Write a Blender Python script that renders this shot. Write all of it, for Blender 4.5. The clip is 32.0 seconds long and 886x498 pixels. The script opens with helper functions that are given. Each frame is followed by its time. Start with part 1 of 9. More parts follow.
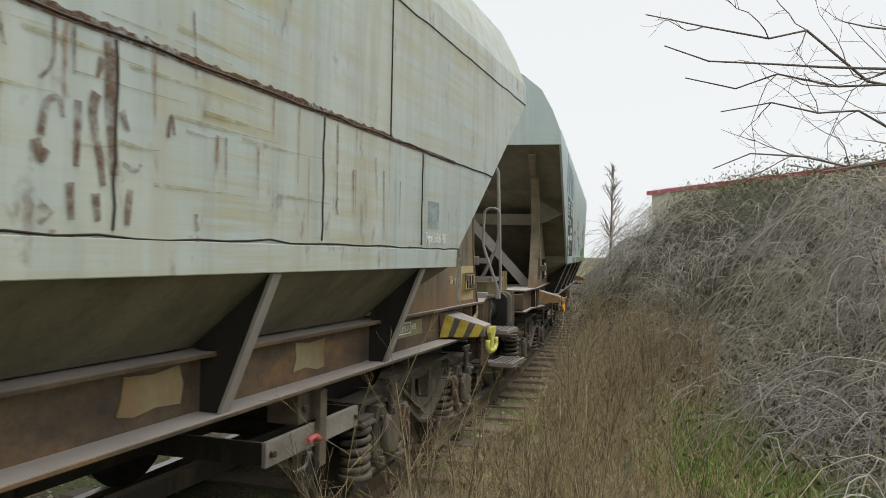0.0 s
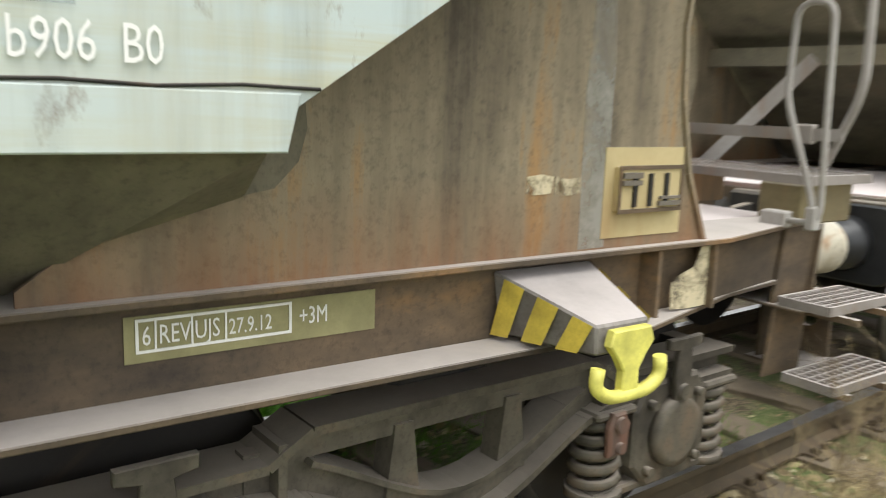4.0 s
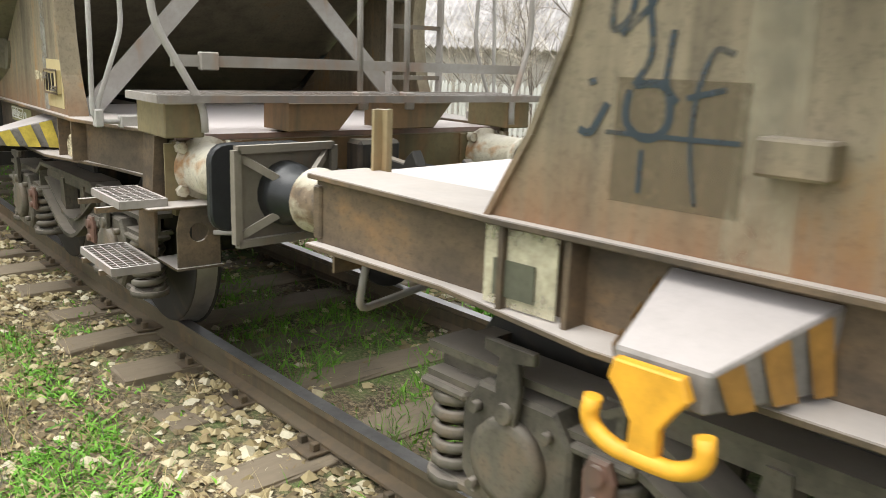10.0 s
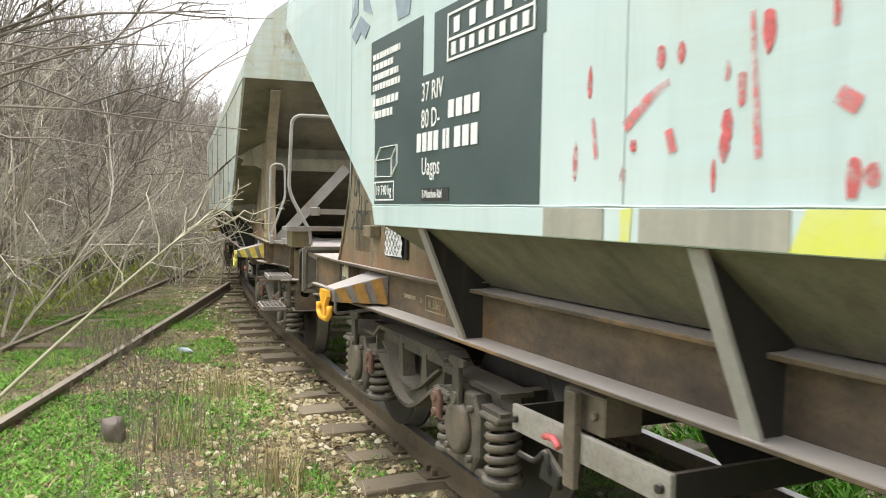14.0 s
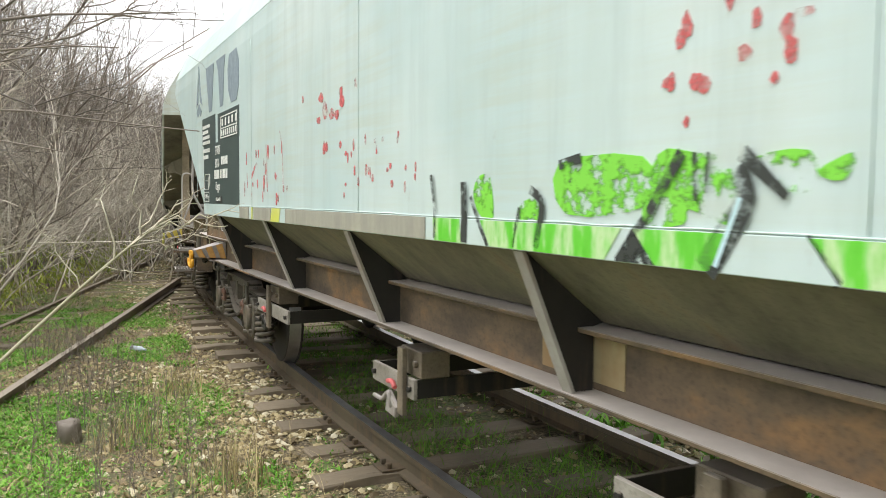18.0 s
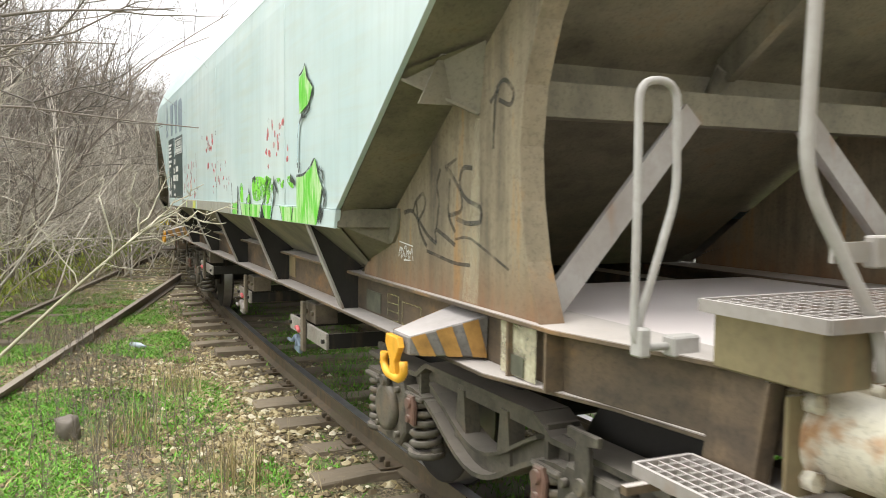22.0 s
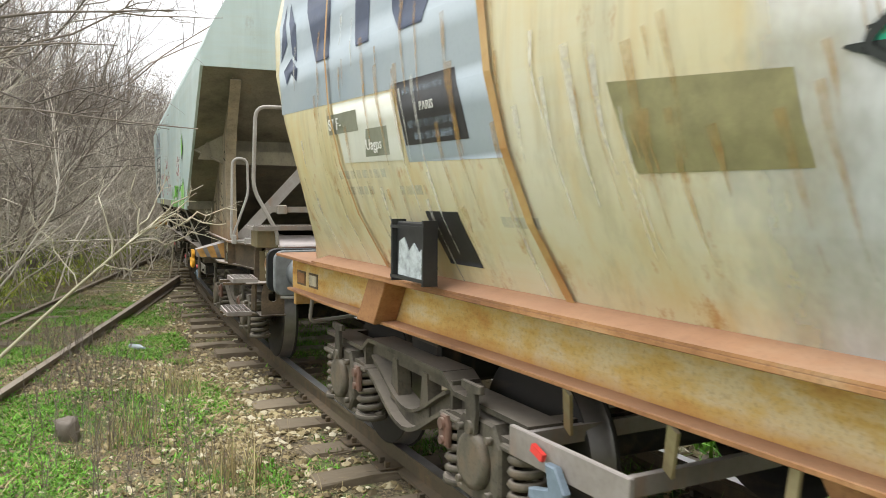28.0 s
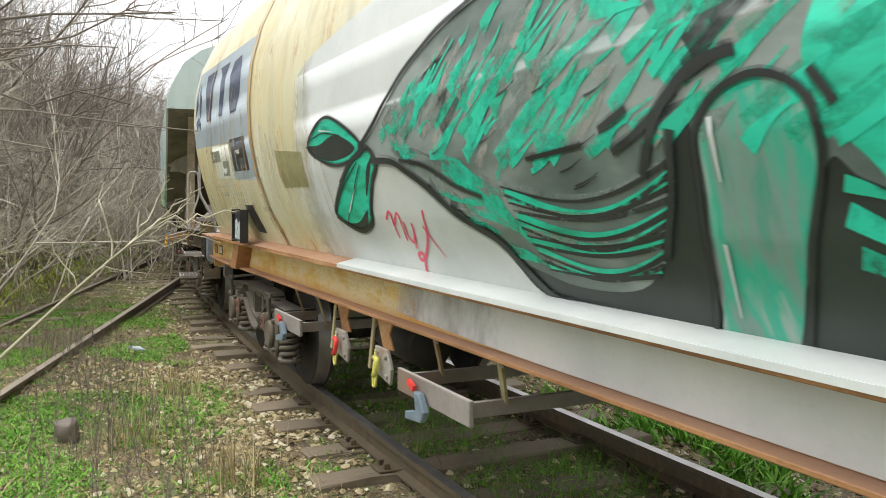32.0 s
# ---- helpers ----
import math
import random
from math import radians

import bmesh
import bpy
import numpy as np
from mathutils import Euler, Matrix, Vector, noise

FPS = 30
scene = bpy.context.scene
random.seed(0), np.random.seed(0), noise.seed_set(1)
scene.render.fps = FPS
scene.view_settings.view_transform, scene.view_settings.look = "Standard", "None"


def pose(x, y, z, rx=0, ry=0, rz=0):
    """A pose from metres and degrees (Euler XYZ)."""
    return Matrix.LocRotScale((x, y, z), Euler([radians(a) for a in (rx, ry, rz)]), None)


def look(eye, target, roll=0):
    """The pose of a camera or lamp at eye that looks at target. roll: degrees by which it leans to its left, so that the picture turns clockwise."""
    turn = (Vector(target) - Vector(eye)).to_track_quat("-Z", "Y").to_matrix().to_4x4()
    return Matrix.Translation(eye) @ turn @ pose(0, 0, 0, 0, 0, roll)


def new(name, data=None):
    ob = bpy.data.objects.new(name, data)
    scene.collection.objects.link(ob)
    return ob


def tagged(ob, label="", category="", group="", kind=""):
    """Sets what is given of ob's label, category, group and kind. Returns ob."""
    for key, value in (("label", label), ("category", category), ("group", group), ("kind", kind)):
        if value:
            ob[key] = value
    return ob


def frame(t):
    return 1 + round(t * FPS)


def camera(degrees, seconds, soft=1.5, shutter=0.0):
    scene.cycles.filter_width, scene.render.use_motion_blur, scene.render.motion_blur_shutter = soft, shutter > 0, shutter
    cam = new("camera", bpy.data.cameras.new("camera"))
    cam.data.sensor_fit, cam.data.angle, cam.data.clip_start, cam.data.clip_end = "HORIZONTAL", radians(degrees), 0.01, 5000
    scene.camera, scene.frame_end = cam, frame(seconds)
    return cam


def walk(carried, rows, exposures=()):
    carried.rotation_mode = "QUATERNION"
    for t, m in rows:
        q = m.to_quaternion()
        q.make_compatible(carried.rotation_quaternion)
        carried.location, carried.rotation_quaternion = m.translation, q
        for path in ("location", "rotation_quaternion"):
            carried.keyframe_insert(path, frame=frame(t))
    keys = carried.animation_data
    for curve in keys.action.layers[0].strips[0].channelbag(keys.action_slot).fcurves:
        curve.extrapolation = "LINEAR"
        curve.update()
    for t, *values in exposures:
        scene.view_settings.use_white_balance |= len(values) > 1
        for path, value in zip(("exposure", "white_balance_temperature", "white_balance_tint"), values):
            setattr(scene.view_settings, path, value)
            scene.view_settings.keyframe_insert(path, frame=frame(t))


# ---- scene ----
# ---- camera: seconds, place, heading, pitch, lean ----
PATH = [
    (0, 0.043, -2.865, 1.547, 18.51, 0.34, 1.15),
    (0.5, 0.06, -2.88, 1.55, 18.85, 0.2, 1.25),
    (1, 0.065, -2.915, 1.557, 19.99, -0.42, 1.26),
    (1.5, 0.06, -2.85, 1.56, 23.9, -2.45, 1.8),
    (2, 0.059, -2.813, 1.566, 26.75, -2.42, 2.4),
    (2.5, 0.06, -2.81, 1.572, 29.12, -2.46, 2.8),
    (3, 0.05, -2.825, 1.573, 32.2, -3.05, 2.95),
    (3.5, 0.05, -2.79, 1.53, 40.3, -5.15, 1.7),
    (5.5, 0.071, -2.712, 1.734, 99.19, -24.73, 1.64),
    (6, 0.136, -2.767, 1.660, 108.67, -21.07, 1.81),
    (6.5, 0.153, -2.710, 1.567, 116.82, -19.08, 1.15),
    (7, 0.131, -2.663, 1.525, 122.79, -18.24, 2.30),
    (7.5, 0.088, -2.665, 1.495, 126.63, -17.09, 2.90),
    (8, 0.031, -2.675, 1.447, 128.69, -16.15, 3.36),
    (8.5, -0.013, -2.707, 1.459, 129.86, -15.40, 3.73),
    (9, -0.013, -2.722, 1.476, 131.95, -14.30, 3.67),
    (9.5, -0.035, -2.709, 1.480, 134.20, -13.27, 3.73),
    (10, -0.047, -2.673, 1.537, 136.52, -13.20, 2.18),
    (10.5, -0.057, -2.665, 1.576, 138.60, -12.65, 1.08),
    (11, -0.025, -2.689, 1.564, 141.49, -10.70, 0.97),
    (11.5, -0.079, -2.681, 1.582, 143.79, -9.96, -0.09),
    (12, -0.107, -2.666, 1.582, 146.82, -8.74, -0.18),
    (12.5, -0.111, -2.699, 1.582, 149.14, -7.46, -0.27),
    (13, -0.121, -2.743, 1.579, 151.12, -6.09, -0.22),
    (13.5, -0.152, -2.780, 1.565, 153.13, -4.58, 0.18),
    (14, -0.155, -2.787, 1.527, 155.45, -2.78, 0.93),
    (14.5, -0.148, -2.811, 1.509, 154.89, -1.37, 1.40),
    (15, -0.134, -2.814, 1.528, 153.90, -0.72, 1.19),
    (15.5, -0.135, -2.821, 1.530, 153.77, -0.65, 1.38),
    (17.5, -0.003, -2.859, 1.614, 152.03, -3.53, 0.43),
    (18, -0.002, -2.860, 1.613, 152.03, -3.57, 0.42),
    (18.5, -0.002, -2.859, 1.613, 152.03, -3.62, 0.42),
    (19, -0.002, -2.855, 1.612, 152.03, -3.66, 0.43),
    (19.5, -0.002, -2.850, 1.615, 152.08, -3.66, 0.46),
    (20, -0.002, -2.846, 1.617, 152.12, -3.69, 0.51),
    (20.5, -0.002, -2.843, 1.619, 152.16, -3.72, 0.55),
    (21, -0.002, -2.842, 1.621, 152.17, -3.73, 0.59),
    (21.5, -0.003, -2.841, 1.621, 152.14, -3.75, 0.62),
    (22, -0.004, -2.842, 1.617, 152.11, -3.78, 0.58),
    (22.5, -0.005, -2.844, 1.613, 152.09, -3.79, 0.54),
    (23, -0.006, -2.846, 1.610, 152.08, -3.78, 0.50),
    (23.5, -0.006, -2.847, 1.608, 152.06, -3.77, 0.47),
    (24, -0.006, -2.847, 1.607, 152.05, -3.76, 0.46),
    (24.5, -0.007, -2.848, 1.605, 152.06, -3.76, 0.45),
    (25, -0.007, -2.849, 1.605, 152.05, -3.74, 0.45),
    (25.5, -0.006, -2.848, 1.605, 152.04, -3.70, 0.45),
    (27.5, -0.006, -2.848, 1.605, 152.03, -3.67, 0.45),
    (28, -0.006, -2.848, 1.608, 152.03, -3.64, 0.51),
    (28.5, -0.005, -2.847, 1.612, 152.03, -3.59, 0.57),
    (29, -0.005, -2.846, 1.611, 152.03, -3.57, 0.56),
    (29.5, -0.004, -2.845, 1.608, 152.03, -3.56, 0.54),
    (30, -0.002, -2.844, 1.606, 152.04, -3.55, 0.54),
    (30.5, -0.002, -2.845, 1.607, 152.07, -3.51, 0.56),
    (31, -0.001, -2.846, 1.607, 152.08, -3.49, 0.57),
    (31.5, -0.000, -2.845, 1.607, 152.07, -3.48, 0.59),
    (32, -0.000, -2.845, 1.607, 152.06, -3.46, 0.61),
]


def eye_pose(x, y, z, heading, pitch, lean):
    h, p = radians(heading), radians(pitch)
    return look((x, y, z), (x + math.cos(h) * math.cos(p), y + math.sin(h) * math.cos(p), z + math.sin(p)), lean)


cam = camera(57.44, 32.0, soft=0.75, shutter=0.4)
walk(cam, [(t, eye_pose(*r)) for t, *r in PATH], [(0.0, 0.15), (1.0, 0.35), (3.0, 0.95), (5.5, 1.1), (8.0, 1.5), (9.0, 1.45), (10.5, 1.1), (12.0, 1.25), (14.0, 1.2), (15.5, 1.05), (19.0, 1.05), (23.0, 1.3), (25.0, 1.15), (28.0, 0.95), (32.0, 0.9)])

# ---- the train's way along the curve, in metres run since the start ----
RUN = [
    (0, -0.075),
    (0.5, 0.407),
    (1, 0.888),
    (1.5, 1.39),
    (2, 1.905),
    (2.5, 2.41),
    (3, 2.911),
    (3.5, 3.415),
    (5.5, 5.494),
    (6, 6.080),
    (6.5, 6.662),
    (7, 7.240),
    (7.5, 7.827),
    (8, 8.439),
    (8.5, 9.019),
    (9, 9.568),
    (9.5, 10.093),
    (10, 10.603),
    (10.5, 11.111),
    (11, 11.630),
    (11.5, 12.130),
    (12, 12.611),
    (12.5, 13.101),
    (13, 13.603),
    (13.5, 14.125),
    (14, 14.664),
    (14.5, 15.205),
    (15, 15.743),
    (15.5, 16.270),
    (17.5, 18.203),
    (18, 18.678),
    (18.5, 19.149),
    (19, 19.615),
    (19.5, 20.106),
    (20, 20.617),
    (20.5, 21.130),
    (21, 21.641),
    (21.5, 22.134),
    (22, 22.625),
    (22.5, 23.130),
    (23, 23.633),
    (23.5, 24.135),
    (24, 24.628),
    (24.5, 25.108),
    (25, 25.583),
    (25.5, 26.053),
    (27.5, 27.852),
    (28, 28.280),
    (28.5, 28.716),
    (29, 29.155),
    (29.5, 29.614),
    (30, 30.086),
    (30.5, 30.549),
    (31, 31.011),
    (31.5, 31.483),
    (32, 31.954),
]
START_A, START_B, START_C = 0.673, 14.885, 29.125

# ---- overcast daylight ----
world = bpy.data.worlds.new("overcast_sky")
scene.world = world
world.use_nodes = True
wn = world.node_tree
sky = wn.nodes.new("ShaderNodeTexSky")
sky.sky_type, sky.sun_disc = "NISHITA", False
sky.sun_elevation, sky.sun_rotation = radians(72), radians(193)
sky.air_density, sky.dust_density, sky.ozone_density = 1.0, 1.5, 1.0
pale = wn.nodes.new("ShaderNodeHueSaturation")
pale.inputs["Saturation"].default_value = 0.22
wn.links.new(sky.outputs[0], pale.inputs["Color"])
cloud = wn.nodes.new("ShaderNodeMix")
cloud.data_type = "RGBA"
cloud.inputs[0].default_value = 0.85
cloud.inputs[7].default_value = (8.6, 8.8, 8.9, 1)
wn.links.new(pale.outputs[0], cloud.inputs[6])
wn.links.new(cloud.outputs[2], wn.nodes["Background"].inputs[0])
wn.nodes["Background"].inputs[1].default_value = 0.1
sun_data = bpy.data.lights.new("sun", "SUN")
sun_data.energy, sun_data.angle, sun_data.color = 1.5, radians(45), (1.0, 0.99, 0.95)
sun = new("sun", sun_data)
sun.matrix_basis = look((-3, -13, 40), (0, 0, 0))


# ---- materials ----
def nodes_of(name):
    m = bpy.data.materials.new(name)
    m.use_nodes = True
    nt = m.node_tree
    b = nt.nodes["Principled BSDF"]
    return m, nt, b


def link(nt, a, b):
    nt.links.new(a, b)


def noise_tex(nt, vec, scale, detail=4.0, rough=0.6, stretch=(1, 1, 1)):
    mp = nt.nodes.new("ShaderNodeMapping")
    mp.inputs["Scale"].default_value = stretch
    link(nt, vec, mp.inputs["Vector"])
    n = nt.nodes.new("ShaderNodeTexNoise")
    n.inputs["Scale"].default_value = scale
    n.inputs["Detail"].default_value = detail
    n.inputs["Roughness"].default_value = rough
    link(nt, mp.outputs[0], n.inputs["Vector"])
    return n.outputs["Fac"]


def ramp(nt, fac, stops):
    r = nt.nodes.new("ShaderNodeValToRGB")
    e = r.color_ramp.elements
    while len(e) < len(stops):
        e.new(0.5)
    for el, (pos, c) in zip(e, stops):
        el.position = pos
        el.color = (*c, 1) if len(c) == 3 else c
    link(nt, fac, r.inputs[0])
    return r.outputs[0]


def grey(a):
    return (a, a, a)


def mixc(nt, fac, a, b):
    m = nt.nodes.new("ShaderNodeMix")
    m.data_type = "RGBA"
    for sock, v in ((m.inputs[0], fac), (m.inputs[6], a), (m.inputs[7], b)):
        if isinstance(v, (int, float)):
            sock.default_value = v
        elif isinstance(v, tuple):
            sock.default_value = (*v, 1)
        else:
            link(nt, v, sock)
    return m.outputs[2]


def mathn(nt, op, a, b):
    m = nt.nodes.new("ShaderNodeMath")
    m.operation = op
    m.use_clamp = True
    for sock, v in zip(m.inputs, (a, b)):
        if isinstance(v, (int, float)):
            sock.default_value = v
        else:
            link(nt, v, sock)
    return m.outputs[0]


def upward(nt, lo=0.6, hi=0.95):
    g = nt.nodes.new("ShaderNodeNewGeometry")
    s = nt.nodes.new("ShaderNodeSeparateXYZ")
    link(nt, g.outputs["Normal"], s.inputs[0])
    return ramp(nt, s.outputs[2], [(lo, grey(0)), (hi, grey(1))])


def bump(nt, b, fac, strength, dist=0.004):
    n = nt.nodes.new("ShaderNodeBump")
    n.inputs["Strength"].default_value = strength
    n.inputs["Distance"].default_value = dist
    link(nt, fac, n.inputs["Height"])
    link(nt, n.outputs[0], b.inputs["Normal"])


def coords(nt, which="Object"):
    return nt.nodes.new("ShaderNodeTexCoord").outputs[which]


def metal_dirt(name, base, dark, rust, dust, rough=0.75, rust_at=0.55, dust_amount=0.85, streak=0.6, metallic=0.0, fine=38.0):
    """Old painted steel: base coat with darker grime, rust patches and runs, and pale dust on what faces up."""
    m, nt, b = nodes_of(name)
    v = coords(nt)
    big = noise_tex(nt, v, 1.3, 5, 0.6)
    fin = noise_tex(nt, v, fine, 4, 0.6)
    run = noise_tex(nt, v, 3.2, 4, 0.55, (3.5, 3.5, 0.35))
    c = mixc(nt, ramp(nt, big, [(0.38, grey(0)), (0.64, grey(1))]), base, dark)
    pat = ramp(nt, mathn(nt, "ADD", mathn(nt, "MULTIPLY", big, 0.55), mathn(nt, "MULTIPLY", run, 0.5)), [(rust_at - 0.05, grey(0)), (rust_at + 0.06, grey(1))])
    c = mixc(nt, mathn(nt, "MULTIPLY", pat, streak), c, rust)
    c = mixc(nt, mathn(nt, "MULTIPLY", ramp(nt, fin, [(0.45, grey(0)), (0.75, grey(1))]), 0.35), c, dark)
    up = mathn(nt, "MULTIPLY", upward(nt), mathn(nt, "ADD", mathn(nt, "MULTIPLY", big, 0.5), dust_amount - 0.25))
    c = mixc(nt, up, c, dust)
    link(nt, c, b.inputs["Base Color"])
    b.inputs["Roughness"].default_value = rough
    b.inputs["Metallic"].default_value = metallic
    bump(nt, b, fin, 0.25, 0.003)
    return m


def rusty(name, stops, along, foot=None, dust=(0.5, 0.46, 0.41), dust_amount=0.85, rough=0.72):
    """Bare and painted steel gone to rust: broad and fine runs through a colour scale, rust creeping up from the foot, dust on top."""
    m, nt, b = nodes_of(name)
    v = coords(nt)
    broad = noise_tex(nt, v, 1.7, 4, 0.6, along)
    runs = noise_tex(nt, v, 6.5, 5, 0.65, along)
    blot = noise_tex(nt, v, 3.1, 6, 0.7)
    fin = noise_tex(nt, v, 55, 4, 0.7)
    f = mathn(nt, "ADD", mathn(nt, "MULTIPLY", broad, 0.5), mathn(nt, "ADD", mathn(nt, "MULTIPLY", runs, 0.25), mathn(nt, "MULTIPLY", blot, 0.25)))
    c = ramp(nt, f, stops)
    c = mixc(nt, mathn(nt, "MULTIPLY", ramp(nt, fin, [(0.5, grey(0)), (0.72, grey(1))]), 0.4), c, tuple(0.45 * q for q in stops[0][1]))
    if foot:
        sp = nt.nodes.new("ShaderNodeSeparateXYZ")
        link(nt, v, sp.inputs[0])
        mr = nt.nodes.new("ShaderNodeMapRange")
        mr.inputs["From Min"].default_value, mr.inputs["From Max"].default_value = foot[1], foot[0]
        link(nt, sp.outputs[2], mr.inputs["Value"])
        creep = mathn(nt, "MULTIPLY", mr.outputs[0], ramp(nt, runs, [(0.3, grey(0.3)), (0.62, grey(1))]))
        c = mixc(nt, mathn(nt, "MULTIPLY", creep, 0.85), c, foot[2])
    up = mathn(nt, "MULTIPLY", upward(nt), mathn(nt, "ADD", mathn(nt, "MULTIPLY", blot, 0.6), dust_amount - 0.3))
    c = mixc(nt, up, c, dust)
    link(nt, c, b.inputs["Base Color"])
    b.inputs["Roughness"].default_value = rough
    bump(nt, b, fin, 0.25, 0.003)
    return m


def plain(name, col, rough=0.6, var=0.25, scale=14.0, metallic=0.0, bmp=0.15):
    m, nt, b = nodes_of(name)
    v = coords(nt)
    n1, n2 = noise_tex(nt, v, scale, 5, 0.6), noise_tex(nt, v, scale * 9, 3, 0.6)
    lo = tuple(c * (1 - var) for c in col)
    hi = tuple(min(1, c * (1 + var)) for c in col)
    c = mixc(nt, ramp(nt, n1, [(0.3, grey(0)), (0.7, grey(1))]), lo, hi)
    c = mixc(nt, mathn(nt, "MULTIPLY", ramp(nt, n2, [(0.5, grey(0)), (0.8, grey(1))]), 0.4), c, lo)
    link(nt, c, b.inputs["Base Color"])
    b.inputs["Roughness"].default_value = rough
    b.inputs["Metallic"].default_value = metallic
    if bmp:
        bump(nt, b, n2, bmp, 0.003)
    return m


def body_paint(name, base, tint, rust_low, streak_col, amount=0.5, rough=0.5, hor=0.2, stain=(0.45, 0.41, 0.22)):
    """The hopper's pale paint: faded patches, vertical runs, rust scabs."""
    m, nt, b = nodes_of(name)
    v = coords(nt)
    big = noise_tex(nt, v, 0.7, 4, 0.6)
    mid = noise_tex(nt, v, 4.5, 6, 0.65)
    run = noise_tex(nt, v, 2.6, 5, 0.6, (3.0, 3.0, 0.18))
    scab = noise_tex(nt, v, 6.0, 8, 0.72, (1, 1, 0.45))
    fin = noise_tex(nt, v, 60, 3, 0.6)
    c = mixc(nt, ramp(nt, big, [(0.35, grey(0)), (0.65, grey(1))]), base, tint)
    c = mixc(nt, mathn(nt, "MULTIPLY", ramp(nt, run, [(0.48, grey(0)), (0.72, grey(1))]), 0.55 * amount + 0.1), c, streak_col)
    c = mixc(nt, mathn(nt, "MULTIPLY", ramp(nt, mid, [(0.52, grey(0)), (0.75, grey(1))]), 0.25), c, tint)
    c = mixc(nt, mathn(nt, "MULTIPLY", ramp(nt, scab, [(0.66 - 0.1 * amount, grey(0)), (0.74 - 0.08 * amount, grey(1))]), amount), c, rust_low)
    c = mixc(nt, mathn(nt, "MULTIPLY", ramp(nt, fin, [(0.6, grey(0)), (0.8, grey(1))]), 0.12), c, streak_col)
    brush = noise_tex(nt, v, 2.2, 6, 0.7, (0.35, 1, 9))
    area = noise_tex(nt, v, 1.1, 4, 0.6, (1, 1, 0.7))
    st = mathn(nt, "MULTIPLY", ramp(nt, brush, [(0.42, grey(0)), (0.62, grey(1))]), ramp(nt, area, [(0.4, grey(0.15)), (0.62, grey(1))]))
    c = mixc(nt, mathn(nt, "MULTIPLY", st, hor), c, stain)
    grime = noise_tex(nt, v, 1.7, 6, 0.7, (4.0, 4.0, 0.3))
    c = mixc(nt, mathn(nt, "MULTIPLY", ramp(nt, grime, [(0.5, grey(0)), (0.72, grey(1))]), 0.45 * amount + 0.06), c, tuple(0.45 * q for q in base))
    link(nt, c, b.inputs["Base Color"])
    b.inputs["Roughness"].default_value = rough
    bump(nt, b, mid, 0.12, 0.006)
    return m


def spray(name, cols, scale=3.0, rough=0.45, stops=None, stretch=(1, 1, 1)):
    """Sprayed paint that drifts between colours."""
    m, nt, b = nodes_of(name)
    v = coords(nt)
    n = noise_tex(nt, v, scale, 4, 0.6, stretch)
    k = len(cols)
    c = ramp(nt, n, [(0.3 + 0.4 * i / max(k - 1, 1), q) for i, q in enumerate(cols)])
    n2 = noise_tex(nt, v, 50, 3, 0.6)
    c = mixc(nt, mathn(nt, "MULTIPLY", ramp(nt, n2, [(0.5, grey(0)), (0.8, grey(1))]), 0.15), c, tuple(0.6 * q for q in cols[0]))
    link(nt, c, b.inputs["Base Color"])
    b.inputs["Roughness"].default_value = rough
    return m


def leafy(name, c1, c2, rough=0.7, scale=1.5, trans=0.0):
    """Stems, leaves and stones in a heap: each island its own shade."""
    m, nt, b = nodes_of(name)
    g = nt.nodes.new("ShaderNodeNewGeometry")
    n = noise_tex(nt, coords(nt), scale, 4, 0.6)
    f = mathn(nt, "ADD", mathn(nt, "MULTIPLY", g.outputs["Random Per Island"], 0.7), mathn(nt, "MULTIPLY", n, 0.4))
    c = mixc(nt, f, c1, c2)
    link(nt, c, b.inputs["Base Color"])
    b.inputs["Roughness"].default_value = rough
    return m


def ground_mat():
    m, nt, b = nodes_of("earth_moss_gravel")
    v = coords(nt)
    big, mid, fin = noise_tex(nt, v, 0.7, 5, 0.65), noise_tex(nt, v, 5, 6, 0.7), noise_tex(nt, v, 38, 5, 0.75)
    c = mixc(nt, ramp(nt, mid, [(0.35, grey(0)), (0.65, grey(1))]), (0.04, 0.031, 0.018), (0.15, 0.118, 0.07))
    c = mixc(nt, ramp(nt, fin, [(0.46, grey(0)), (0.62, grey(1))]), c, (0.3, 0.235, 0.145))
    gr = ramp(nt, mathn(nt, "ADD", mathn(nt, "MULTIPLY", big, 0.7), mathn(nt, "MULTIPLY", mid, 0.35)), [(0.51, grey(0)), (0.58, grey(1))])
    gcol = mixc(nt, fin, (0.02, 0.06, 0.008), (0.14, 0.26, 0.04))
    c = mixc(nt, mathn(nt, "MULTIPLY", gr, 0.55), c, gcol)
    link(nt, c, b.inputs["Base Color"])
    b.inputs["Roughness"].default_value = 0.95
    bump(nt, b, fin, 0.6, 0.02)
    return m


def stone_mat():
    m, nt, b = nodes_of("ballast_stone")
    g = nt.nodes.new("ShaderNodeNewGeometry")
    c = ramp(nt, g.outputs["Random Per Island"], [(0.0, (0.11, 0.08, 0.036)), (0.35, (0.32, 0.25, 0.11)), (0.7, (0.53, 0.44, 0.24)), (1.0, (0.74, 0.68, 0.5))])
    n = noise_tex(nt, coords(nt), 40, 4, 0.6)
    c = mixc(nt, mathn(nt, "MULTIPLY", n, 0.5), c, (0.14, 0.11, 0.08))
    link(nt, c, b.inputs["Base Color"])
    b.inputs["Roughness"].default_value = 0.85
    return m


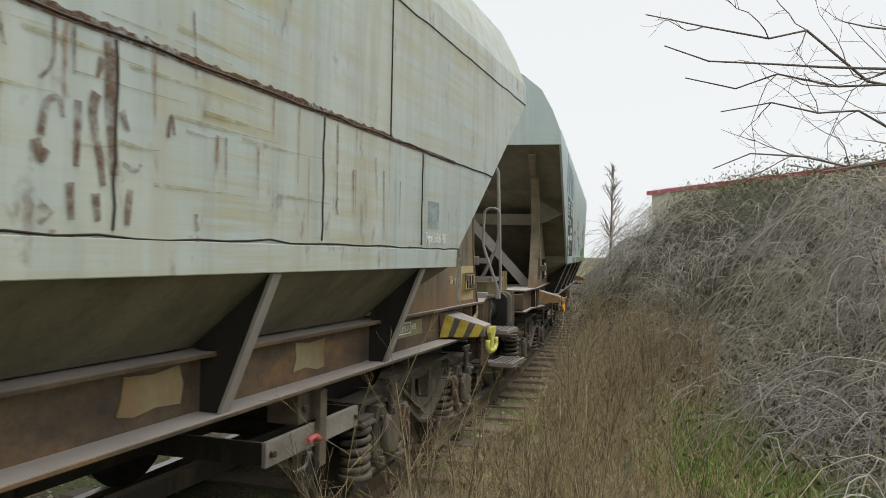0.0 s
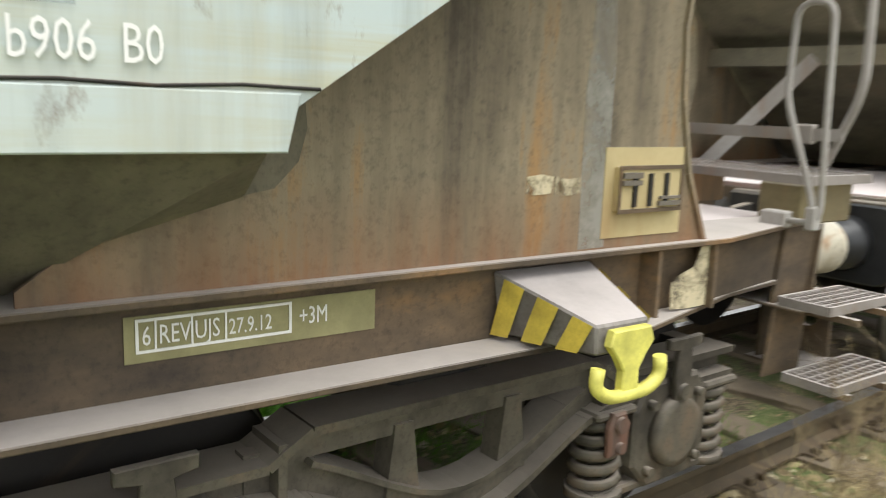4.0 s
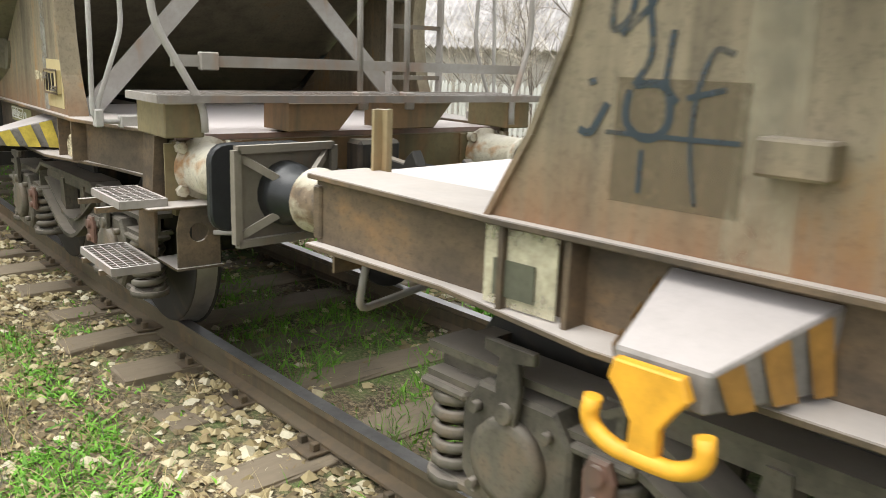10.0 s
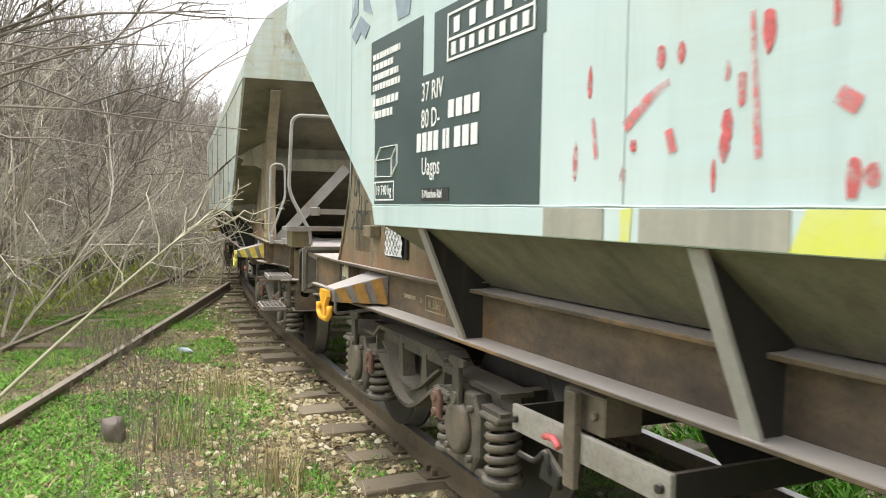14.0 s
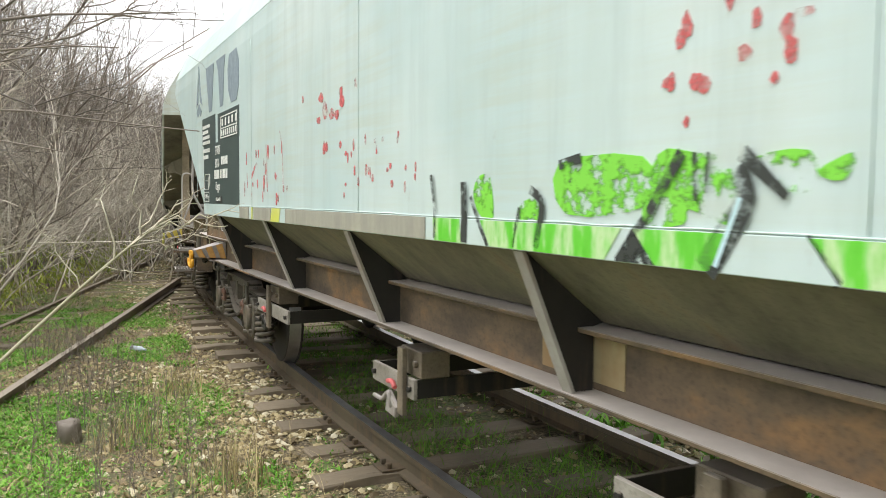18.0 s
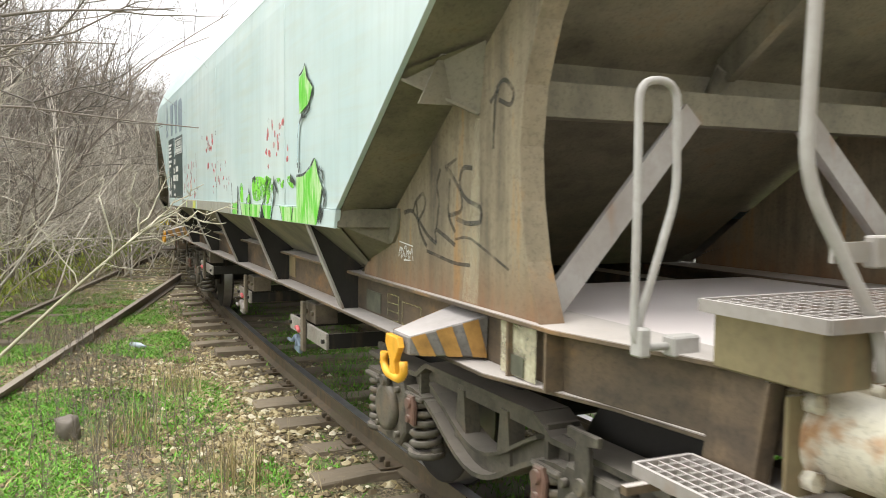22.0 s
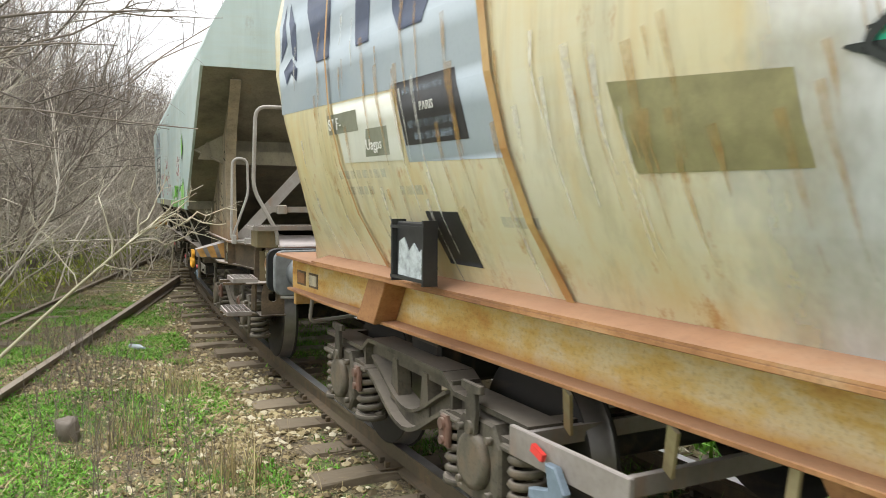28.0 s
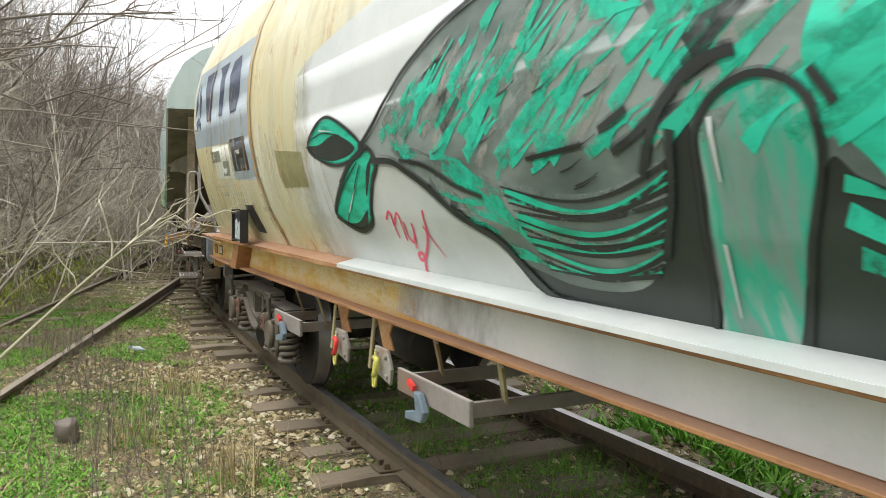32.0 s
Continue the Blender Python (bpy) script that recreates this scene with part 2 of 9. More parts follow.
def wood_mat(name, c1, c2, scale=5.0, stretch=(0.15, 1, 1), c3=(0.02, 0.016, 0.012)):
    m, nt, b = nodes_of(name)
    v = coords(nt)
    o = nt.nodes.new("ShaderNodeObjectInfo")
    gr = noise_tex(nt, v, scale * 6, 6, 0.7, stretch)
    big = noise_tex(nt, v, scale * 0.5, 4, 0.6)
    f = mathn(nt, "ADD", mathn(nt, "MULTIPLY", gr, 0.7), mathn(nt, "MULTIPLY", o.outputs["Random"], 0.35))
    c = mixc(nt, f, c1, c2)
    c = mixc(nt, mathn(nt, "MULTIPLY", ramp(nt, gr, [(0.58, grey(0)), (0.72, grey(1))]), 0.7), c, c3)
    c = mixc(nt, mathn(nt, "MULTIPLY", ramp(nt, big, [(0.5, grey(0)), (0.7, grey(1))]), 0.5), c, tuple(0.6 * q for q in c1))
    link(nt, c, b.inputs["Base Color"])
    b.inputs["Roughness"].default_value = 0.85
    bump(nt, b, gr, 0.5, 0.006)
    return m


FRAME = rusty("rusty_brown_frame", [(0.36, (0.035, 0.027, 0.02)), (0.45, (0.085, 0.062, 0.039)), (0.53, (0.145, 0.1, 0.058)), (0.6, (0.25, 0.142, 0.06)), (0.68, (0.34, 0.24, 0.11))], (0.7, 1, 1.6), None, (0.56, 0.51, 0.47))
DARK = metal_dirt("grimy_underframe", (0.032, 0.028, 0.022), (0.013, 0.012, 0.01), (0.12, 0.075, 0.045), (0.26, 0.225, 0.18), rust_at=0.62)
HOPPER_UNDER = rusty("dusty_hopper_slope", [(0.36, (0.08, 0.072, 0.05)), (0.46, (0.145, 0.13, 0.088)), (0.56, (0.2, 0.178, 0.12)), (0.66, (0.2, 0.14, 0.075))], (1.8, 1, 0.5), None, (0.36, 0.32, 0.26), 0.7)
BOGIE = rusty("bogie_cast_steel", [(0.36, (0.022, 0.019, 0.015)), (0.45, (0.062, 0.053, 0.039)), (0.54, (0.115, 0.1, 0.073)), (0.64, (0.16, 0.118, 0.078))], (1.4, 1.4, 1.0), None, (0.32, 0.28, 0.235), 0.7)
FRAME_PLATE = rusty("rust_streaked_plate", [(0.36, (0.09, 0.072, 0.05)), (0.45, (0.19, 0.155, 0.1)), (0.53, (0.27, 0.222, 0.145)), (0.6, (0.34, 0.2, 0.08)), (0.67, (0.5, 0.43, 0.27))], (2.4, 1, 0.22), (1.13, 1.4, (0.21, 0.092, 0.036)), (0.4, 0.35, 0.29), 0.6)
HANDRAIL_DARK = metal_dirt("strut_grey_brown", (0.2, 0.175, 0.135), (0.11, 0.095, 0.075), (0.2, 0.12, 0.07), (0.38, 0.34, 0.29), rust_at=0.6)
FLOOR_PLATE = metal_dirt("dusty_floor_plate", (0.34, 0.25, 0.22), (0.2, 0.15, 0.13), (0.33, 0.18, 0.12), (0.72, 0.65, 0.63), dust_amount=0.95)
BODY_B = body_paint("pale_mint_paint", (0.45, 0.57, 0.56), (0.56, 0.65, 0.63), (0.24, 0.16, 0.1), (0.4, 0.47, 0.42), 0.28)
BODY_A = body_paint("weathered_grey_paint", (0.47, 0.55, 0.54), (0.56, 0.6, 0.54), (0.16, 0.09, 0.05), (0.4, 0.37, 0.25), 0.8, 0.5, 0.75)
BODY_C = body_paint("yellowed_cream_paint", (0.62, 0.55, 0.3), (0.68, 0.66, 0.52), (0.42, 0.2, 0.05), (0.6, 0.42, 0.14), 0.8, 0.45, 0.35, (0.62, 0.48, 0.2))
FRAME_C = rusty("orange_rust_frame", [(0.35, (0.4, 0.16, 0.035)), (0.43, (0.55, 0.29, 0.065)), (0.49, (0.64, 0.44, 0.14)), (0.55, (0.67, 0.56, 0.33)), (0.6, (0.6, 0.4, 0.12)), (0.67, (0.5, 0.24, 0.06))], (0.5, 1, 1.8), (0.94, 1.01, (0.45, 0.2, 0.05)), (0.52, 0.42, 0.33), 0.7)
RUST_TOP = rusty("rust_red_flange", [(0.36, (0.17, 0.075, 0.035)), (0.46, (0.3, 0.14, 0.055)), (0.55, (0.42, 0.21, 0.085)), (0.65, (0.5, 0.33, 0.18))], (0.5, 1, 1.8), None, (0.42, 0.25, 0.17), 0.6)
HANDRAIL = metal_dirt("grey_handrail", (0.4, 0.38, 0.35), (0.25, 0.22, 0.19), (0.3, 0.17, 0.1), (0.5, 0.47, 0.43), rust_at=0.62)
OCHRE = metal_dirt("ochre_stained_steel", (0.42, 0.36, 0.2), (0.22, 0.17, 0.09), (0.3, 0.17, 0.07), (0.6, 0.56, 0.48), rust_at=0.55)
GRATE = metal_dirt("galvanised_grating", (0.33, 0.3, 0.27), (0.17, 0.145, 0.125), (0.27, 0.17, 0.11), (0.5, 0.46, 0.43), rust_at=0.6)
BUFFER_CREAM = rusty("cream_buffer", [(0.35, (0.05, 0.04, 0.03)), (0.42, (0.2, 0.14, 0.085)), (0.47, (0.45, 0.4, 0.29)), (0.56, (0.56, 0.52, 0.41)), (0.63, (0.4, 0.22, 0.1)), (0.7, (0.16, 0.11, 0.07))], (1, 1, 1), None, (0.62, 0.59, 0.52), 0.75, 0.6)
WALK_BOX = metal_dirt("olive_brown_steel", (0.22, 0.18, 0.09), (0.09, 0.07, 0.04), (0.26, 0.14, 0.06), (0.5, 0.46, 0.4), rust_at=0.55)
BUFFER_GREY = plain("grey_buffer_paint", (0.2, 0.215, 0.225), 0.45, 0.2)
RUBBER = plain("black_grease", (0.02, 0.021, 0.022), 0.4, 0.3)
YELLOW = plain("yellow_hook_paint", (0.62, 0.58, 0.13), 0.55, 0.3)
ORANGE = plain("orange_hook_paint", (0.75, 0.37, 0.03), 0.5, 0.2)
STRIPE_Y = plain("yellow_stripe", (0.55, 0.42, 0.06), 0.6, 0.3)
STRIPE_O = plain("faded_orange_stripe", (0.36, 0.19, 0.045), 0.6, 0.3)
SAPLING_BARK = leafy("sapling_bark", (0.2, 0.19, 0.1), (0.48, 0.44, 0.31))
RED = plain("red_lever", (0.75, 0.06, 0.05), 0.5, 0.15)
LEVER_PINK = plain("faded_red_lever", (0.72, 0.16, 0.16), 0.5, 0.25)
GEAR_GREY = rusty("dusty_gear_plate", [(0.38, (0.16, 0.135, 0.105)), (0.48, (0.27, 0.245, 0.205)), (0.57, (0.36, 0.33, 0.285)), (0.66, (0.3, 0.18, 0.1))], (0.8, 1, 1), None, (0.45, 0.41, 0.36))
GEAR_BROWN = rusty("brown_gear_steel", [(0.38, (0.07, 0.055, 0.04)), (0.48, (0.15, 0.12, 0.085)), (0.6, (0.24, 0.19, 0.13))], (1, 1, 1), None, (0.36, 0.32, 0.27))
BLUE_GREY = plain("blue_grey_valve", (0.17, 0.22, 0.27), 0.5, 0.25)
WHITE = plain("white_lettering", (0.78, 0.78, 0.74), 0.6, 0.12)
DULL_WHITE = plain("dull_lettering", (0.32, 0.28, 0.17), 0.7, 0.3)
DARK_PANEL = spray("dark_green_panel", [(0.035, 0.06, 0.058), (0.06, 0.09, 0.085)], 2.0)
GREY_PANEL = spray("blue_grey_panel", [(0.28, 0.34, 0.38), (0.36, 0.41, 0.43)], 2.0)
NAVY = plain("navy_letters", (0.03, 0.045, 0.085), 0.5, 0.2)
GREY_LETTER = plain("faded_letters", (0.24, 0.3, 0.34), 0.5, 0.2)
BLACK_PLATE = plain("black_plate", (0.025, 0.025, 0.025), 0.5, 0.3)
OLIVE = plain("olive_patch", (0.27, 0.25, 0.12), 0.6, 0.2)
BEIGE_PLATE = metal_dirt("beige_plate", (0.6, 0.5, 0.27), (0.42, 0.33, 0.16), (0.35, 0.2, 0.08), (0.6, 0.55, 0.45), rust_at=0.6)
PALE_PATCH = plain("pale_paint_patch", (0.55, 0.5, 0.36), 0.7, 0.35)
PAPER = plain("white_paper", (0.86, 0.86, 0.88), 0.8, 0.05)
GREEN_SPRAY = spray("bright_green_spray", [(0.1, 0.5, 0.02), (0.13, 0.56, 0.035), (0.5, 0.68, 0.36), (0.16, 0.55, 0.04)], 7, stretch=(2.2, 1, 0.5))
BLACK_SPRAY = spray("black_spray", [(0.012, 0.014, 0.014), (0.035, 0.042, 0.04)], 4)
PINK_SPRAY = spray("pink_spray", [(0.8, 0.07, 0.15), (0.85, 0.12, 0.2)], 5)
YELLOW_SPRAY = spray("lime_spray", [(0.6, 0.62, 0.08), (0.6, 0.62, 0.3)], 5)
TEAL = spray("teal_spray", [(0.01, 0.3, 0.19), (0.015, 0.48, 0.3), (0.02, 0.6, 0.4), (0.01, 0.34, 0.22)], 5.0, stretch=(0.7, 1, 2.2))
GREY_BUNDLE = spray("grey_bundle_spray", [(0.07, 0.095, 0.088), (0.15, 0.19, 0.175), (0.3, 0.34, 0.32), (0.13, 0.2, 0.175)], 1.5, stretch=(0.6, 1, 1.4))
TEAL_LIMB = spray("teal_grey_limb", [(0.03, 0.3, 0.2), (0.2, 0.3, 0.26), (0.02, 0.42, 0.28), (0.35, 0.42, 0.38), (0.02, 0.36, 0.24)], 2.4, stretch=(2.6, 1, 0.35))
DARK_GREY_SPRAY = spray("dark_grey_spray", [(0.01, 0.014, 0.013), (0.035, 0.045, 0.04)], 2.0)
PALE_SPRAY = spray("pale_grey_spray", [(0.52, 0.55, 0.54), (0.68, 0.69, 0.67)], 1.6)
RAIL_SIDE = metal_dirt("rail_rust", (0.1, 0.078, 0.045), (0.06, 0.047, 0.03), (0.15, 0.1, 0.05), (0.16, 0.12, 0.085), rust_at=0.55, dust_amount=0.3)
RAIL_TOP = plain("rail_running_face", (0.32, 0.31, 0.3), 0.35, 0.25, 6, 0.8)
RAIL_OLD = metal_dirt("unused_rail", (0.14, 0.105, 0.07), (0.09, 0.065, 0.045), (0.2, 0.13, 0.07), (0.3, 0.25, 0.2), rust_at=0.55)
WHEEL = metal_dirt("wheel_steel", (0.026, 0.022, 0.018), (0.012, 0.011, 0.01), (0.085, 0.055, 0.032), (0.12, 0.1, 0.08), rust_at=0.62)
TREAD = plain("wheel_tread", (0.2, 0.19, 0.18), 0.4, 0.2, 8, 0.8)
SLEEPER = wood_mat("weathered_sleeper", (0.1, 0.078, 0.052), (0.3, 0.24, 0.165), 4.0, (1, 0.12, 1))
FENCE_WOOD = wood_mat("grey_green_fence_board", (0.11, 0.112, 0.08), (0.22, 0.22, 0.165), 5.0, (1, 1, 0.12))
STONE = stone_mat()
GROUND = ground_mat()
GRASS = leafy("green_grass", (0.025, 0.1, 0.006), (0.2, 0.42, 0.035))
MOSS = leafy("moss_and_clover", (0.035, 0.15, 0.01), (0.24, 0.54, 0.05))
DRY = leafy("dry_straw", (0.07, 0.048, 0.018), (0.62, 0.5, 0.25))
WEED_DARK = leafy("dark_weed_stem", (0.03, 0.02, 0.012), (0.2, 0.14, 0.085))
DRY_STEM = leafy("brown_weed_stem", (0.045, 0.032, 0.018), (0.5, 0.39, 0.22))
TWIG = leafy("grey_brown_twig", (0.17, 0.145, 0.11), (0.76, 0.68, 0.57))
TWIG_DARK = leafy("dark_twig", (0.065, 0.054, 0.044), (0.26, 0.215, 0.175))
PALE_BRANCH = leafy("pale_branch", (0.3, 0.27, 0.19), (0.62, 0.56, 0.43))
CANE = leafy("grey_bramble_cane", (0.1, 0.088, 0.08), (0.66, 0.61, 0.56))
BRAMBLE = leafy("bramble_leaf", (0.025, 0.04, 0.012), (0.2, 0.19, 0.085))
LITTER = leafy("dead_leaf", (0.05, 0.03, 0.014), (0.4, 0.29, 0.16))
IVY = leafy("yellow_green_leaf", (0.13, 0.24, 0.025), (0.48, 0.5, 0.08))


BRACKET_GREY = rusty("bracket_grey", [(0.38, (0.09, 0.075, 0.06)), (0.47, (0.2, 0.185, 0.165)), (0.56, (0.3, 0.27, 0.25)), (0.66, (0.26, 0.15, 0.09))], (1.2, 1, 1), None, (0.55, 0.5, 0.48), 0.72)


def worn(name, col, lo, hi, scale=28.0, most=1.0):
    """Paint that has flaked off in places."""
    m, nt, b = nodes_of(name)
    v = coords(nt)
    n = mathn(nt, "ADD", mathn(nt, "MULTIPLY", noise_tex(nt, v, scale, 5, 0.7), 0.6), mathn(nt, "MULTIPLY", noise_tex(nt, v, scale * 0.2, 3, 0.6), 0.4))
    link(nt, ramp(nt, n, [(lo, grey(0)), (hi, grey(most))]), b.inputs["Alpha"])
    b.inputs["Base Color"].default_value = (*col, 1)
    b.inputs["Roughness"].default_value = 0.65
    return m


FADED_BLUE = worn("faded_blue_paint", (0.3, 0.38, 0.44), 0.3, 0.65, 12.0, 0.38)
RUST_DRIP = worn("orange_brown_drip", (0.3, 0.15, 0.06), 0.36, 0.6, 26.0, 0.75)
RUST_STAIN = worn("brown_rust_stain", (0.15, 0.07, 0.035), 0.38, 0.6, 30.0, 0.9)
WASHED_RED = worn("washed_red_paint", (0.66, 0.14, 0.14), 0.4, 0.6, 22.0, 0.85)
GREEN_WORN = worn("scraped_green_spray", (0.2, 0.6, 0.05), 0.47, 0.53, 16.0)
BLACK_WORN = worn("scraped_black_spray", (0.03, 0.035, 0.03), 0.4, 0.52, 26.0)
PALE_FLAKE = worn("flaking_pale_paint", (0.62, 0.54, 0.36), 0.4, 0.52, 12.0)
ORANGE_RUN = worn("orange_rust_run", (0.5, 0.29, 0.08), 0.38, 0.66, 12.0, 0.6)
TEAL_WORN = worn("brushed_teal", (0.015, 0.48, 0.3), 0.4, 0.54, 9.0, 0.95)
GREY_WORN = worn("brushed_grey", (0.24, 0.29, 0.26), 0.4, 0.56, 9.0, 0.8)
BLACK_HALO = worn("soft_black_spray", (0.015, 0.02, 0.02), 0.25, 0.7, 6.0, 0.55)
TEAL_BRIGHT = worn("bright_teal_brush", (0.02, 0.6, 0.4), 0.36, 0.56, 8.0, 0.95)
DARK_BRUSH = worn("dark_grey_brush", (0.03, 0.042, 0.04), 0.36, 0.6, 8.0, 0.8)
BEIGE_BRUSH = worn("beige_brush", (0.42, 0.4, 0.36), 0.38, 0.6, 9.0, 0.75)
WHITE_RUN = worn("pale_wash_run", (0.7, 0.69, 0.62), 0.38, 0.62, 12.0, 0.7)
TAG_BLACK = worn("black_tag_paint", (0.03, 0.045, 0.055), 0.32, 0.5, 20.0, 0.9)
TAG_THIN = worn("thin_black_tag", (0.045, 0.048, 0.045), 0.34, 0.54, 20.0, 0.62)
OLIVE_RUST = worn("olive_overpaint", (0.15, 0.115, 0.065), 0.3, 0.5, 10.0, 0.6)


GREY_STREAK = worn("pale_grey_streak", (0.36, 0.35, 0.3), 0.34, 0.6, 9.0, 0.75)
CREAM_STREAK = worn("cream_streak", (0.62, 0.57, 0.4), 0.32, 0.6, 9.0, 0.8)
BRUSH_STAIN = worn("yellow_brush_stain", (0.36, 0.31, 0.14), 0.36, 0.6, 16.0, 0.6)
PALE_BLUE = worn("pale_blue_line", (0.5, 0.68, 0.72), 0.3, 0.45, 30.0)
WORN_SHEET = worn("weathered_sheet", (0.5, 0.55, 0.56), 0.3, 0.52, 14.0)
WORN_LETTER = worn("chipped_white_letters", (0.8, 0.8, 0.76), 0.3, 0.4, 30.0)
DARK_OLIVE = plain("dark_olive_patch", (0.09, 0.09, 0.06), 0.7, 0.3)


def faded_edge(name, cols, x0, x1, scale=2.0):
    """Sprayed ground that thins out towards one side."""
    m = spray(name, cols, 1.6)
    nt = m.node_tree
    v = coords(nt)
    sp = nt.nodes.new("ShaderNodeSeparateXYZ")
    link(nt, v, sp.inputs[0])
    mr = nt.nodes.new("ShaderNodeMapRange")
    mr.inputs["From Min"].default_value, mr.inputs["From Max"].default_value = x0, x1
    link(nt, sp.outputs[0], mr.inputs["Value"])
    n = mathn(nt, "ADD", mathn(nt, "MULTIPLY", noise_tex(nt, v, scale, 5, 0.7, (1, 1, 0.6)), 0.5), mathn(nt, "MULTIPLY", mr.outputs[0], 0.6))
    link(nt, ramp(nt, n, [(0.38, grey(0)), (0.62, grey(1))]), nt.nodes["Principled BSDF"].inputs["Alpha"])
    return m


SPRAY_GROUND = faded_edge("faded_pale_ground", [(0.52, 0.55, 0.54), (0.68, 0.69, 0.67)], -2.5, -1.5)
SPRAY_WEB = faded_edge("faded_pale_web", [(0.5, 0.52, 0.5), (0.66, 0.66, 0.63)], -2.0, 1.2, 3.0)


# ---- mesh tools ----
def box(bm, x0, x1, y0, y1, z0, z1, bev=0.0):
    vs = [bm.verts.new((x, y, z)) for x in (x0, x1) for y in (y0, y1) for z in (z0, z1)]
    fs = [bm.faces.new([vs[i] for i in q]) for q in ((0, 1, 3, 2), (4, 6, 7, 5), (0, 4, 5, 1), (2, 3, 7, 6), (0, 2, 6, 4), (1, 5, 7, 3))]
    if bev > 0:
        es = list({e for f in fs for e in f.edges})
        bmesh.ops.bevel(bm, geom=es, offset=bev, segments=1, affect="EDGES")


def prism(bm, poly, axis, a, b, bev=0.0):
    """A plate: the outline poly in the plane across axis (x: y,z; y: x,z; z: x,y), from a to b along it."""
    def at(p, w):
        return {"x": (w, p[0], p[1]), "y": (p[0], w, p[1]), "z": (p[0], p[1], w)}[axis]
    lo = [bm.verts.new(at(p, a)) for p in poly]
    hi = [bm.verts.new(at(p, b)) for p in poly]
    n = len(poly)
    fs = [bm.faces.new(lo), bm.faces.new(hi[::-1])]
    fs += [bm.faces.new((lo[i], hi[i], hi[(i + 1) % n], lo[(i + 1) % n])) for i in range(n)]
    bmesh.ops.recalc_face_normals(bm, faces=fs)
    if bev > 0:
        es = list({e for f in fs[:2] for e in f.edges})
        bmesh.ops.bevel(bm, geom=es, offset=bev, segments=1, affect="EDGES")


def beam(bm, p, q, w, h, up=(0, 0, 1)):
    """A straight bar of section w x h from p to q."""
    p, q, up = Vector(p), Vector(q), Vector(up)
    d = (q - p).normalized()
    s = d.cross(up)
    s = s.normalized() if s.length > 1e-4 else Vector((1, 0, 0))
    t = s.cross(d)
    ring = [(-w / 2, -h / 2), (w / 2, -h / 2), (w / 2, h / 2), (-w / 2, h / 2)]
    a = [bm.verts.new(p + s * x + t * y) for x, y in ring]
    b = [bm.verts.new(q + s * x + t * y) for x, y in ring]
    fs = [bm.faces.new(a), bm.faces.new(b[::-1])] + [bm.faces.new((a[i], b[i], b[(i + 1) % 4], a[(i + 1) % 4])) for i in range(4)]
    bmesh.ops.recalc_face_normals(bm, faces=fs)


def tube(bm, pts, r, n=8, close=True):
    """A round bar along the points; r is one radius or one for each point."""
    pts = [Vector(p) for p in pts]
    rs = r if isinstance(r, (list, tuple)) else [r] * len(pts)
    d0 = (pts[1] - pts[0]).normalized()
    s = d0.orthogonal().normalized()
    rings = []
    for i, p in enumerate(pts):
        a, b = pts[max(i - 1, 0)], pts[min(i + 1, len(pts) - 1)]
        d = (b - a).normalized()
        s = (s - d * s.dot(d)).normalized()
        t = d.cross(s)
        rings.append([bm.verts.new(p + (s * math.cos(k * 2 * math.pi / n) + t * math.sin(k * 2 * math.pi / n)) * rs[i]) for k in range(n)])
    fs = []
    for a, b in zip(rings, rings[1:]):
        for k in range(n):
            f = bm.faces.new((a[k], a[(k + 1) % n], b[(k + 1) % n], b[k]))
            f.smooth = True
            fs.append(f)
    if close:
        fs += [bm.faces.new(rings[0][::-1]), bm.faces.new(rings[-1])]
    bmesh.ops.recalc_face_normals(bm, faces=fs)


def lathe(bm, prof, centre, axis, n=20):
    """Turns the profile of (distance along axis, radius) round the axis."""
    c = Vector(centre)
    ax = {"x": Vector((1, 0, 0)), "y": Vector((0, 1, 0)), "z": Vector((0, 0, 1))}[axis]
    s = ax.orthogonal().normalized()
    t = ax.cross(s)
    rings = []
    for d, r in prof:
        rings.append([bm.verts.new(c + ax * d + (s * math.cos(k * 2 * math.pi / n) + t * math.sin(k * 2 * math.pi / n)) * max(r, 1e-4)) for k in range(n)])
    fs = []
    for a, b in zip(rings, rings[1:]):
        for k in range(n):
            f = bm.faces.new((a[k], a[(k + 1) % n], b[(k + 1) % n], b[k]))
            f.smooth = True
            fs.append(f)
    fs += [bm.faces.new(rings[0][::-1]), bm.faces.new(rings[-1])]
    bmesh.ops.recalc_face_normals(bm, faces=fs)


def rounded(pts, r=0.06, n=5):
    """The polyline with its corners rounded."""
    pts = [Vector(p) for p in pts]
    out = [pts[0]]
    for a, b, c in zip(pts, pts[1:], pts[2:]):
        ra = min(r, (a - b).length / 2, (c - b).length / 2)
        p, q = b + (a - b).normalized() * ra, b + (c - b).normalized() * ra
        out += [(p * (1 - k / n) + b * (k / n)) * (1 - k / n) + (b * (1 - k / n) + q * (k / n)) * (k / n) for k in range(n + 1)]
    return out + [pts[-1]]


def mesh_of(bm, name, material):
    me = bpy.data.meshes.new(name)
    bm.normal_update()
    bm.to_mesh(me)
    bm.free()
    for m in (material if isinstance(material, (list, tuple)) else [material]):
        me.materials.append(m)
    return me


def part(name, bm, material, parent, label=""):
    ob = new(name, mesh_of(bm, name, material))
    ob.parent = parent
    return tagged(ob, label)


def piece(name, me, parent, m=None, label=""):
    """One more object on shared mesh data."""
    ob = new(name, me)
    ob.parent = parent
    if m is not None:
        ob.matrix_basis = m
    return tagged(ob, label)


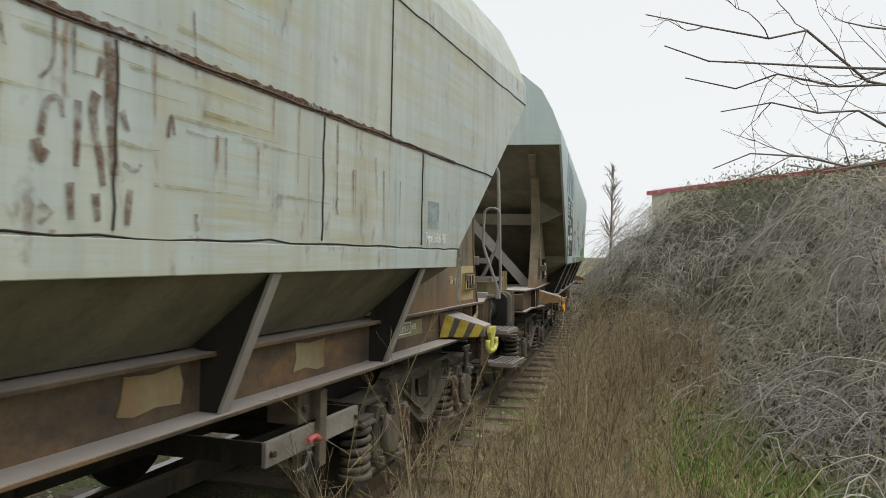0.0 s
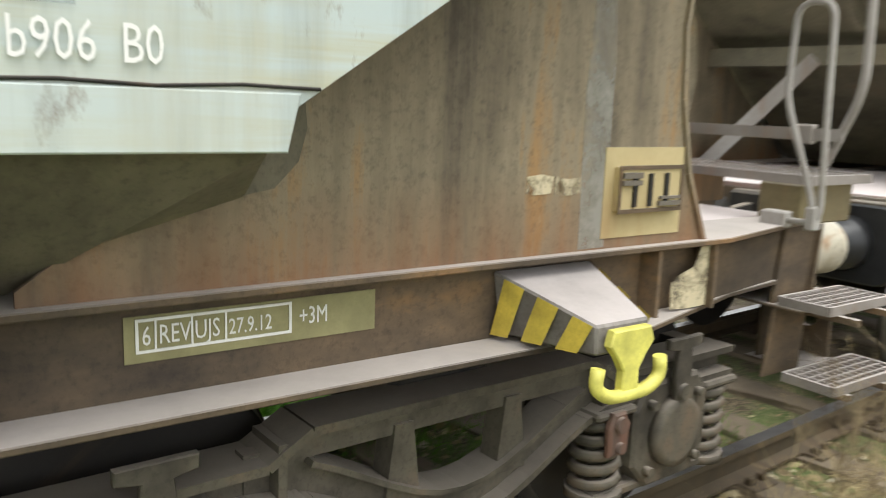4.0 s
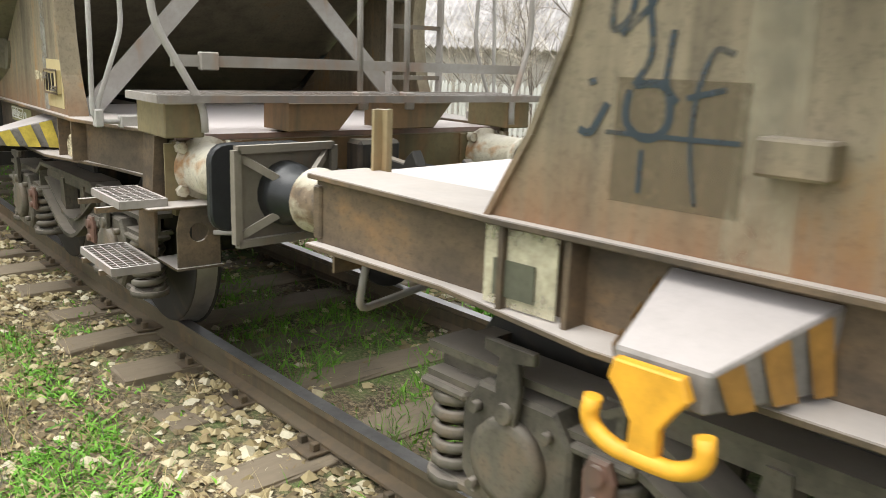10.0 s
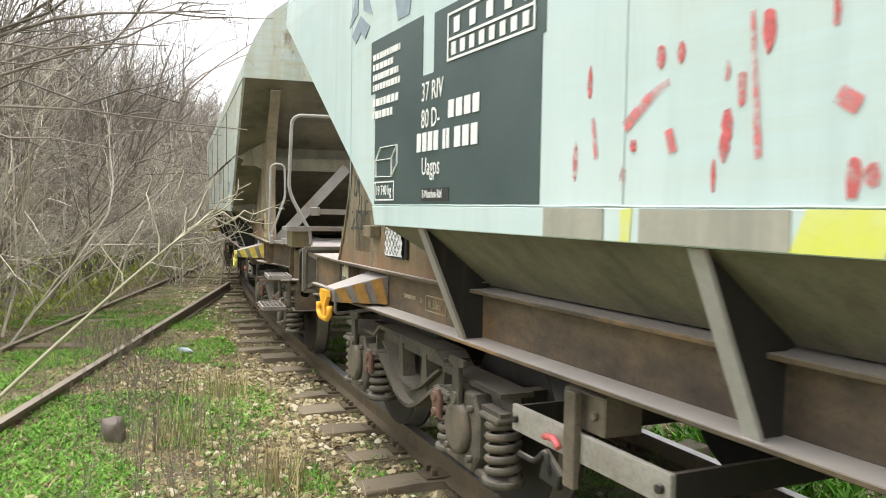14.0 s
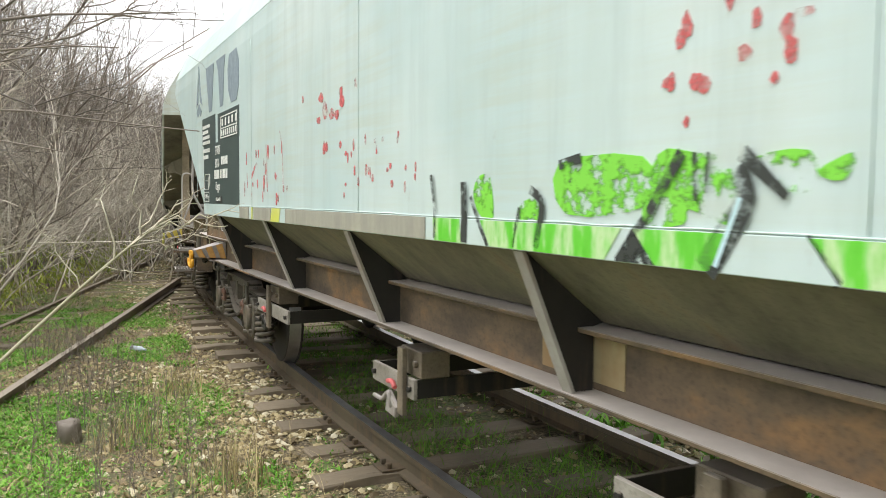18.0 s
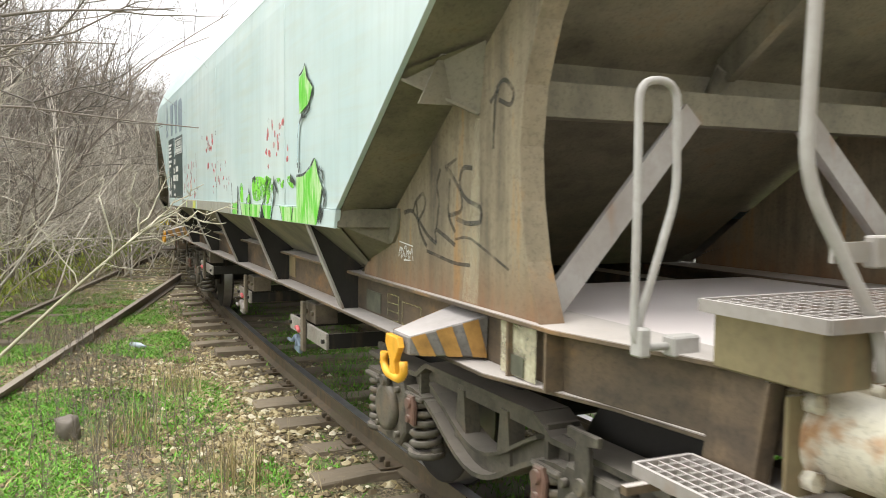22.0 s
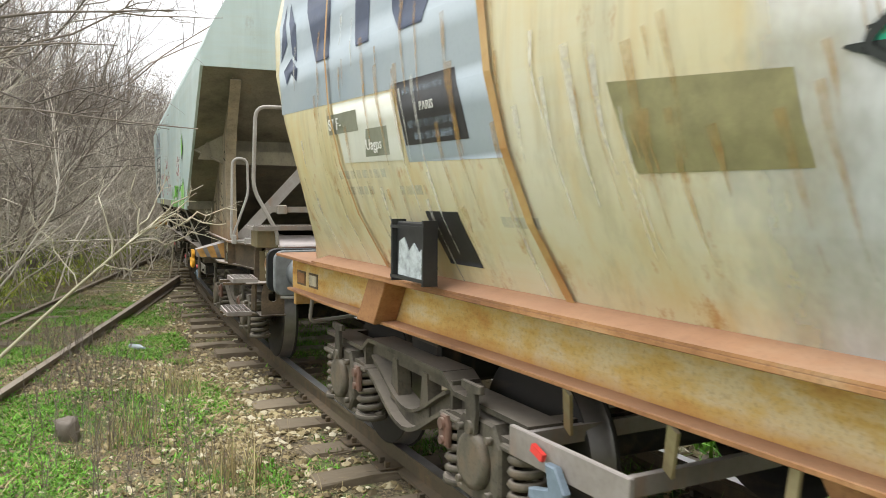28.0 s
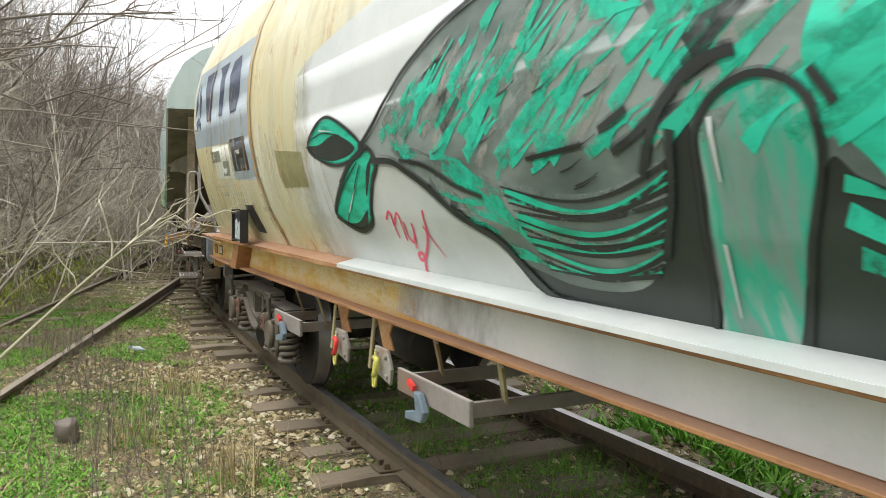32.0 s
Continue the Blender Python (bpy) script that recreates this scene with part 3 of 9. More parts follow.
def thing(name, label, category, group="", kind="", m=None):
    ob = new(name)
    ob.empty_display_size = 0.2
    if m is not None:
        ob.matrix_basis = m
    return tagged(ob, label, category, group, kind)


def pydata(name, verts, faces, material, smooth=False):
    me = bpy.data.meshes.new(name)
    me.from_pydata([tuple(v) for v in verts], [], [tuple(f) for f in faces])
    for m in (material if isinstance(material, (list, tuple)) else [material]):
        me.materials.append(m)
    if smooth:
        me.polygons.foreach_set("use_smooth", [True] * len(me.polygons))
    me.update()
    return me


def twig_mesh(name, paths, material, sides=3):
    """Thin tapered stems: each path is (points (n,3), radius at its start, radius at its end)."""
    V, Fc, base = [], [], 0
    for pts, r0, r1 in paths:
        pts = np.asarray(pts, float)
        n = len(pts)
        d = np.gradient(pts, axis=0)
        d /= np.linalg.norm(d, axis=1)[:, None] + 1e-9
        ref = np.where(np.abs(d[:, 2:3]) > 0.9, np.array([[1.0, 0, 0]]), np.array([[0, 0, 1.0]]))
        s = np.cross(d, ref)
        s /= np.linalg.norm(s, axis=1)[:, None] + 1e-9
        t = np.cross(d, s)
        rad = np.linspace(r0, r1, n)[:, None]
        for k in range(sides):
            a = 2 * math.pi * k / sides
            V.append(pts + (s * math.cos(a) + t * math.sin(a)) * rad)
        for k in range(sides):
            a0, b0 = base + k * n, base + ((k + 1) % sides) * n
            for i in range(n - 1):
                Fc.append((a0 + i, b0 + i, b0 + i + 1, a0 + i + 1))
        base += n * sides
    return pydata(name, np.concatenate(V), Fc, material, True)


def stem(rng, start, d, length, n, wander, droop=0.0):
    """A crooked stem: a walk of n steps from start along d."""
    p = np.array(start, float)
    d = np.array(d, float)
    d /= np.linalg.norm(d)
    out = [p.copy()]
    for i in range(n):
        d = d + rng.normal(0, wander, 3) + np.array([0, 0, -droop])
        d /= np.linalg.norm(d)
        p = p + d * length / n
        out.append(p.copy())
    return np.array(out)


def branching(rng, start, d, length, r, levels, kids, wander=0.12, droop=0.0, spread=0.75, steps=7, shrink=0.6):
    """A stem with side shoots, as a list of paths."""
    pts = stem(rng, start, d, length, steps, wander, droop)
    out = [(pts, r, r * 0.35)]
    if levels > 0:
        for k in range(kids):
            f = rng.uniform(0.2, 0.97)
            i = min(int(f * steps), steps - 1)
            p = pts[i] + (pts[i + 1] - pts[i]) * (f * steps - i)
            dd = pts[i + 1] - pts[i]
            dd /= np.linalg.norm(dd)
            dd = dd + rng.normal(0, spread, 3)
            out += branching(rng, p, dd, length * shrink * rng.uniform(0.55, 1.1) * (1.1 - 0.5 * f), r * 0.5 * (1.15 - 0.5 * f), levels - 1, max(2, int(kids * 0.7)), wander, droop, spread, max(3, steps - 2), shrink)
    return out


def bars(bm, rng, x0, x1, z0, z1, y, rows, frac=0.6):
    """Unreadable writing: rows of short bars in the plane y."""
    h = (z1 - z0) / rows
    for r in range(rows):
        x = x0
        end = x0 + (x1 - x0) * rng.uniform(frac, 1)
        while x < end:
            w = min(rng.uniform(0.5, 1.6) * h * 0.6, end - x)
            zc = z1 - (r + 0.5) * h
            box(bm, x, x + w, y - 0.002, y + 0.002, zc - h * 0.3, zc + h * 0.3)
            x += w + h * 0.22


def writing(name, text, size, m, material, parent, label=""):
    """Letters as a thin mesh; m puts the text's plane (x right, y up) into the thing's space."""
    cu = bpy.data.curves.new(name, "FONT")
    cu.body, cu.size, cu.extrude, cu.resolution_u = text, size, 0.0008, 2
    tmp = bpy.data.objects.new(name, cu)
    scene.collection.objects.link(tmp)
    dg = bpy.context.evaluated_depsgraph_get()
    me = bpy.data.meshes.new_from_object(tmp.evaluated_get(dg))
    bpy.data.objects.remove(tmp)
    bpy.data.curves.remove(cu)
    me.materials.clear()
    me.materials.append(material)
    ob = new(name, me)
    ob.parent = parent
    ob.matrix_basis = m
    return tagged(ob, label)


# ---- wagons: x along the wagon, the camera's side is at -y, z from the rail ----
RNG = np.random.default_rng(7)
RAD = 121.0
PIVOT = 4.72
ENDS = {1: 6.43, -1: 6.53}
PIVOTS = {1: 4.66, -1: 4.77}
BOGIE_TURN = math.degrees(math.asin(PIVOT / RAD))
WHEELSETS = []


def plate_hole(bm, x0, x1, poly, c, r, n=14):
    """An upright plate across x with a round hole."""
    ring = [(c[0] + r * math.cos(-k * 2 * math.pi / n), c[1] + r * math.sin(-k * 2 * math.pi / n)) for k in range(n + 1)]
    pts = [*poly, poly[0]] + ring
    prism(bm, [*poly, poly[0], *[(p[0], p[1]) for p in ring]], "x", x0, x1)


def coil(cx, cy, z0, z1, r, w, turns):
    n = int(turns * 12)
    return [(cx + r * math.cos(k * 2 * math.pi / 12), cy + r * math.sin(k * 2 * math.pi / 12), z0 + (z1 - z0) * k / n) for k in range(n + 1)]


def build_bogie_meshes():
    """The cast pieces of one bogie, shared by all."""
    out = {}
    bm = bmesh.new()  # side frame, in the plane y=0
    zl = lambda x: 0.365 + 0.235 * (1 - math.cos(math.pi * min(abs(x), 0.66) / 0.66)) / 2
    xs = list(np.linspace(-0.66, 0.66, 17))
    chord = [(x, zl(x)) for x in xs] + [(x, zl(x) + 0.1 + 0.02 * abs(x)) for x in xs[::-1]]
    prism(bm, chord, "y", -0.025, 0.025)
    for a, b in zip(xs, xs[1:]):
        beam(bm, (a, 0, zl(a)), (b, 0, zl(b)), 0.17, 0.022)
        if abs(a + b) < 1.0:
            beam(bm, (a, 0.0, zl(a) + 0.1), (b, 0.0, zl(b) + 0.1), 0.13, 0.016)
    low = [(-1.28, 0.60), (-1.28, 0.69), (-0.62, 0.69), (-0.5, 0.76), (0.5, 0.76), (0.62, 0.69), (1.28, 0.69), (1.28, 0.60), (0.66, 0.60), (0.52, 0.50), (0.34, 0.40), (0.0, 0.36), (-0.34, 0.40), (-0.52, 0.50), (-0.66, 0.60)]
    for sd in (-1, 1):
        prism(bm, [(sd * 0.6, 0.6), (sd * 1.28, 0.6), (sd * 1.28, 0.69), (sd * 0.6, 0.69)], "y", -0.02, 0.02)
        beam(bm, (sd * 0.64, 0, 0.6), (sd * 1.28, 0, 0.6), 0.17, 0.02)
    prism(bm, [(-0.62, 0.67), (-0.5, 0.74), (0.5, 0.74), (0.62, 0.67)], "y", -0.03, 0.03)
    for edge in (low[1:7],):
        for a, b in zip(edge, edge[1:]):
            beam(bm, (a[0], 0, a[1]), (b[0], 0, b[1]), 0.17, 0.024, (0, 0, 1) if abs(a[0] - b[0]) > 0.01 else (1, 0, 0))
    for x in (-0.2, 0.2):
        prism(bm, [(x - 0.06, 0.46), (x + 0.06, 0.46), (x + 0.03, 0.7), (x - 0.03, 0.7)], "y", -0.04, 0.04)
    for x in (-0.58, 0.58):
        box(bm, x - 0.012, x + 0.012, -0.075, 0.075, 0.6, 0.74)
    out["side_frame"] = mesh_of(bm, "side_frame", BOGIE)
    bm = bmesh.new()  # axle box with cover, centred on the axle end
    prism(bm, [(-0.2, -0.1), (-0.12, -0.19), (0.12, -0.19), (0.2, -0.1), (0.2, 0.1), (0.14, 0.19), (-0.14, 0.19), (-0.2, 0.1)], "y", -0.07, 0.12, 0.012)
    lathe(bm, [(-0.11, 0.1), (-0.105, 0.125), (-0.065, 0.13)], (0, 0, 0), "y", 18)
    for x, z in ((-0.13, 0.12), (0.13, 0.12), (-0.13, -0.12), (0.13, -0.12), (0, 0.15)):
        lathe(bm, [(-0.1, 0.018), (-0.06, 0.018)], (x, 0, z), "y", 6)
    box(bm, -0.36, 0.36, -0.05, 0.08, -0.2, -0.165, 0.008)
    out["axle_box"] = mesh_of(bm, "axle_box", BOGIE)
    bm = bmesh.new()
    prism(bm, [(-0.03, 0.1), (-0.045, 0.22), (-0.035, 0.3), (-0.09, 0.31), (-0.09, 0.345), (0.09, 0.345), (0.09, 0.31), (0.035, 0.3), (0.045, 0.22), (0.03, 0.1)], "y", -0.105, -0.08, 0.004)
    lathe(bm, [(-0.12, 0.03), (-0.075, 0.034)], (0, 0, 0.15), "y", 10)
    out["damper_hanger"] = mesh_of(bm, "damper_hanger", BOGIE)
    bm = bmesh.new()
    tube(bm, coil(0, 0, -0.17, 0.1, 0.075, 0.02, 5.2), 0.019, 6)
    box(bm, -0.1, 0.1, -0.09, 0.09, 0.1, 0.13, 0.01)
    lathe(bm, [(-0.2, 0.1), (-0.17, 0.1)], (0, 0, 0), "z", 14)
    out["coil_spring"] = mesh_of(bm, "coil_spring", BOGIE)
    bm = bmesh.new()
    prism(bm, [(-0.045, -0.08), (0.045, -0.08), (0.05, 0.02), (0.03, 0.07), (-0.03, 0.07), (-0.05, 0.02)], "y", -0.1, -0.07, 0.008)
    lathe(bm, [(-0.115, 0.028), (-0.06, 0.03)], (0, 0, 0.03), "y", 10)
    lathe(bm, [(-0.115, 0.02), (-0.06, 0.022)], (0, 0, -0.05), "y", 10)
    out["shackle"] = mesh_of(bm, "shackle", metal_dirt("shackle_brown", (0.2, 0.12, 0.085), (0.1, 0.07, 0.055), (0.24, 0.11, 0.07), (0.34, 0.28, 0.23)))
    bm = bmesh.new()
    lathe(bm, [(-1.05, 0.065), (-0.8, 0.07), (-0.6, 0.085), (0.6, 0.085), (0.8, 0.07), (1.05, 0.065)], (0, 0, 0), "y", 12)
    out["axle"] = mesh_of(bm, "axle", WHEEL)
    bm = bmesh.new()
    lathe(bm, [(-0.068, 0.36), (-0.068, 0.44), (-0.06, 0.452), (0.03, 0.46), (0.045, 0.475), (0.06, 0.485), (0.068, 0.475), (0.068, 0.38), (0.03, 0.36), (0.01, 0.16), (0.05, 0.13), (0.05, 0.08), (-0.08, 0.08), (-0.08, 0.13), (-0.03, 0.16), (-0.02, 0.35)], (0, 0, 0), "y", 40)
    for k in range(8):
        a = k * math.pi / 4
        box(bm, 0.2 * math.cos(a) - 0.012, 0.2 * math.cos(a) + 0.012, -0.05, -0.02, 0.2 * math.sin(a) - 0.012, 0.2 * math.sin(a) + 0.012)
    me = mesh_of(bm, "wheel", [WHEEL, TREAD])
    for p in me.polygons:
        rr = math.hypot(p.center.x, p.center.z)
        if rr > 0.452 and abs(p.center.y) < 0.05:
            p.material_index = 1
    out["wheel"] = me
    bm = bmesh.new()
    box(bm, -0.18, 0.18, -0.95, 0.95, 0.62, 0.84, 0.02)
    box(bm, -1.25, -1.17, -0.95, 0.95, 0.6, 0.7)
    box(bm, 1.17, 1.25, -0.95, 0.95, 0.6, 0.7)
    lathe(bm, [(0.8, 0.3), (0.94, 0.22)], (0, 0, 0), "z", 16)
    out["bolster"] = mesh_of(bm, "bolster", DARK)
    return out


BOG = build_bogie_meshes()


def add_bogie(wagon, x, turn):
    base = pose(x, 0, 0, 0, 0, turn)
    b = piece("bogie", BOG["bolster"], wagon, base, "dusty two-axle freight bogie")
    for s in (-1, 1):
        piece("side_frame", BOG["side_frame"], b, pose(0, s * 1.0, 0, 0, 0, 0 if s < 0 else 180))
        for ax in (-0.9, 0.9):
            r = 0 if s < 0 else 180
            piece("axle_box", BOG["axle_box"], b, pose(ax, s * 1.04, 0.46, 0, 0, r))
            piece("damper_hanger", BOG["damper_hanger"], b, pose(ax, s * 1.04, 0.46, 0, 0, r))
            for dx in (-0.29, 0.29):
                piece("coil_spring", BOG["coil_spring"], b, pose(ax + dx, s * 1.02, 0.46))
            piece("shackle", BOG["shackle"], b, pose(ax - 0.3 * (1 if ax > 0 else -1), s * 1.03, 0.52, 0, 0, r))
    for ax in (-0.9, 0.9):
        w = piece("wheelset", BOG["axle"], b, pose(ax, 0, 0.46))
        WHEELSETS.append((w, ax))
        # the wheels ride on the axle mesh's own object, one level is left for them
        for s in (-1, 1):
            wh = piece("wheel", BOG["wheel"], b, pose(ax, s * 0.76, 0.46, 0, 0, 0 if s < 0 else 180))
            WHEELSETS.append((wh, (ax, s)))
    return b


def buffer_mesh(face, shell, steel):
    bm = bmesh.new()
    lathe(bm, [(0.0, 0.15), (0.02, 0.15), (0.025, 0.122), (0.33, 0.116), (0.335, 0.124), (0.36, 0.124), (0.365, 0.09)], (0, 0, 0), "x", 24)
    a = mesh_of(bm, "buffer", shell)
    bm = bmesh.new()
    lathe(bm, [(0.34, 0.098), (0.48, 0.1), (0.5, 0.12), (0.57, 0.13)], (0, 0, 0), "x", 20)
    plunger = mesh_of(bm, "plunger", RUBBER if face is not BUFFER_GREY else BUFFER_GREY)
    bm = bmesh.new()
    w, h, c = 0.225, 0.18, 0.03
    r = 0.075
    prism(bm, [(sx * (w - r) + r * math.cos(math.radians(a0 + k * 22.5)), sz * (h - r) + r * math.sin(math.radians(a0 + k * 22.5))) for sx, sz, a0 in ((1, 1, 0), (-1, 1, 90), (-1, -1, 180), (1, -1, 270)) for k in range(5)], "x", 0.565, 0.605, 0.008)
    if steel == "ribbed":
        for y, z in ((-1, 1), (1, 1), (-1, -1), (1, -1)):
            beam(bm, (0.5, y * 0.08, z * 0.07), (0.565, y * 0.2, z * 0.15), 0.02, 0.03)
        for p, q in (((-w, -h), (w, -h)), ((-w, h), (w, h)), ((-w, -h), (-w, h)), ((w, -h), (w, h))):
            beam(bm, (0.555, p[0], p[1]), (0.555, q[0], q[1]), 0.03, 0.03)
    b = mesh_of(bm, "buffer_plate", face)
    return a, plunger, b


BOLT_BM = bmesh.new()
lathe(BOLT_BM, [(0.0, 0.028), (0.05, 0.028)], (0, 0, 0), "x", 6)
BOLT = mesh_of(BOLT_BM, "bolt", BUFFER_CREAM)
BUFFERS = {
    "cream": buffer_mesh(RUBBER, BUFFER_CREAM, "plain"),
    "ribbed": buffer_mesh(HANDRAIL_DARK, BUFFER_CREAM, "ribbed"),
    "grey": buffer_mesh(BUFFER_GREY, BUFFER_GREY, "plain"),
}


def add_buffers(w, end, kind, x=None, z=1.0):
    x = x or ENDS[end]
    for s in (-1, 1):
        a, plunger, b = BUFFERS[kind]
        r = 0 if end > 0 else 180
        o = piece("buffer", a, w, pose(end * x, s * 0.87, z, 0, 0, r), {"cream": "stained cream buffer with greasy black plate", "ribbed": "cream buffer with ribbed steel plate", "grey": "grey painted buffer with square plate"}[kind])
        piece("plunger", plunger, o)
        piece("buffer_plate", b, o)
        for dy, dz in ((-0.12, 0.1), (0.12, 0.1), (-0.12, -0.1), (0.12, -0.1)):
            piece("bolt", BOLT, o, pose(0, dy, dz))


def add_coupling(w, end):
    bm = bmesh.new()
    e = end
    box(bm, min(e * 6.48, e * 6.62), max(e * 6.48, e * 6.62), -0.13, 0.13, 0.88, 1.12, 0.02)
    prism(bm, [(e * 6.6, 0.95), (e * 6.92, 0.95), (e * 6.98, 1.03), (e * 6.93, 1.1), (e * 6.88, 1.06), (e * 6.86, 1.03), (e * 6.6, 1.05)], "y", -0.03, 0.03, 0.006)
    part("draw_hook", bm, DARK, w)
    for k, y in enumerate((-0.32, -0.24, 0.3)):
        bm = bmesh.new()
        tube(bm, rounded([(e * 6.5, y, 0.92), (e * 6.62, y, 0.95), (e * 6.85, y + 0.06, 0.62 if k else 0.98), (e * 7.08, y + 0.1, 0.8 if k else 1.02)], 0.12), 0.024, 7)
        lathe(bm, [(-0.05, 0.034), (0.05, 0.034)], (e * 6.64, y, 0.95), "x", 8)
        part("brake_hose", bm, RUBBER, w)


def flat(name, polys, y, mat, parent, label="", t=0.003, joined=False):
    """Painted shapes on an upright side: outlines of (x, z)."""
    for group in ([polys] if joined else [[p] for p in polys]):
        bm = bmesh.new()
        for p in group:
            prism(bm, p, "y", y - t, y)
        ob = part(name, bm, mat, parent, label)
    return ob


def rect(x0, x1, z0, z1):
    return [(x0, z0), (x1, z0), (x1, z1), (x0, z1)]


def stroke(pts, w0, w1=None):
    """The outline of a brush stroke along the points (x, z)."""
    w1 = w0 if w1 is None else w1
    pts = [Vector(p) for p in pts]
    L, R = [], []
    for i, p in enumerate(pts):
        d = (pts[min(i + 1, len(pts) - 1)] - pts[max(i - 1, 0)]).normalized()
        n = Vector((-d.y, d.x)) * (w0 + (w1 - w0) * i / (len(pts) - 1)) / 2
        L.append(tuple(p + n))
        R.append(tuple(p - n))
    return L, R


def strokes(name, lines, y, mat, parent, label="", surf=None, t=0.003, joined=True):
    """Sprayed lines as strips of quads: (points, width[, end width])."""
    if not joined:
        for ln in lines:
            strokes(name, [ln], y, mat, parent, label, surf, t)
        return
    V, Fc = [], []
    for ln in lines:
        pts, w0 = ln[0], ln[1]
        pts = [(p.x, p.y) for p in rounded([(*p, 0) for p in pts], 0.08, 4)]
        if surf:
            fine = [pts[0]]
            for a, c in zip(pts, pts[1:]):
                k = max(1, math.ceil(abs(c[1] - a[1]) / 0.05))
                fine += [(a[0] + (c[0] - a[0]) * i / k, a[1] + (c[1] - a[1]) * i / k) for i in range(1, k + 1)]
            pts = fine
        L, R = stroke(pts, w0, ln[2] if len(ln) > 2 else w0)
        b = len(V)
        for a, c in zip(L, R):
            for q in (a, c):
                V.append((q[0], surf(q[1]) - 0.6 * t if surf else y - t, q[1]))
        Fc += [(b + 2 * i, b + 2 * i + 1, b + 2 * i + 3, b + 2 * i + 2) for i in range(len(L) - 1)]
    ob = new(name, pydata(name, V, Fc, mat))
    ob.parent = parent
    return tagged(ob, label)


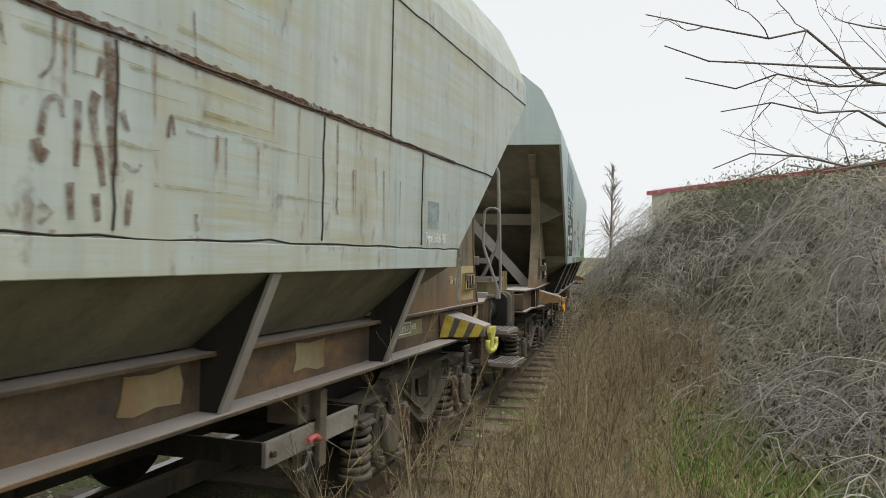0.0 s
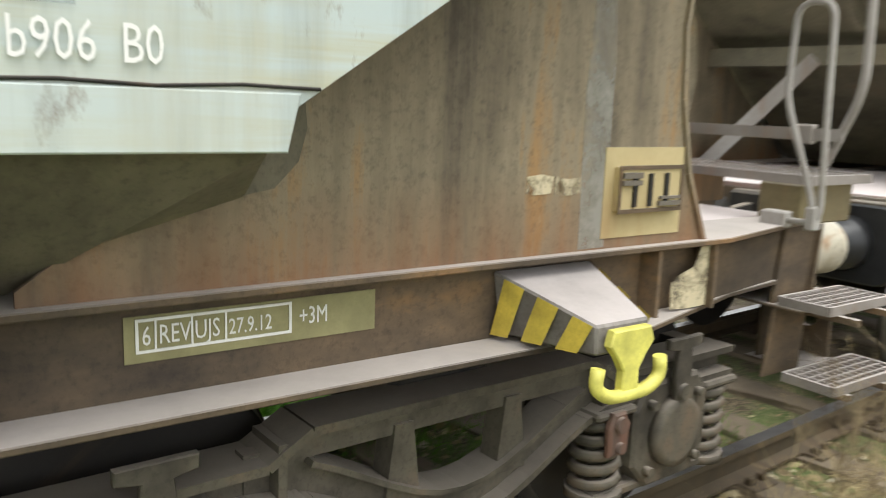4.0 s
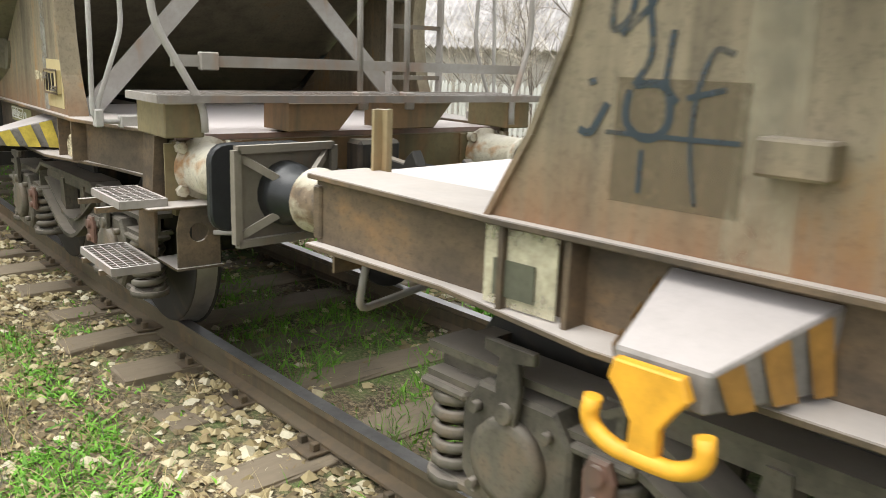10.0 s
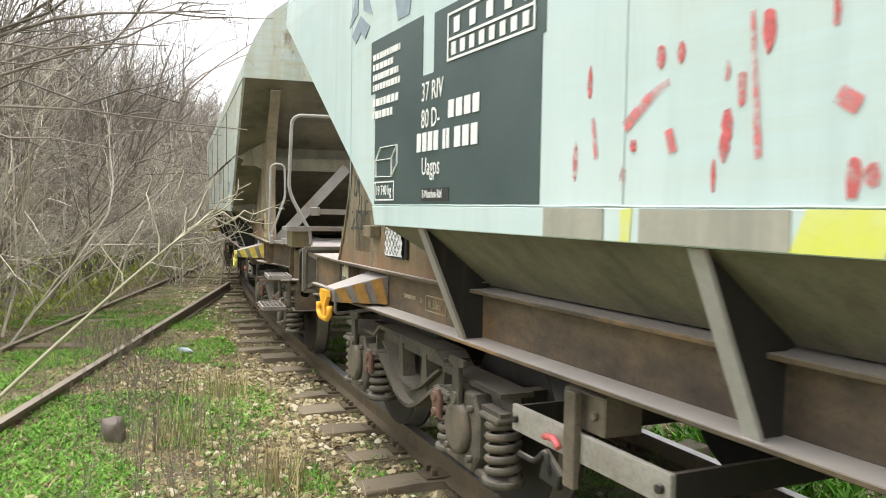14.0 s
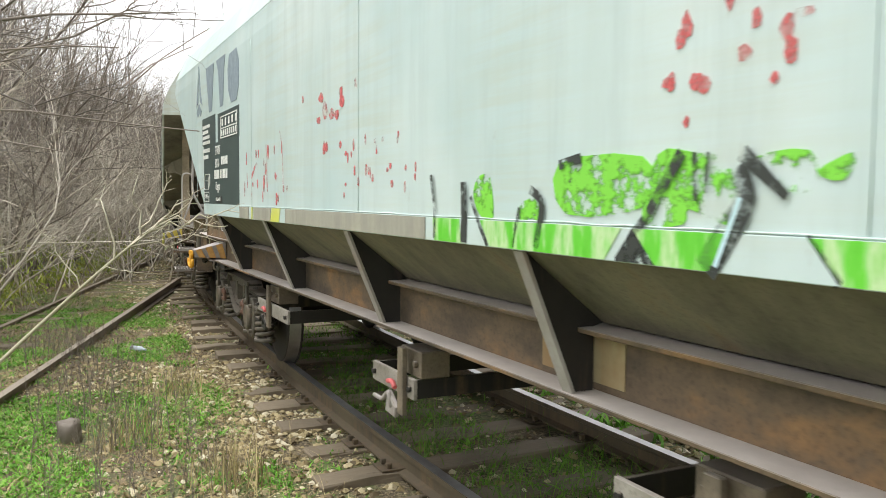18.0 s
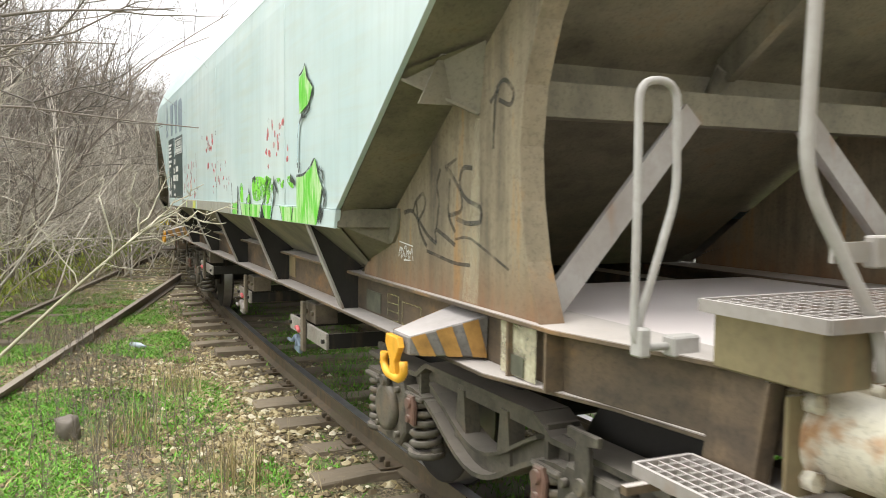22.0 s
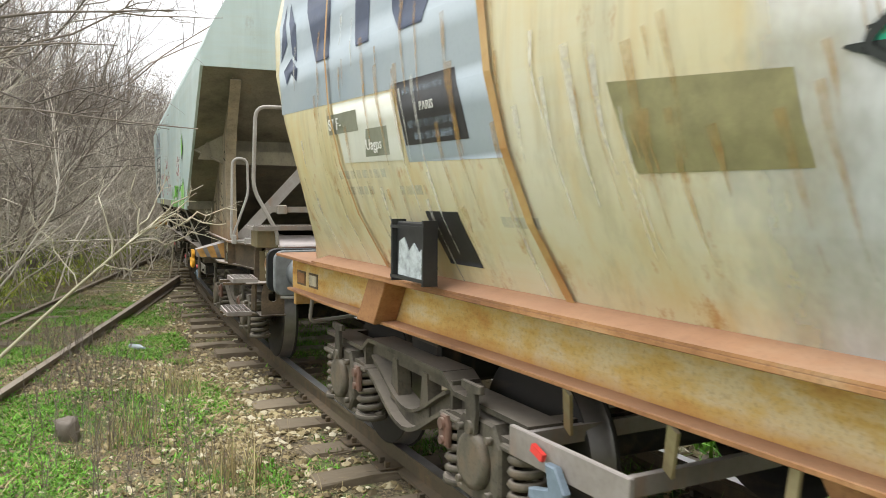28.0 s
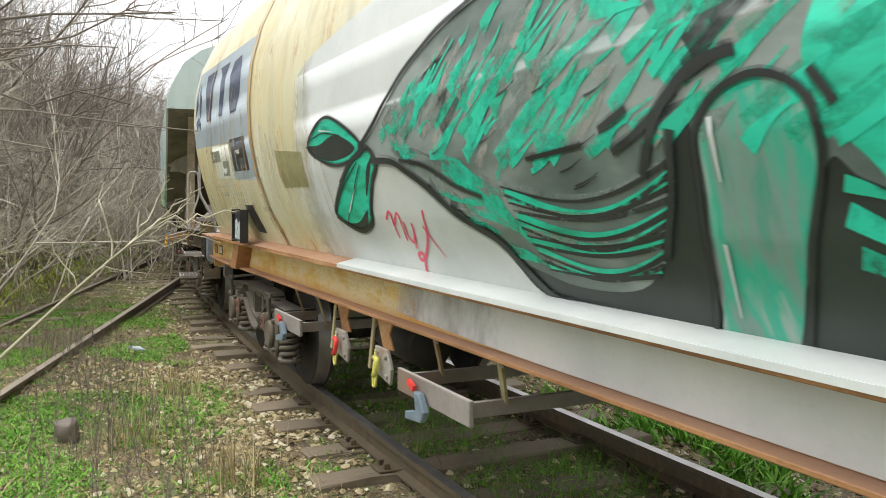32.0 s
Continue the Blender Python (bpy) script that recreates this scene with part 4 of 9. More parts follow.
def hopper_wagon(name, label, paint, struts, rim=(1.468, 1.57), seams=(2.095, 1.577, 2.785)):
    w = thing(name, label, "freight wagon", "hopper wagons of the train")
    slope = lambda x: 1.57 + (abs(x) - 4.0) * 0.667
    # side sheets with lower strip
    for s in (-1, 1):
        y0, y1 = (-1.5, -1.475) if s < 0 else (1.475, 1.5)
        bm = bmesh.new()
        prism(bm, [(-4.24, 1.54), (3.96, 1.54), (5.85, 2.8), (-6.09, 2.8)], "y", y0, y1)
        side = part("side_sheet", bm, paint, w)
        bm = bmesh.new()
        prism(bm, [(-4.2, rim[0]), (3.95, rim[0]), (3.975, rim[1]), (-4.24, rim[1])], "y", min(y0, y0 + s * 0.006), max(y1, y1 + s * 0.006), 0.003)
        part("lower_strip", bm, paint, w)
        bm = bmesh.new()
        ys = s * 1.503
        for z, r in zip(seams, (0.009, 0.007, 0.006)):
            xe = 4.0 + (z - 1.57) / 0.667
            k = 1.0 if "rust" in label else 0.3
            r = r * 0.5 if k == 1 else r * 0.35
            pts = [(x, ys, z + k * float(RNG.normal(0, 0.004))) for x in np.linspace(-xe - 0.24, xe, 60)]
            tube(bm, pts, r, 5)
        for x in ((-3.0, -1.3, 0.985, 2.17, 3.335) if "rust" in label else ()):
            tube(bm, [(x + float(RNG.normal(0, 0.003)), ys, z) for z in np.linspace(1.59, 2.08, 9)], 0.004, 5)
        for x in (-4.6, -2.2, 0.1, 2.87):
            tube(bm, [(x, ys, z) for z in np.linspace(2.1 if "rust" in label else rim[1], 2.78, 7)], 0.004 if "rust" in label else 0.0018, 5)
        part("weld_seam", bm, DARK if "rust" in label else paint, w)
        bm = bmesh.new()
        for d in (0.0, 0.026):
            bm.faces.new([bm.verts.new((x, s * y, z + d)) for x, y, z in ((-4.18, 1.47, rim[0] + 0.004), (3.94, 1.47, rim[0] + 0.004), (3.55, 1.13, 1.18), (-3.8, 1.13, 1.18))])
        part("side_slope", bm, HOPPER_UNDER, w)
    # roof with upright end bands
    half = [(1.5, 2.8), (1.49, 2.95), (1.4, 3.18), (1.27, 3.42), (1.05, 3.6), (0.7, 3.74), (0.35, 3.81), (0.0, 3.83)]
    bm = bmesh.new()
    prism(bm, [(-y, z) for y, z in half] + [(y, z) for y, z in half[-2::-1]], "x", -6.1, 5.86)
    part("roof", bm, paint, w, "pale curved roof with upright end bands")
    bm = bmesh.new()
    box(bm, -5.6, 5.6, -0.35, 0.35, 3.9, 3.94)
    for x in np.linspace(-5.4, 5.4, 9):
        box(bm, x - 0.03, x + 0.03, -0.3, 0.3, 3.8, 3.9)
    part("roof_walkway", bm, GRATE, w)
    # end slopes, their ribs, beams and braces
    for e in (-1, 1):
        bm = bmesh.new()
        o = 0.0 if e > 0 else 0.24
        for d in (0.0, 0.03):
            q = [bm.verts.new((e * (x + o - d * 0.55), y, z + d * 0.83)) for x, y, z in ((5.84, -1.474, 2.8), (5.84, 1.474, 2.8), (3.96, 1.474, 1.53), (3.96, 1.18, 1.53), (3.42, 1.18, 1.17), (3.42, -1.18, 1.17), (3.96, -1.18, 1.53), (3.96, -1.474, 1.53))]
            bm.faces.new(q)
        part("end_slope", bm, HOPPER_UNDER, w, "dusty brown sloping end sheet")
        xr = 3.955 if e > 0 else 4.2
        for s in (-1, 1):
            bm = bmesh.new()
            prism(bm, [(e * (xr - 0.012), s * 1.49), (e * (xr + 0.045), s * 1.212), (e * (xr + 0.06), s * 1.212), (e * (xr + 0.004), s * 1.49)], "z", rim[0] + 0.004, rim[1] + 0.004, 0.002)
            part("rim_return", bm, HOPPER_UNDER, w, "folded plate closing the rim")
            bm = bmesh.new()
            q = [bm.verts.new((e * x, s * y, z)) for x, y, z in ((xr - 0.02, 1.468, rim[0] + 0.012), (xr + 0.045, 1.212, rim[0] + 0.012), (xr + 0.03, 1.212, 1.36), (xr - 0.41, 1.14, 1.2))]
            bm.faces.new((q[0], q[1], q[2]))
            bm.faces.new((q[0], q[2], q[3]))
            part("corner_sheet", bm, HOPPER_UNDER, w)
            bm = bmesh.new()
            prism(bm, [(e * (xr + x), z) for x, z in ((0.02, 1.362), (0.09, 1.375), (0.145, 1.43), (0.165, 1.5), (0.16, 1.55), (0.06, 1.55))], "y", min(s * 1.209, s * 1.225), max(s * 1.209, s * 1.225))
            part("corner_gusset", bm, HOPPER_UNDER, w)
        bm = bmesh.new()
        beam(bm, (e * (5.84 + o), 0, 2.72), (e * (5.05 + o), 0, 2.19), 0.05, 0.12)
        tube(bm, [(e * 5.06, 0, 2.2), (e * 4.98, 0, 2.1), (e * 5.02, 0, 1.98)], [0.05, 0.04, 0.02], 6)
        part("slope_rib", bm, HOPPER_UNDER, w)
        bm = bmesh.new()
        prism(bm, [(e * x, z) for x, z in ((5.05, 2.06), (5.212, 2.06), (5.212, 1.925), (5.1, 1.925), (5.1, 1.937), (5.19, 1.937), (5.19, 2.045), (5.05, 2.045))], "y", -1.19, 1.19)
        part("cross_beam", bm, HOPPER_UNDER, w)
        bm = bmesh.new()
        prism(bm, [(-1.45, 1.98), (1.45, 1.98), (1.3, 2.3), (-1.3, 2.3)], "x", e * 4.92 - 0.006, e * 4.92 + 0.006)
        part("inner_stiffener", bm, HOPPER_UNDER, w)
        for s in (-1, 1):
            bm = bmesh.new()
            beam(bm, (e * 5.22, s * 0.33, 1.97), (e * 5.3, s * 1.08, 1.17), 0.11, 0.02, (1, 0, 0))
            beam(bm, (e * 5.17, s * 0.33, 1.97), (e * 5.25, s * 1.08, 1.17), 0.02, 0.1, (1, 0, 0))
            part("diagonal_brace", bm, HANDRAIL, w)
            # curved end plate
            dx = 0.02 if e > 0 else 0.17
            curve = [((5.48 if e > 0 else 5.56) + dx, 1.152), ((5.375 if e > 0 else 5.43) + dx, 1.38), ((5.325 if e > 0 else 5.34) + dx, 1.6), (5.31 + 0.9 * dx, 1.8), (5.34 + 0.8 * dx, 2.02), (5.43 + 0.6 * dx, 2.24), (5.58 + 0.4 * dx, 2.46), (5.78 + (0.22 if e < 0 else 0), 2.7)]
            pl = [(e * x, z) for x, z in [(xr - 0.4, 1.152), *curve, (5.8 + o, 2.72), (4.0 + o, 1.52), (xr - 0.4, 1.2)]]
            bm = bmesh.new()
            prism(bm, pl, "y", s * 1.2 - 0.008, s * 1.2 + 0.008)
            cp = part("end_plate", bm, FRAME_PLATE, w, "brown rust-streaked curved end plate")
            bm = bmesh.new()
            for a, b in zip(curve, curve[1:]):
                beam(bm, (e * a[0], s * 1.17, a[1]), (e * b[0], s * 1.17, b[1]), 0.1, 0.016, (1, 0, 0.001))
            part("edge_flange", bm, FRAME_PLATE, cp)
            bm = bmesh.new()
            g = [(e * (x + 0.8 * o), s * y, z) for x, y, z in ((4.81, 1.472, 2.085), (4.975, 1.208, 1.945), (5.02, 1.208, 2.23), (4.87, 1.472, 2.125))]
            for d in (0.0, 0.012):
                bm.faces.new([bm.verts.new((p[0] + e * d, p[1], p[2])) for p in g])
            beam(bm, tuple(g[0]), tuple(g[1]), 0.05, 0.012, (0, 0, 1))
            part("gusset", bm, HOPPER_UNDER, w)
        bm = bmesh.new()
        prism(bm, [(e * 4.3, -1.05), (e * 5.6, -1.1), (e * ENDS[e], -1.0), (e * ENDS[e], 1.0), (e * 5.6, 1.1), (e * 4.3, 1.05)], "z", 1.13, 1.155)
        part("floor_plate", bm, FLOOR_PLATE, w, "dusty pinkish floor plate")
        bm = bmesh.new()
        E = ENDS[e]
        hw = 1.02 if e > 0 else 1.15
        box(bm, min(e * (E - 0.04), e * E), max(e * (E - 0.04), e * E), -hw, hw, 0.78 if e > 0 else 0.955, 1.13, 0.006)
        for y in (-0.87, 0.87):
            box(bm, min(e * E, e * (E + 0.012)), max(e * E, e * (E + 0.012)), y - 0.19, y + 0.19, 0.82, 1.12)
        part("headstock", bm, WALK_BOX if e > 0 else FRAME, w, "stained end beam")
        add_coupling(w, e)
        add_bogie(w, e * PIVOTS[e], e * BOGIE_TURN)
    # sole bars
    for s in (-1, 1):
        for nm, pts, z0, z1, inner in (("top_flange", [(-6.53, 1.17), (-5.65, 1.24), (5.6, 1.24), (6.43, 1.05)], 1.152, 1.17, 0.93), ("bottom_flange", [(-6.53, 1.18), (-5.9, 1.19), (-5.35, 1.29), (5.2, 1.29), (5.8, 1.12), (6.3, 1.05)], 0.926, 0.943, 0.93)):
            bm = bmesh.new()
            prism(bm, [(x, s * y) for x, y in pts] + [(pts[-1][0], s * inner), (-6.53, s * inner)], "z", z0, z1, 0.003)
            part(nm, bm, FRAME, w)
        bm = bmesh.new()
        for a, b in (((-6.52, 1.13), (-5.75, 1.15)), ((-5.75, 1.15), (5.6, 1.15)), ((5.6, 1.15), (6.41, 1.0))):
            beam(bm, (a[0], s * a[1], 1.0475), (b[0], s * b[1], 1.0475), 0.016, 0.209)
        for x in (-5.66, -5.46, 5.28, 5.55):
            box(bm, x - 0.008, x + 0.008, min(s * 1.15, s * 1.23), max(s * 1.15, s * 1.23), 0.943, 1.152)
        part("sole_bar_web", bm, FRAME, w, "brown rusty sole bar")
        # struts from sole bar to body
        for x in struts:
            bm = bmesh.new()
            prism(bm, [(s * 1.465, rim[0] - 0.004), (s * 1.26, 0.943), (s * 1.17, 0.943), (s * 1.17, 1.17), (s * 1.06, 1.2)], "x", x - 0.006, x + 0.006)
            st = part("strut", bm, DARK, w)
            bm = bmesh.new()
            beam(bm, (x, s * 1.478, rim[0] - 0.002), (x, s * 1.268, 0.944), 0.06, 0.014, (0, 1, 0.4))
            part("strut_flange", bm, HANDRAIL, st)
    bm = bmesh.new()
    for y in (-0.45, 0.45):
        box(bm, -6.4, 6.4, y - 0.08, y + 0.08, 0.85, 1.14)
    part("centre_sill", bm, DARK, w)
    for x in (-2.6, -0.9, 0.9, 2.6):
        bm = bmesh.new()
        prism(bm, [(-0.9, 1.2), (0.9, 1.2), (0.5, 0.72), (-0.5, 0.72)], "x", x - 0.5, x + 0.5)
        part("outlet_chute", bm, DARK, w, "dark discharge chute under the hopper")
    for x in (-2.6, -0.9, 0.9, 2.6):
        bm = bmesh.new()
        box(bm, x - 0.55, x + 0.55, -0.55, 0.55, 0.66, 0.72, 0.01)
        part("chute_gate", bm, DARK, w)
    return w


def brake_board(w, x0, x1, z, handle, s=-1):
    """The long plate of the discharge gear with its frame, bearing block and lever."""
    bm = bmesh.new()
    box(bm, x0, x1, s * 1.19 - 0.012, s * 1.19 + 0.012, z - 0.055, z + 0.055, 0.004)
    gear = part("gear_plate", bm, GEAR_GREY, w, "dusty grey steel gear plate")
    for x in (x0 + 0.01, x1 - 0.03):
        bm = bmesh.new()
        box(bm, x, x + 0.02, min(s * 1.178, s * 0.45), max(s * 1.178, s * 0.45), z - 0.05, z + 0.05)
        part("gear_arm", bm, DARK, gear)
    xm = x0 + 0.47
    bm = bmesh.new()
    box(bm, xm - 0.13, xm + 0.13, min(s * 1.17, s * 1.0), max(s * 1.17, s * 1.0), z + 0.058, z + 0.2, 0.006)
    for dx in (-0.08, 0.08):
        lathe(bm, [(s * 1.165, 0.018), (s * 1.19, 0.018)], (xm + dx, 0, z + 0.13), "y", 6)
    part("bearing_block", bm, GEAR_BROWN, gear)
    bm = bmesh.new()
    box(bm, xm - 0.035, xm + 0.035, s * 1.22 - 0.014, s * 1.22 + 0.014, z - 0.15, z + 0.21, 0.004)
    part("gear_post", bm, GEAR_BROWN, gear)
    for x in (x0 + 0.04, x1 - 0.04):
        bm = bmesh.new()
        lathe(bm, [(s * 1.2, 0.016), (s * 1.222, 0.016)], (x, 0, z), "y", 6)
        part("bolt", bm, DARK, gear)
    bm = bmesh.new()
    tube(bm, rounded([(xm - 0.16, s * 1.235, z + 0.0), (xm - 0.09, s * 1.24, z + 0.015), (xm - 0.05, s * 1.24, z - 0.015)], 0.03), 0.014, 7)
    part("lever_grip", bm, LEVER_PINK, gear, "faded red lever grip")
    bm = bmesh.new()
    tube(bm, rounded([(xm - 0.32, s * 1.25, z - 0.11), (xm - 0.2, s * 1.25, z - 0.11), (xm - 0.14, s * 1.24, z - 0.05), (xm - 0.1, s * 1.24, z - 0.13)], 0.03), 0.013, 7)
    prism(bm, [(xm - 0.19, z - 0.17), (xm - 0.06, z - 0.18), (xm - 0.04, z - 0.12), (xm - 0.16, z - 0.05)], "y", s * 1.225 - 0.016, s * 1.225 + 0.016, 0.006)
    part("hand_lever", bm, handle, gear)


def jacking_hook(w, x, hook_mat, stripe, s=-1):
    """The tapered lifting bracket with its painted double hook."""
    bm = bmesh.new()
    top = [(x - 0.17, s * 1.16, 1.13), (x + 0.19, s * 1.16, 1.13), (x + 0.095, s * 1.475, 1.045), (x - 0.095, s * 1.475, 1.045)]
    bot = [(x - 0.14, s * 1.16, 0.955), (x + 0.18, s * 1.16, 0.955), (x + 0.09, s * 1.475, 0.968), (x - 0.09, s * 1.475, 0.968)]
    a = [bm.verts.new(p) for p in top]
    b = [bm.verts.new(p) for p in bot]
    fs = [bm.faces.new(a), bm.faces.new(b[::-1])] + [bm.faces.new((a[i], b[i], b[(i + 1) % 4], a[(i + 1) % 4])) for i in range(4)]
    bmesh.ops.recalc_face_normals(bm, faces=fs)
    bmesh.ops.bevel(bm, geom=list(bm.edges), offset=0.006, segments=1, affect="EDGES")
    br = part("lifting_bracket", bm, BRACKET_GREY, w, "grey lifting bracket with hazard stripes")
    # stripes on the slanted flank
    p0, p1 = Vector((x + 0.19, s * 1.16, 0)), Vector((x + 0.095, s * 1.475, 0))
    nrm = Vector((0.95, s * 0.3, 0)) * 0.007
    q0, q1 = Vector((x - 0.17, s * 1.16, 0)), Vector((x - 0.095, s * 1.475, 0))
    nl = Vector((-0.96, s * 0.27, 0)) * 0.006
    for p0, p1, nrm, i in [(p0, p1, nrm, i) for i in range(3)] + [(q0, q1, nl, i) for i in range(3)]:
        bm = bmesh.new()
        f0, f1 = 0.06 + i * 0.33, 0.26 + i * 0.33
        q = []
        for f, zt in ((f0 - 0.06, 0), (f1 - 0.06, 0), (f1 + 0.08, 1), (f0 + 0.08, 1)):
            f = min(max(f, 0.02), 0.98)
            p = p0.lerp(p1, f)
            z0 = 0.955 + 0.013 * f + 0.002
            z1 = 1.13 - 0.085 * f - 0.002
            q.append(bm.verts.new((p.x + nrm.x, p.y + nrm.y, z1 if zt else z0)))
        bm.faces.new(q)
        part("hazard_stripe", bm, stripe, br)
    bm = bmesh.new()
    prism(bm, [(x - 0.07, 1.038), (x + 0.062, 1.038), (x + 0.078, 1.0), (x + 0.05, 0.965), (x + 0.028, 0.93), (x + 0.03, 0.868), (x - 0.03, 0.868), (x - 0.028, 0.93), (x - 0.05, 0.965), (x - 0.08, 1.0)], "y", s * 1.5 - 0.014, s * 1.5 + 0.014, 0.004)
    tube(bm, rounded([(x - 0.11, s * 1.505, 0.95), (x - 0.118, s * 1.505, 0.9), (x - 0.07, s * 1.505, 0.868), (x, s * 1.505, 0.866), (x + 0.07, s * 1.505, 0.868), (x + 0.118, s * 1.505, 0.9), (x + 0.11, s * 1.505, 0.95)], 0.03), 0.018, 9)
    part("rope_hook", bm, hook_mat, br, "brightly painted double rope hook")


def grating(x0, x1, y0, y1, z, nx, ny, edge=0.012):
    bm = bmesh.new()
    for a in (y0, y1):
        box(bm, x0, x1, a - 0.006, a + 0.006, z - 0.035, z)
    for a in (x0, x1):
        box(bm, a - 0.006, a + 0.006, y0, y1, z - 0.035, z)
    for i in range(1, nx):
        x = x0 + (x1 - x0) * i / nx
        box(bm, x - 0.003, x + 0.003, y0, y1, z - 0.022, z - 0.003)
    for i in range(1, ny):
        y = y0 + (y1 - y0) * i / ny
        box(bm, x0, x1, y - 0.003, y + 0.003, z - 0.02, z - 0.004)
    return bm


def platform_end(w):
    """The brakeman's walkway, rails, ladder and steps at the trailing end."""
    part("walkway_grating", grating(6.2, 6.62, -1.14, 1.14, 1.345, 10, 44), GRATE, w, "pale galvanised walkway grating")
    for y0, y1 in ((-1.1, -0.92), (0.92, 1.1)):
        bm = bmesh.new()
        box(bm, 6.21, 6.57, y0, y1, 1.155, 1.308, 0.006)
        part("walkway_box", bm, WALK_BOX, w)
    for y in (-0.3, 0.3):
        bm = bmesh.new()
        prism(bm, [(y - 0.2, 1.306), (y + 0.2, 1.306), (y + 0.08, 1.17), (y - 0.2, 1.17)], "x", 6.3, 6.57, 0.004)
        part("walkway_bracket", bm, WALK_BOX, w)
    bm = bmesh.new()
    tube(bm, rounded([(6.6, -0.93, 1.18), (6.59, -0.93, 1.29), (6.52, -1.125, 1.67), (6.52, -1.1, 2.38), (6.52, 1.1, 2.38), (6.52, 1.125, 1.67), (6.59, 0.93, 1.29), (6.6, 0.93, 1.18)], 0.1), 0.017, 10)
    part("handrail", bm, HANDRAIL, w, "bent grey tube handrail")
    bm = bmesh.new()
    beam(bm, (6.54, -1.05, 1.49), (6.54, 1.05, 1.49), 0.012, 0.05)
    box(bm, 6.525, 6.565, -0.925, -0.84, 1.45, 1.53, 0.005)
    part("mid_rail", bm, HANDRAIL, w)
    for y in (-0.08, 0.21):
        bm = bmesh.new()
        tube(bm, [(6.54, y, 1.3), (6.52, y, 2.38)], 0.016, 8)
        box(bm, 6.51, 6.58, y - 0.03, y + 0.03, 1.27, 1.36, 0.006)
        part("rail_post", bm, HANDRAIL, w)
    for y in (0.48, 0.86):
        bm = bmesh.new()
        beam(bm, (5.98, y, 1.16), (5.98, y, 3.1), 0.05, 0.016, (0, 1, 0))
        part("ladder_stile", bm, HANDRAIL, w)
    for k in range(6):
        bm = bmesh.new()
        z = 1.42 + k * 0.3
        beam(bm, (5.98, 0.48, z), (5.98, 0.86, z), 0.03, 0.025)
        part("ladder_rung", bm, HANDRAIL_DARK, w)
    for s in (-1, 1):
        bm = bmesh.new()
        tube(bm, rounded([(6.07, s * 1.06, 1.19), (6.07, s * 1.26, 1.19), (6.06, s * 1.25, 1.55), (6.045, s * 1.242, 1.95), (6.045, s * 1.108, 1.95), (6.045, s * 1.1, 1.626), (6.06, s * 1.235, 1.26), (6.06, s * 1.235, 1.18)], 0.065), 0.012, 9)
        box(bm, 6.045, 6.095, s * 1.235 - 0.02, s * 1.235 + 0.02, 1.165, 1.25, 0.006)
        box(bm, 6.045, 6.1, min(s * 1.04, s * 1.14), max(s * 1.04, s * 1.14), 1.16, 1.22, 0.006)
        part("grab_hoop", bm, HANDRAIL, w, "narrow upright grab hoop")
        # step bracket
        bm = bmesh.new()
        prism(bm, [(6.19, 1.15), (6.4, 1.15), (6.37, 0.84), (6.14, 0.84)], "y", s * 1.06 - 0.01, s * 1.06 + 0.01, 0.003)
        sb = part("step_bracket", bm, FRAME, w, "brown bent step bracket")
        bm = bmesh.new()
        beam(bm, (6.4, s * 1.06, 1.15), (6.36, s * 1.07, 0.84), 0.012, 0.06, (0, 1, 0))
        part("bracket_flange", bm, FRAME, sb)
        bm = bmesh.new()
        prism(bm, [(6.14, 0.842), (6.36, 0.842), (6.34, 0.57), (6.1, 0.57)], "y", s * 1.08 - 0.008, s * 1.08 + 0.008, 0.003)
        part("lower_plate", bm, FRAME, sb)
        bm = bmesh.new()
        prism(bm, [(6.34, 0.842), (6.575, 0.842), (6.575, 0.57), (6.34, 0.57)], "y", s * 0.9 - 0.006, s * 0.9 + 0.006)
        part("back_plate", bm, FRAME, sb)
        bm = bmesh.new()
        box(bm, 6.13, 6.6, min(s * 0.88, s * 1.2), max(s * 0.88, s * 1.2), 0.842, 0.854, 0.003)
        part("bracket_shelf", bm, FRAME, sb)
        bm = bmesh.new()
        prism(bm, [(6.32, min(s * 0.86, s * 1.08)), (6.6, min(s * 0.86, s * 1.08)), (6.6, max(s * 0.86, s * 1.08)), (6.32, max(s * 0.86, s * 1.08))], "z", 0.558, 0.569)
        part("bracket_lip", bm, FRAME, sb)
        bm = bmesh.new()
        plate_hole(bm, 6.578, 6.592, [(s * 0.87, 0.572), (s * 1.07, 0.572), (s * 1.07, 0.75), (s * 1.05, 0.842), (s * 0.87, 0.842)] if s > 0 else [(s * 0.87, 0.572), (s * 0.87, 0.842), (s * 1.05, 0.842), (s * 1.07, 0.75), (s * 1.07, 0.572)], (s * 0.97, 0.73), 0.045)
        part("holed_plate", bm, FRAME, sb)
        y0, y1 = (-1.3, -1.1) if s < 0 else (1.1, 1.3)
        part("upper_step", grating(6.14, 6.555, y0, y1, 0.89, 10, 5), GRATE, w, "grating step tread")
        part("lower_step", grating(6.12, 6.6, y0 + s * 0.06, y1 + s * 0.06, 0.61, 11, 5), GRATE, w, "grating step tread")
        for z, x in ((0.85, 6.2), (0.85, 6.46), (0.57, 6.2), (0.57, 6.46)):
            bm = bmesh.new()
            box(bm, x - 0.012, x + 0.012, min(s * 1.12, s * 1.38), max(s * 1.12, s * 1.28), z - 0.02, z + 0.004)
            part("step_arm", bm, FRAME, sb)
        bm = bmesh.new()
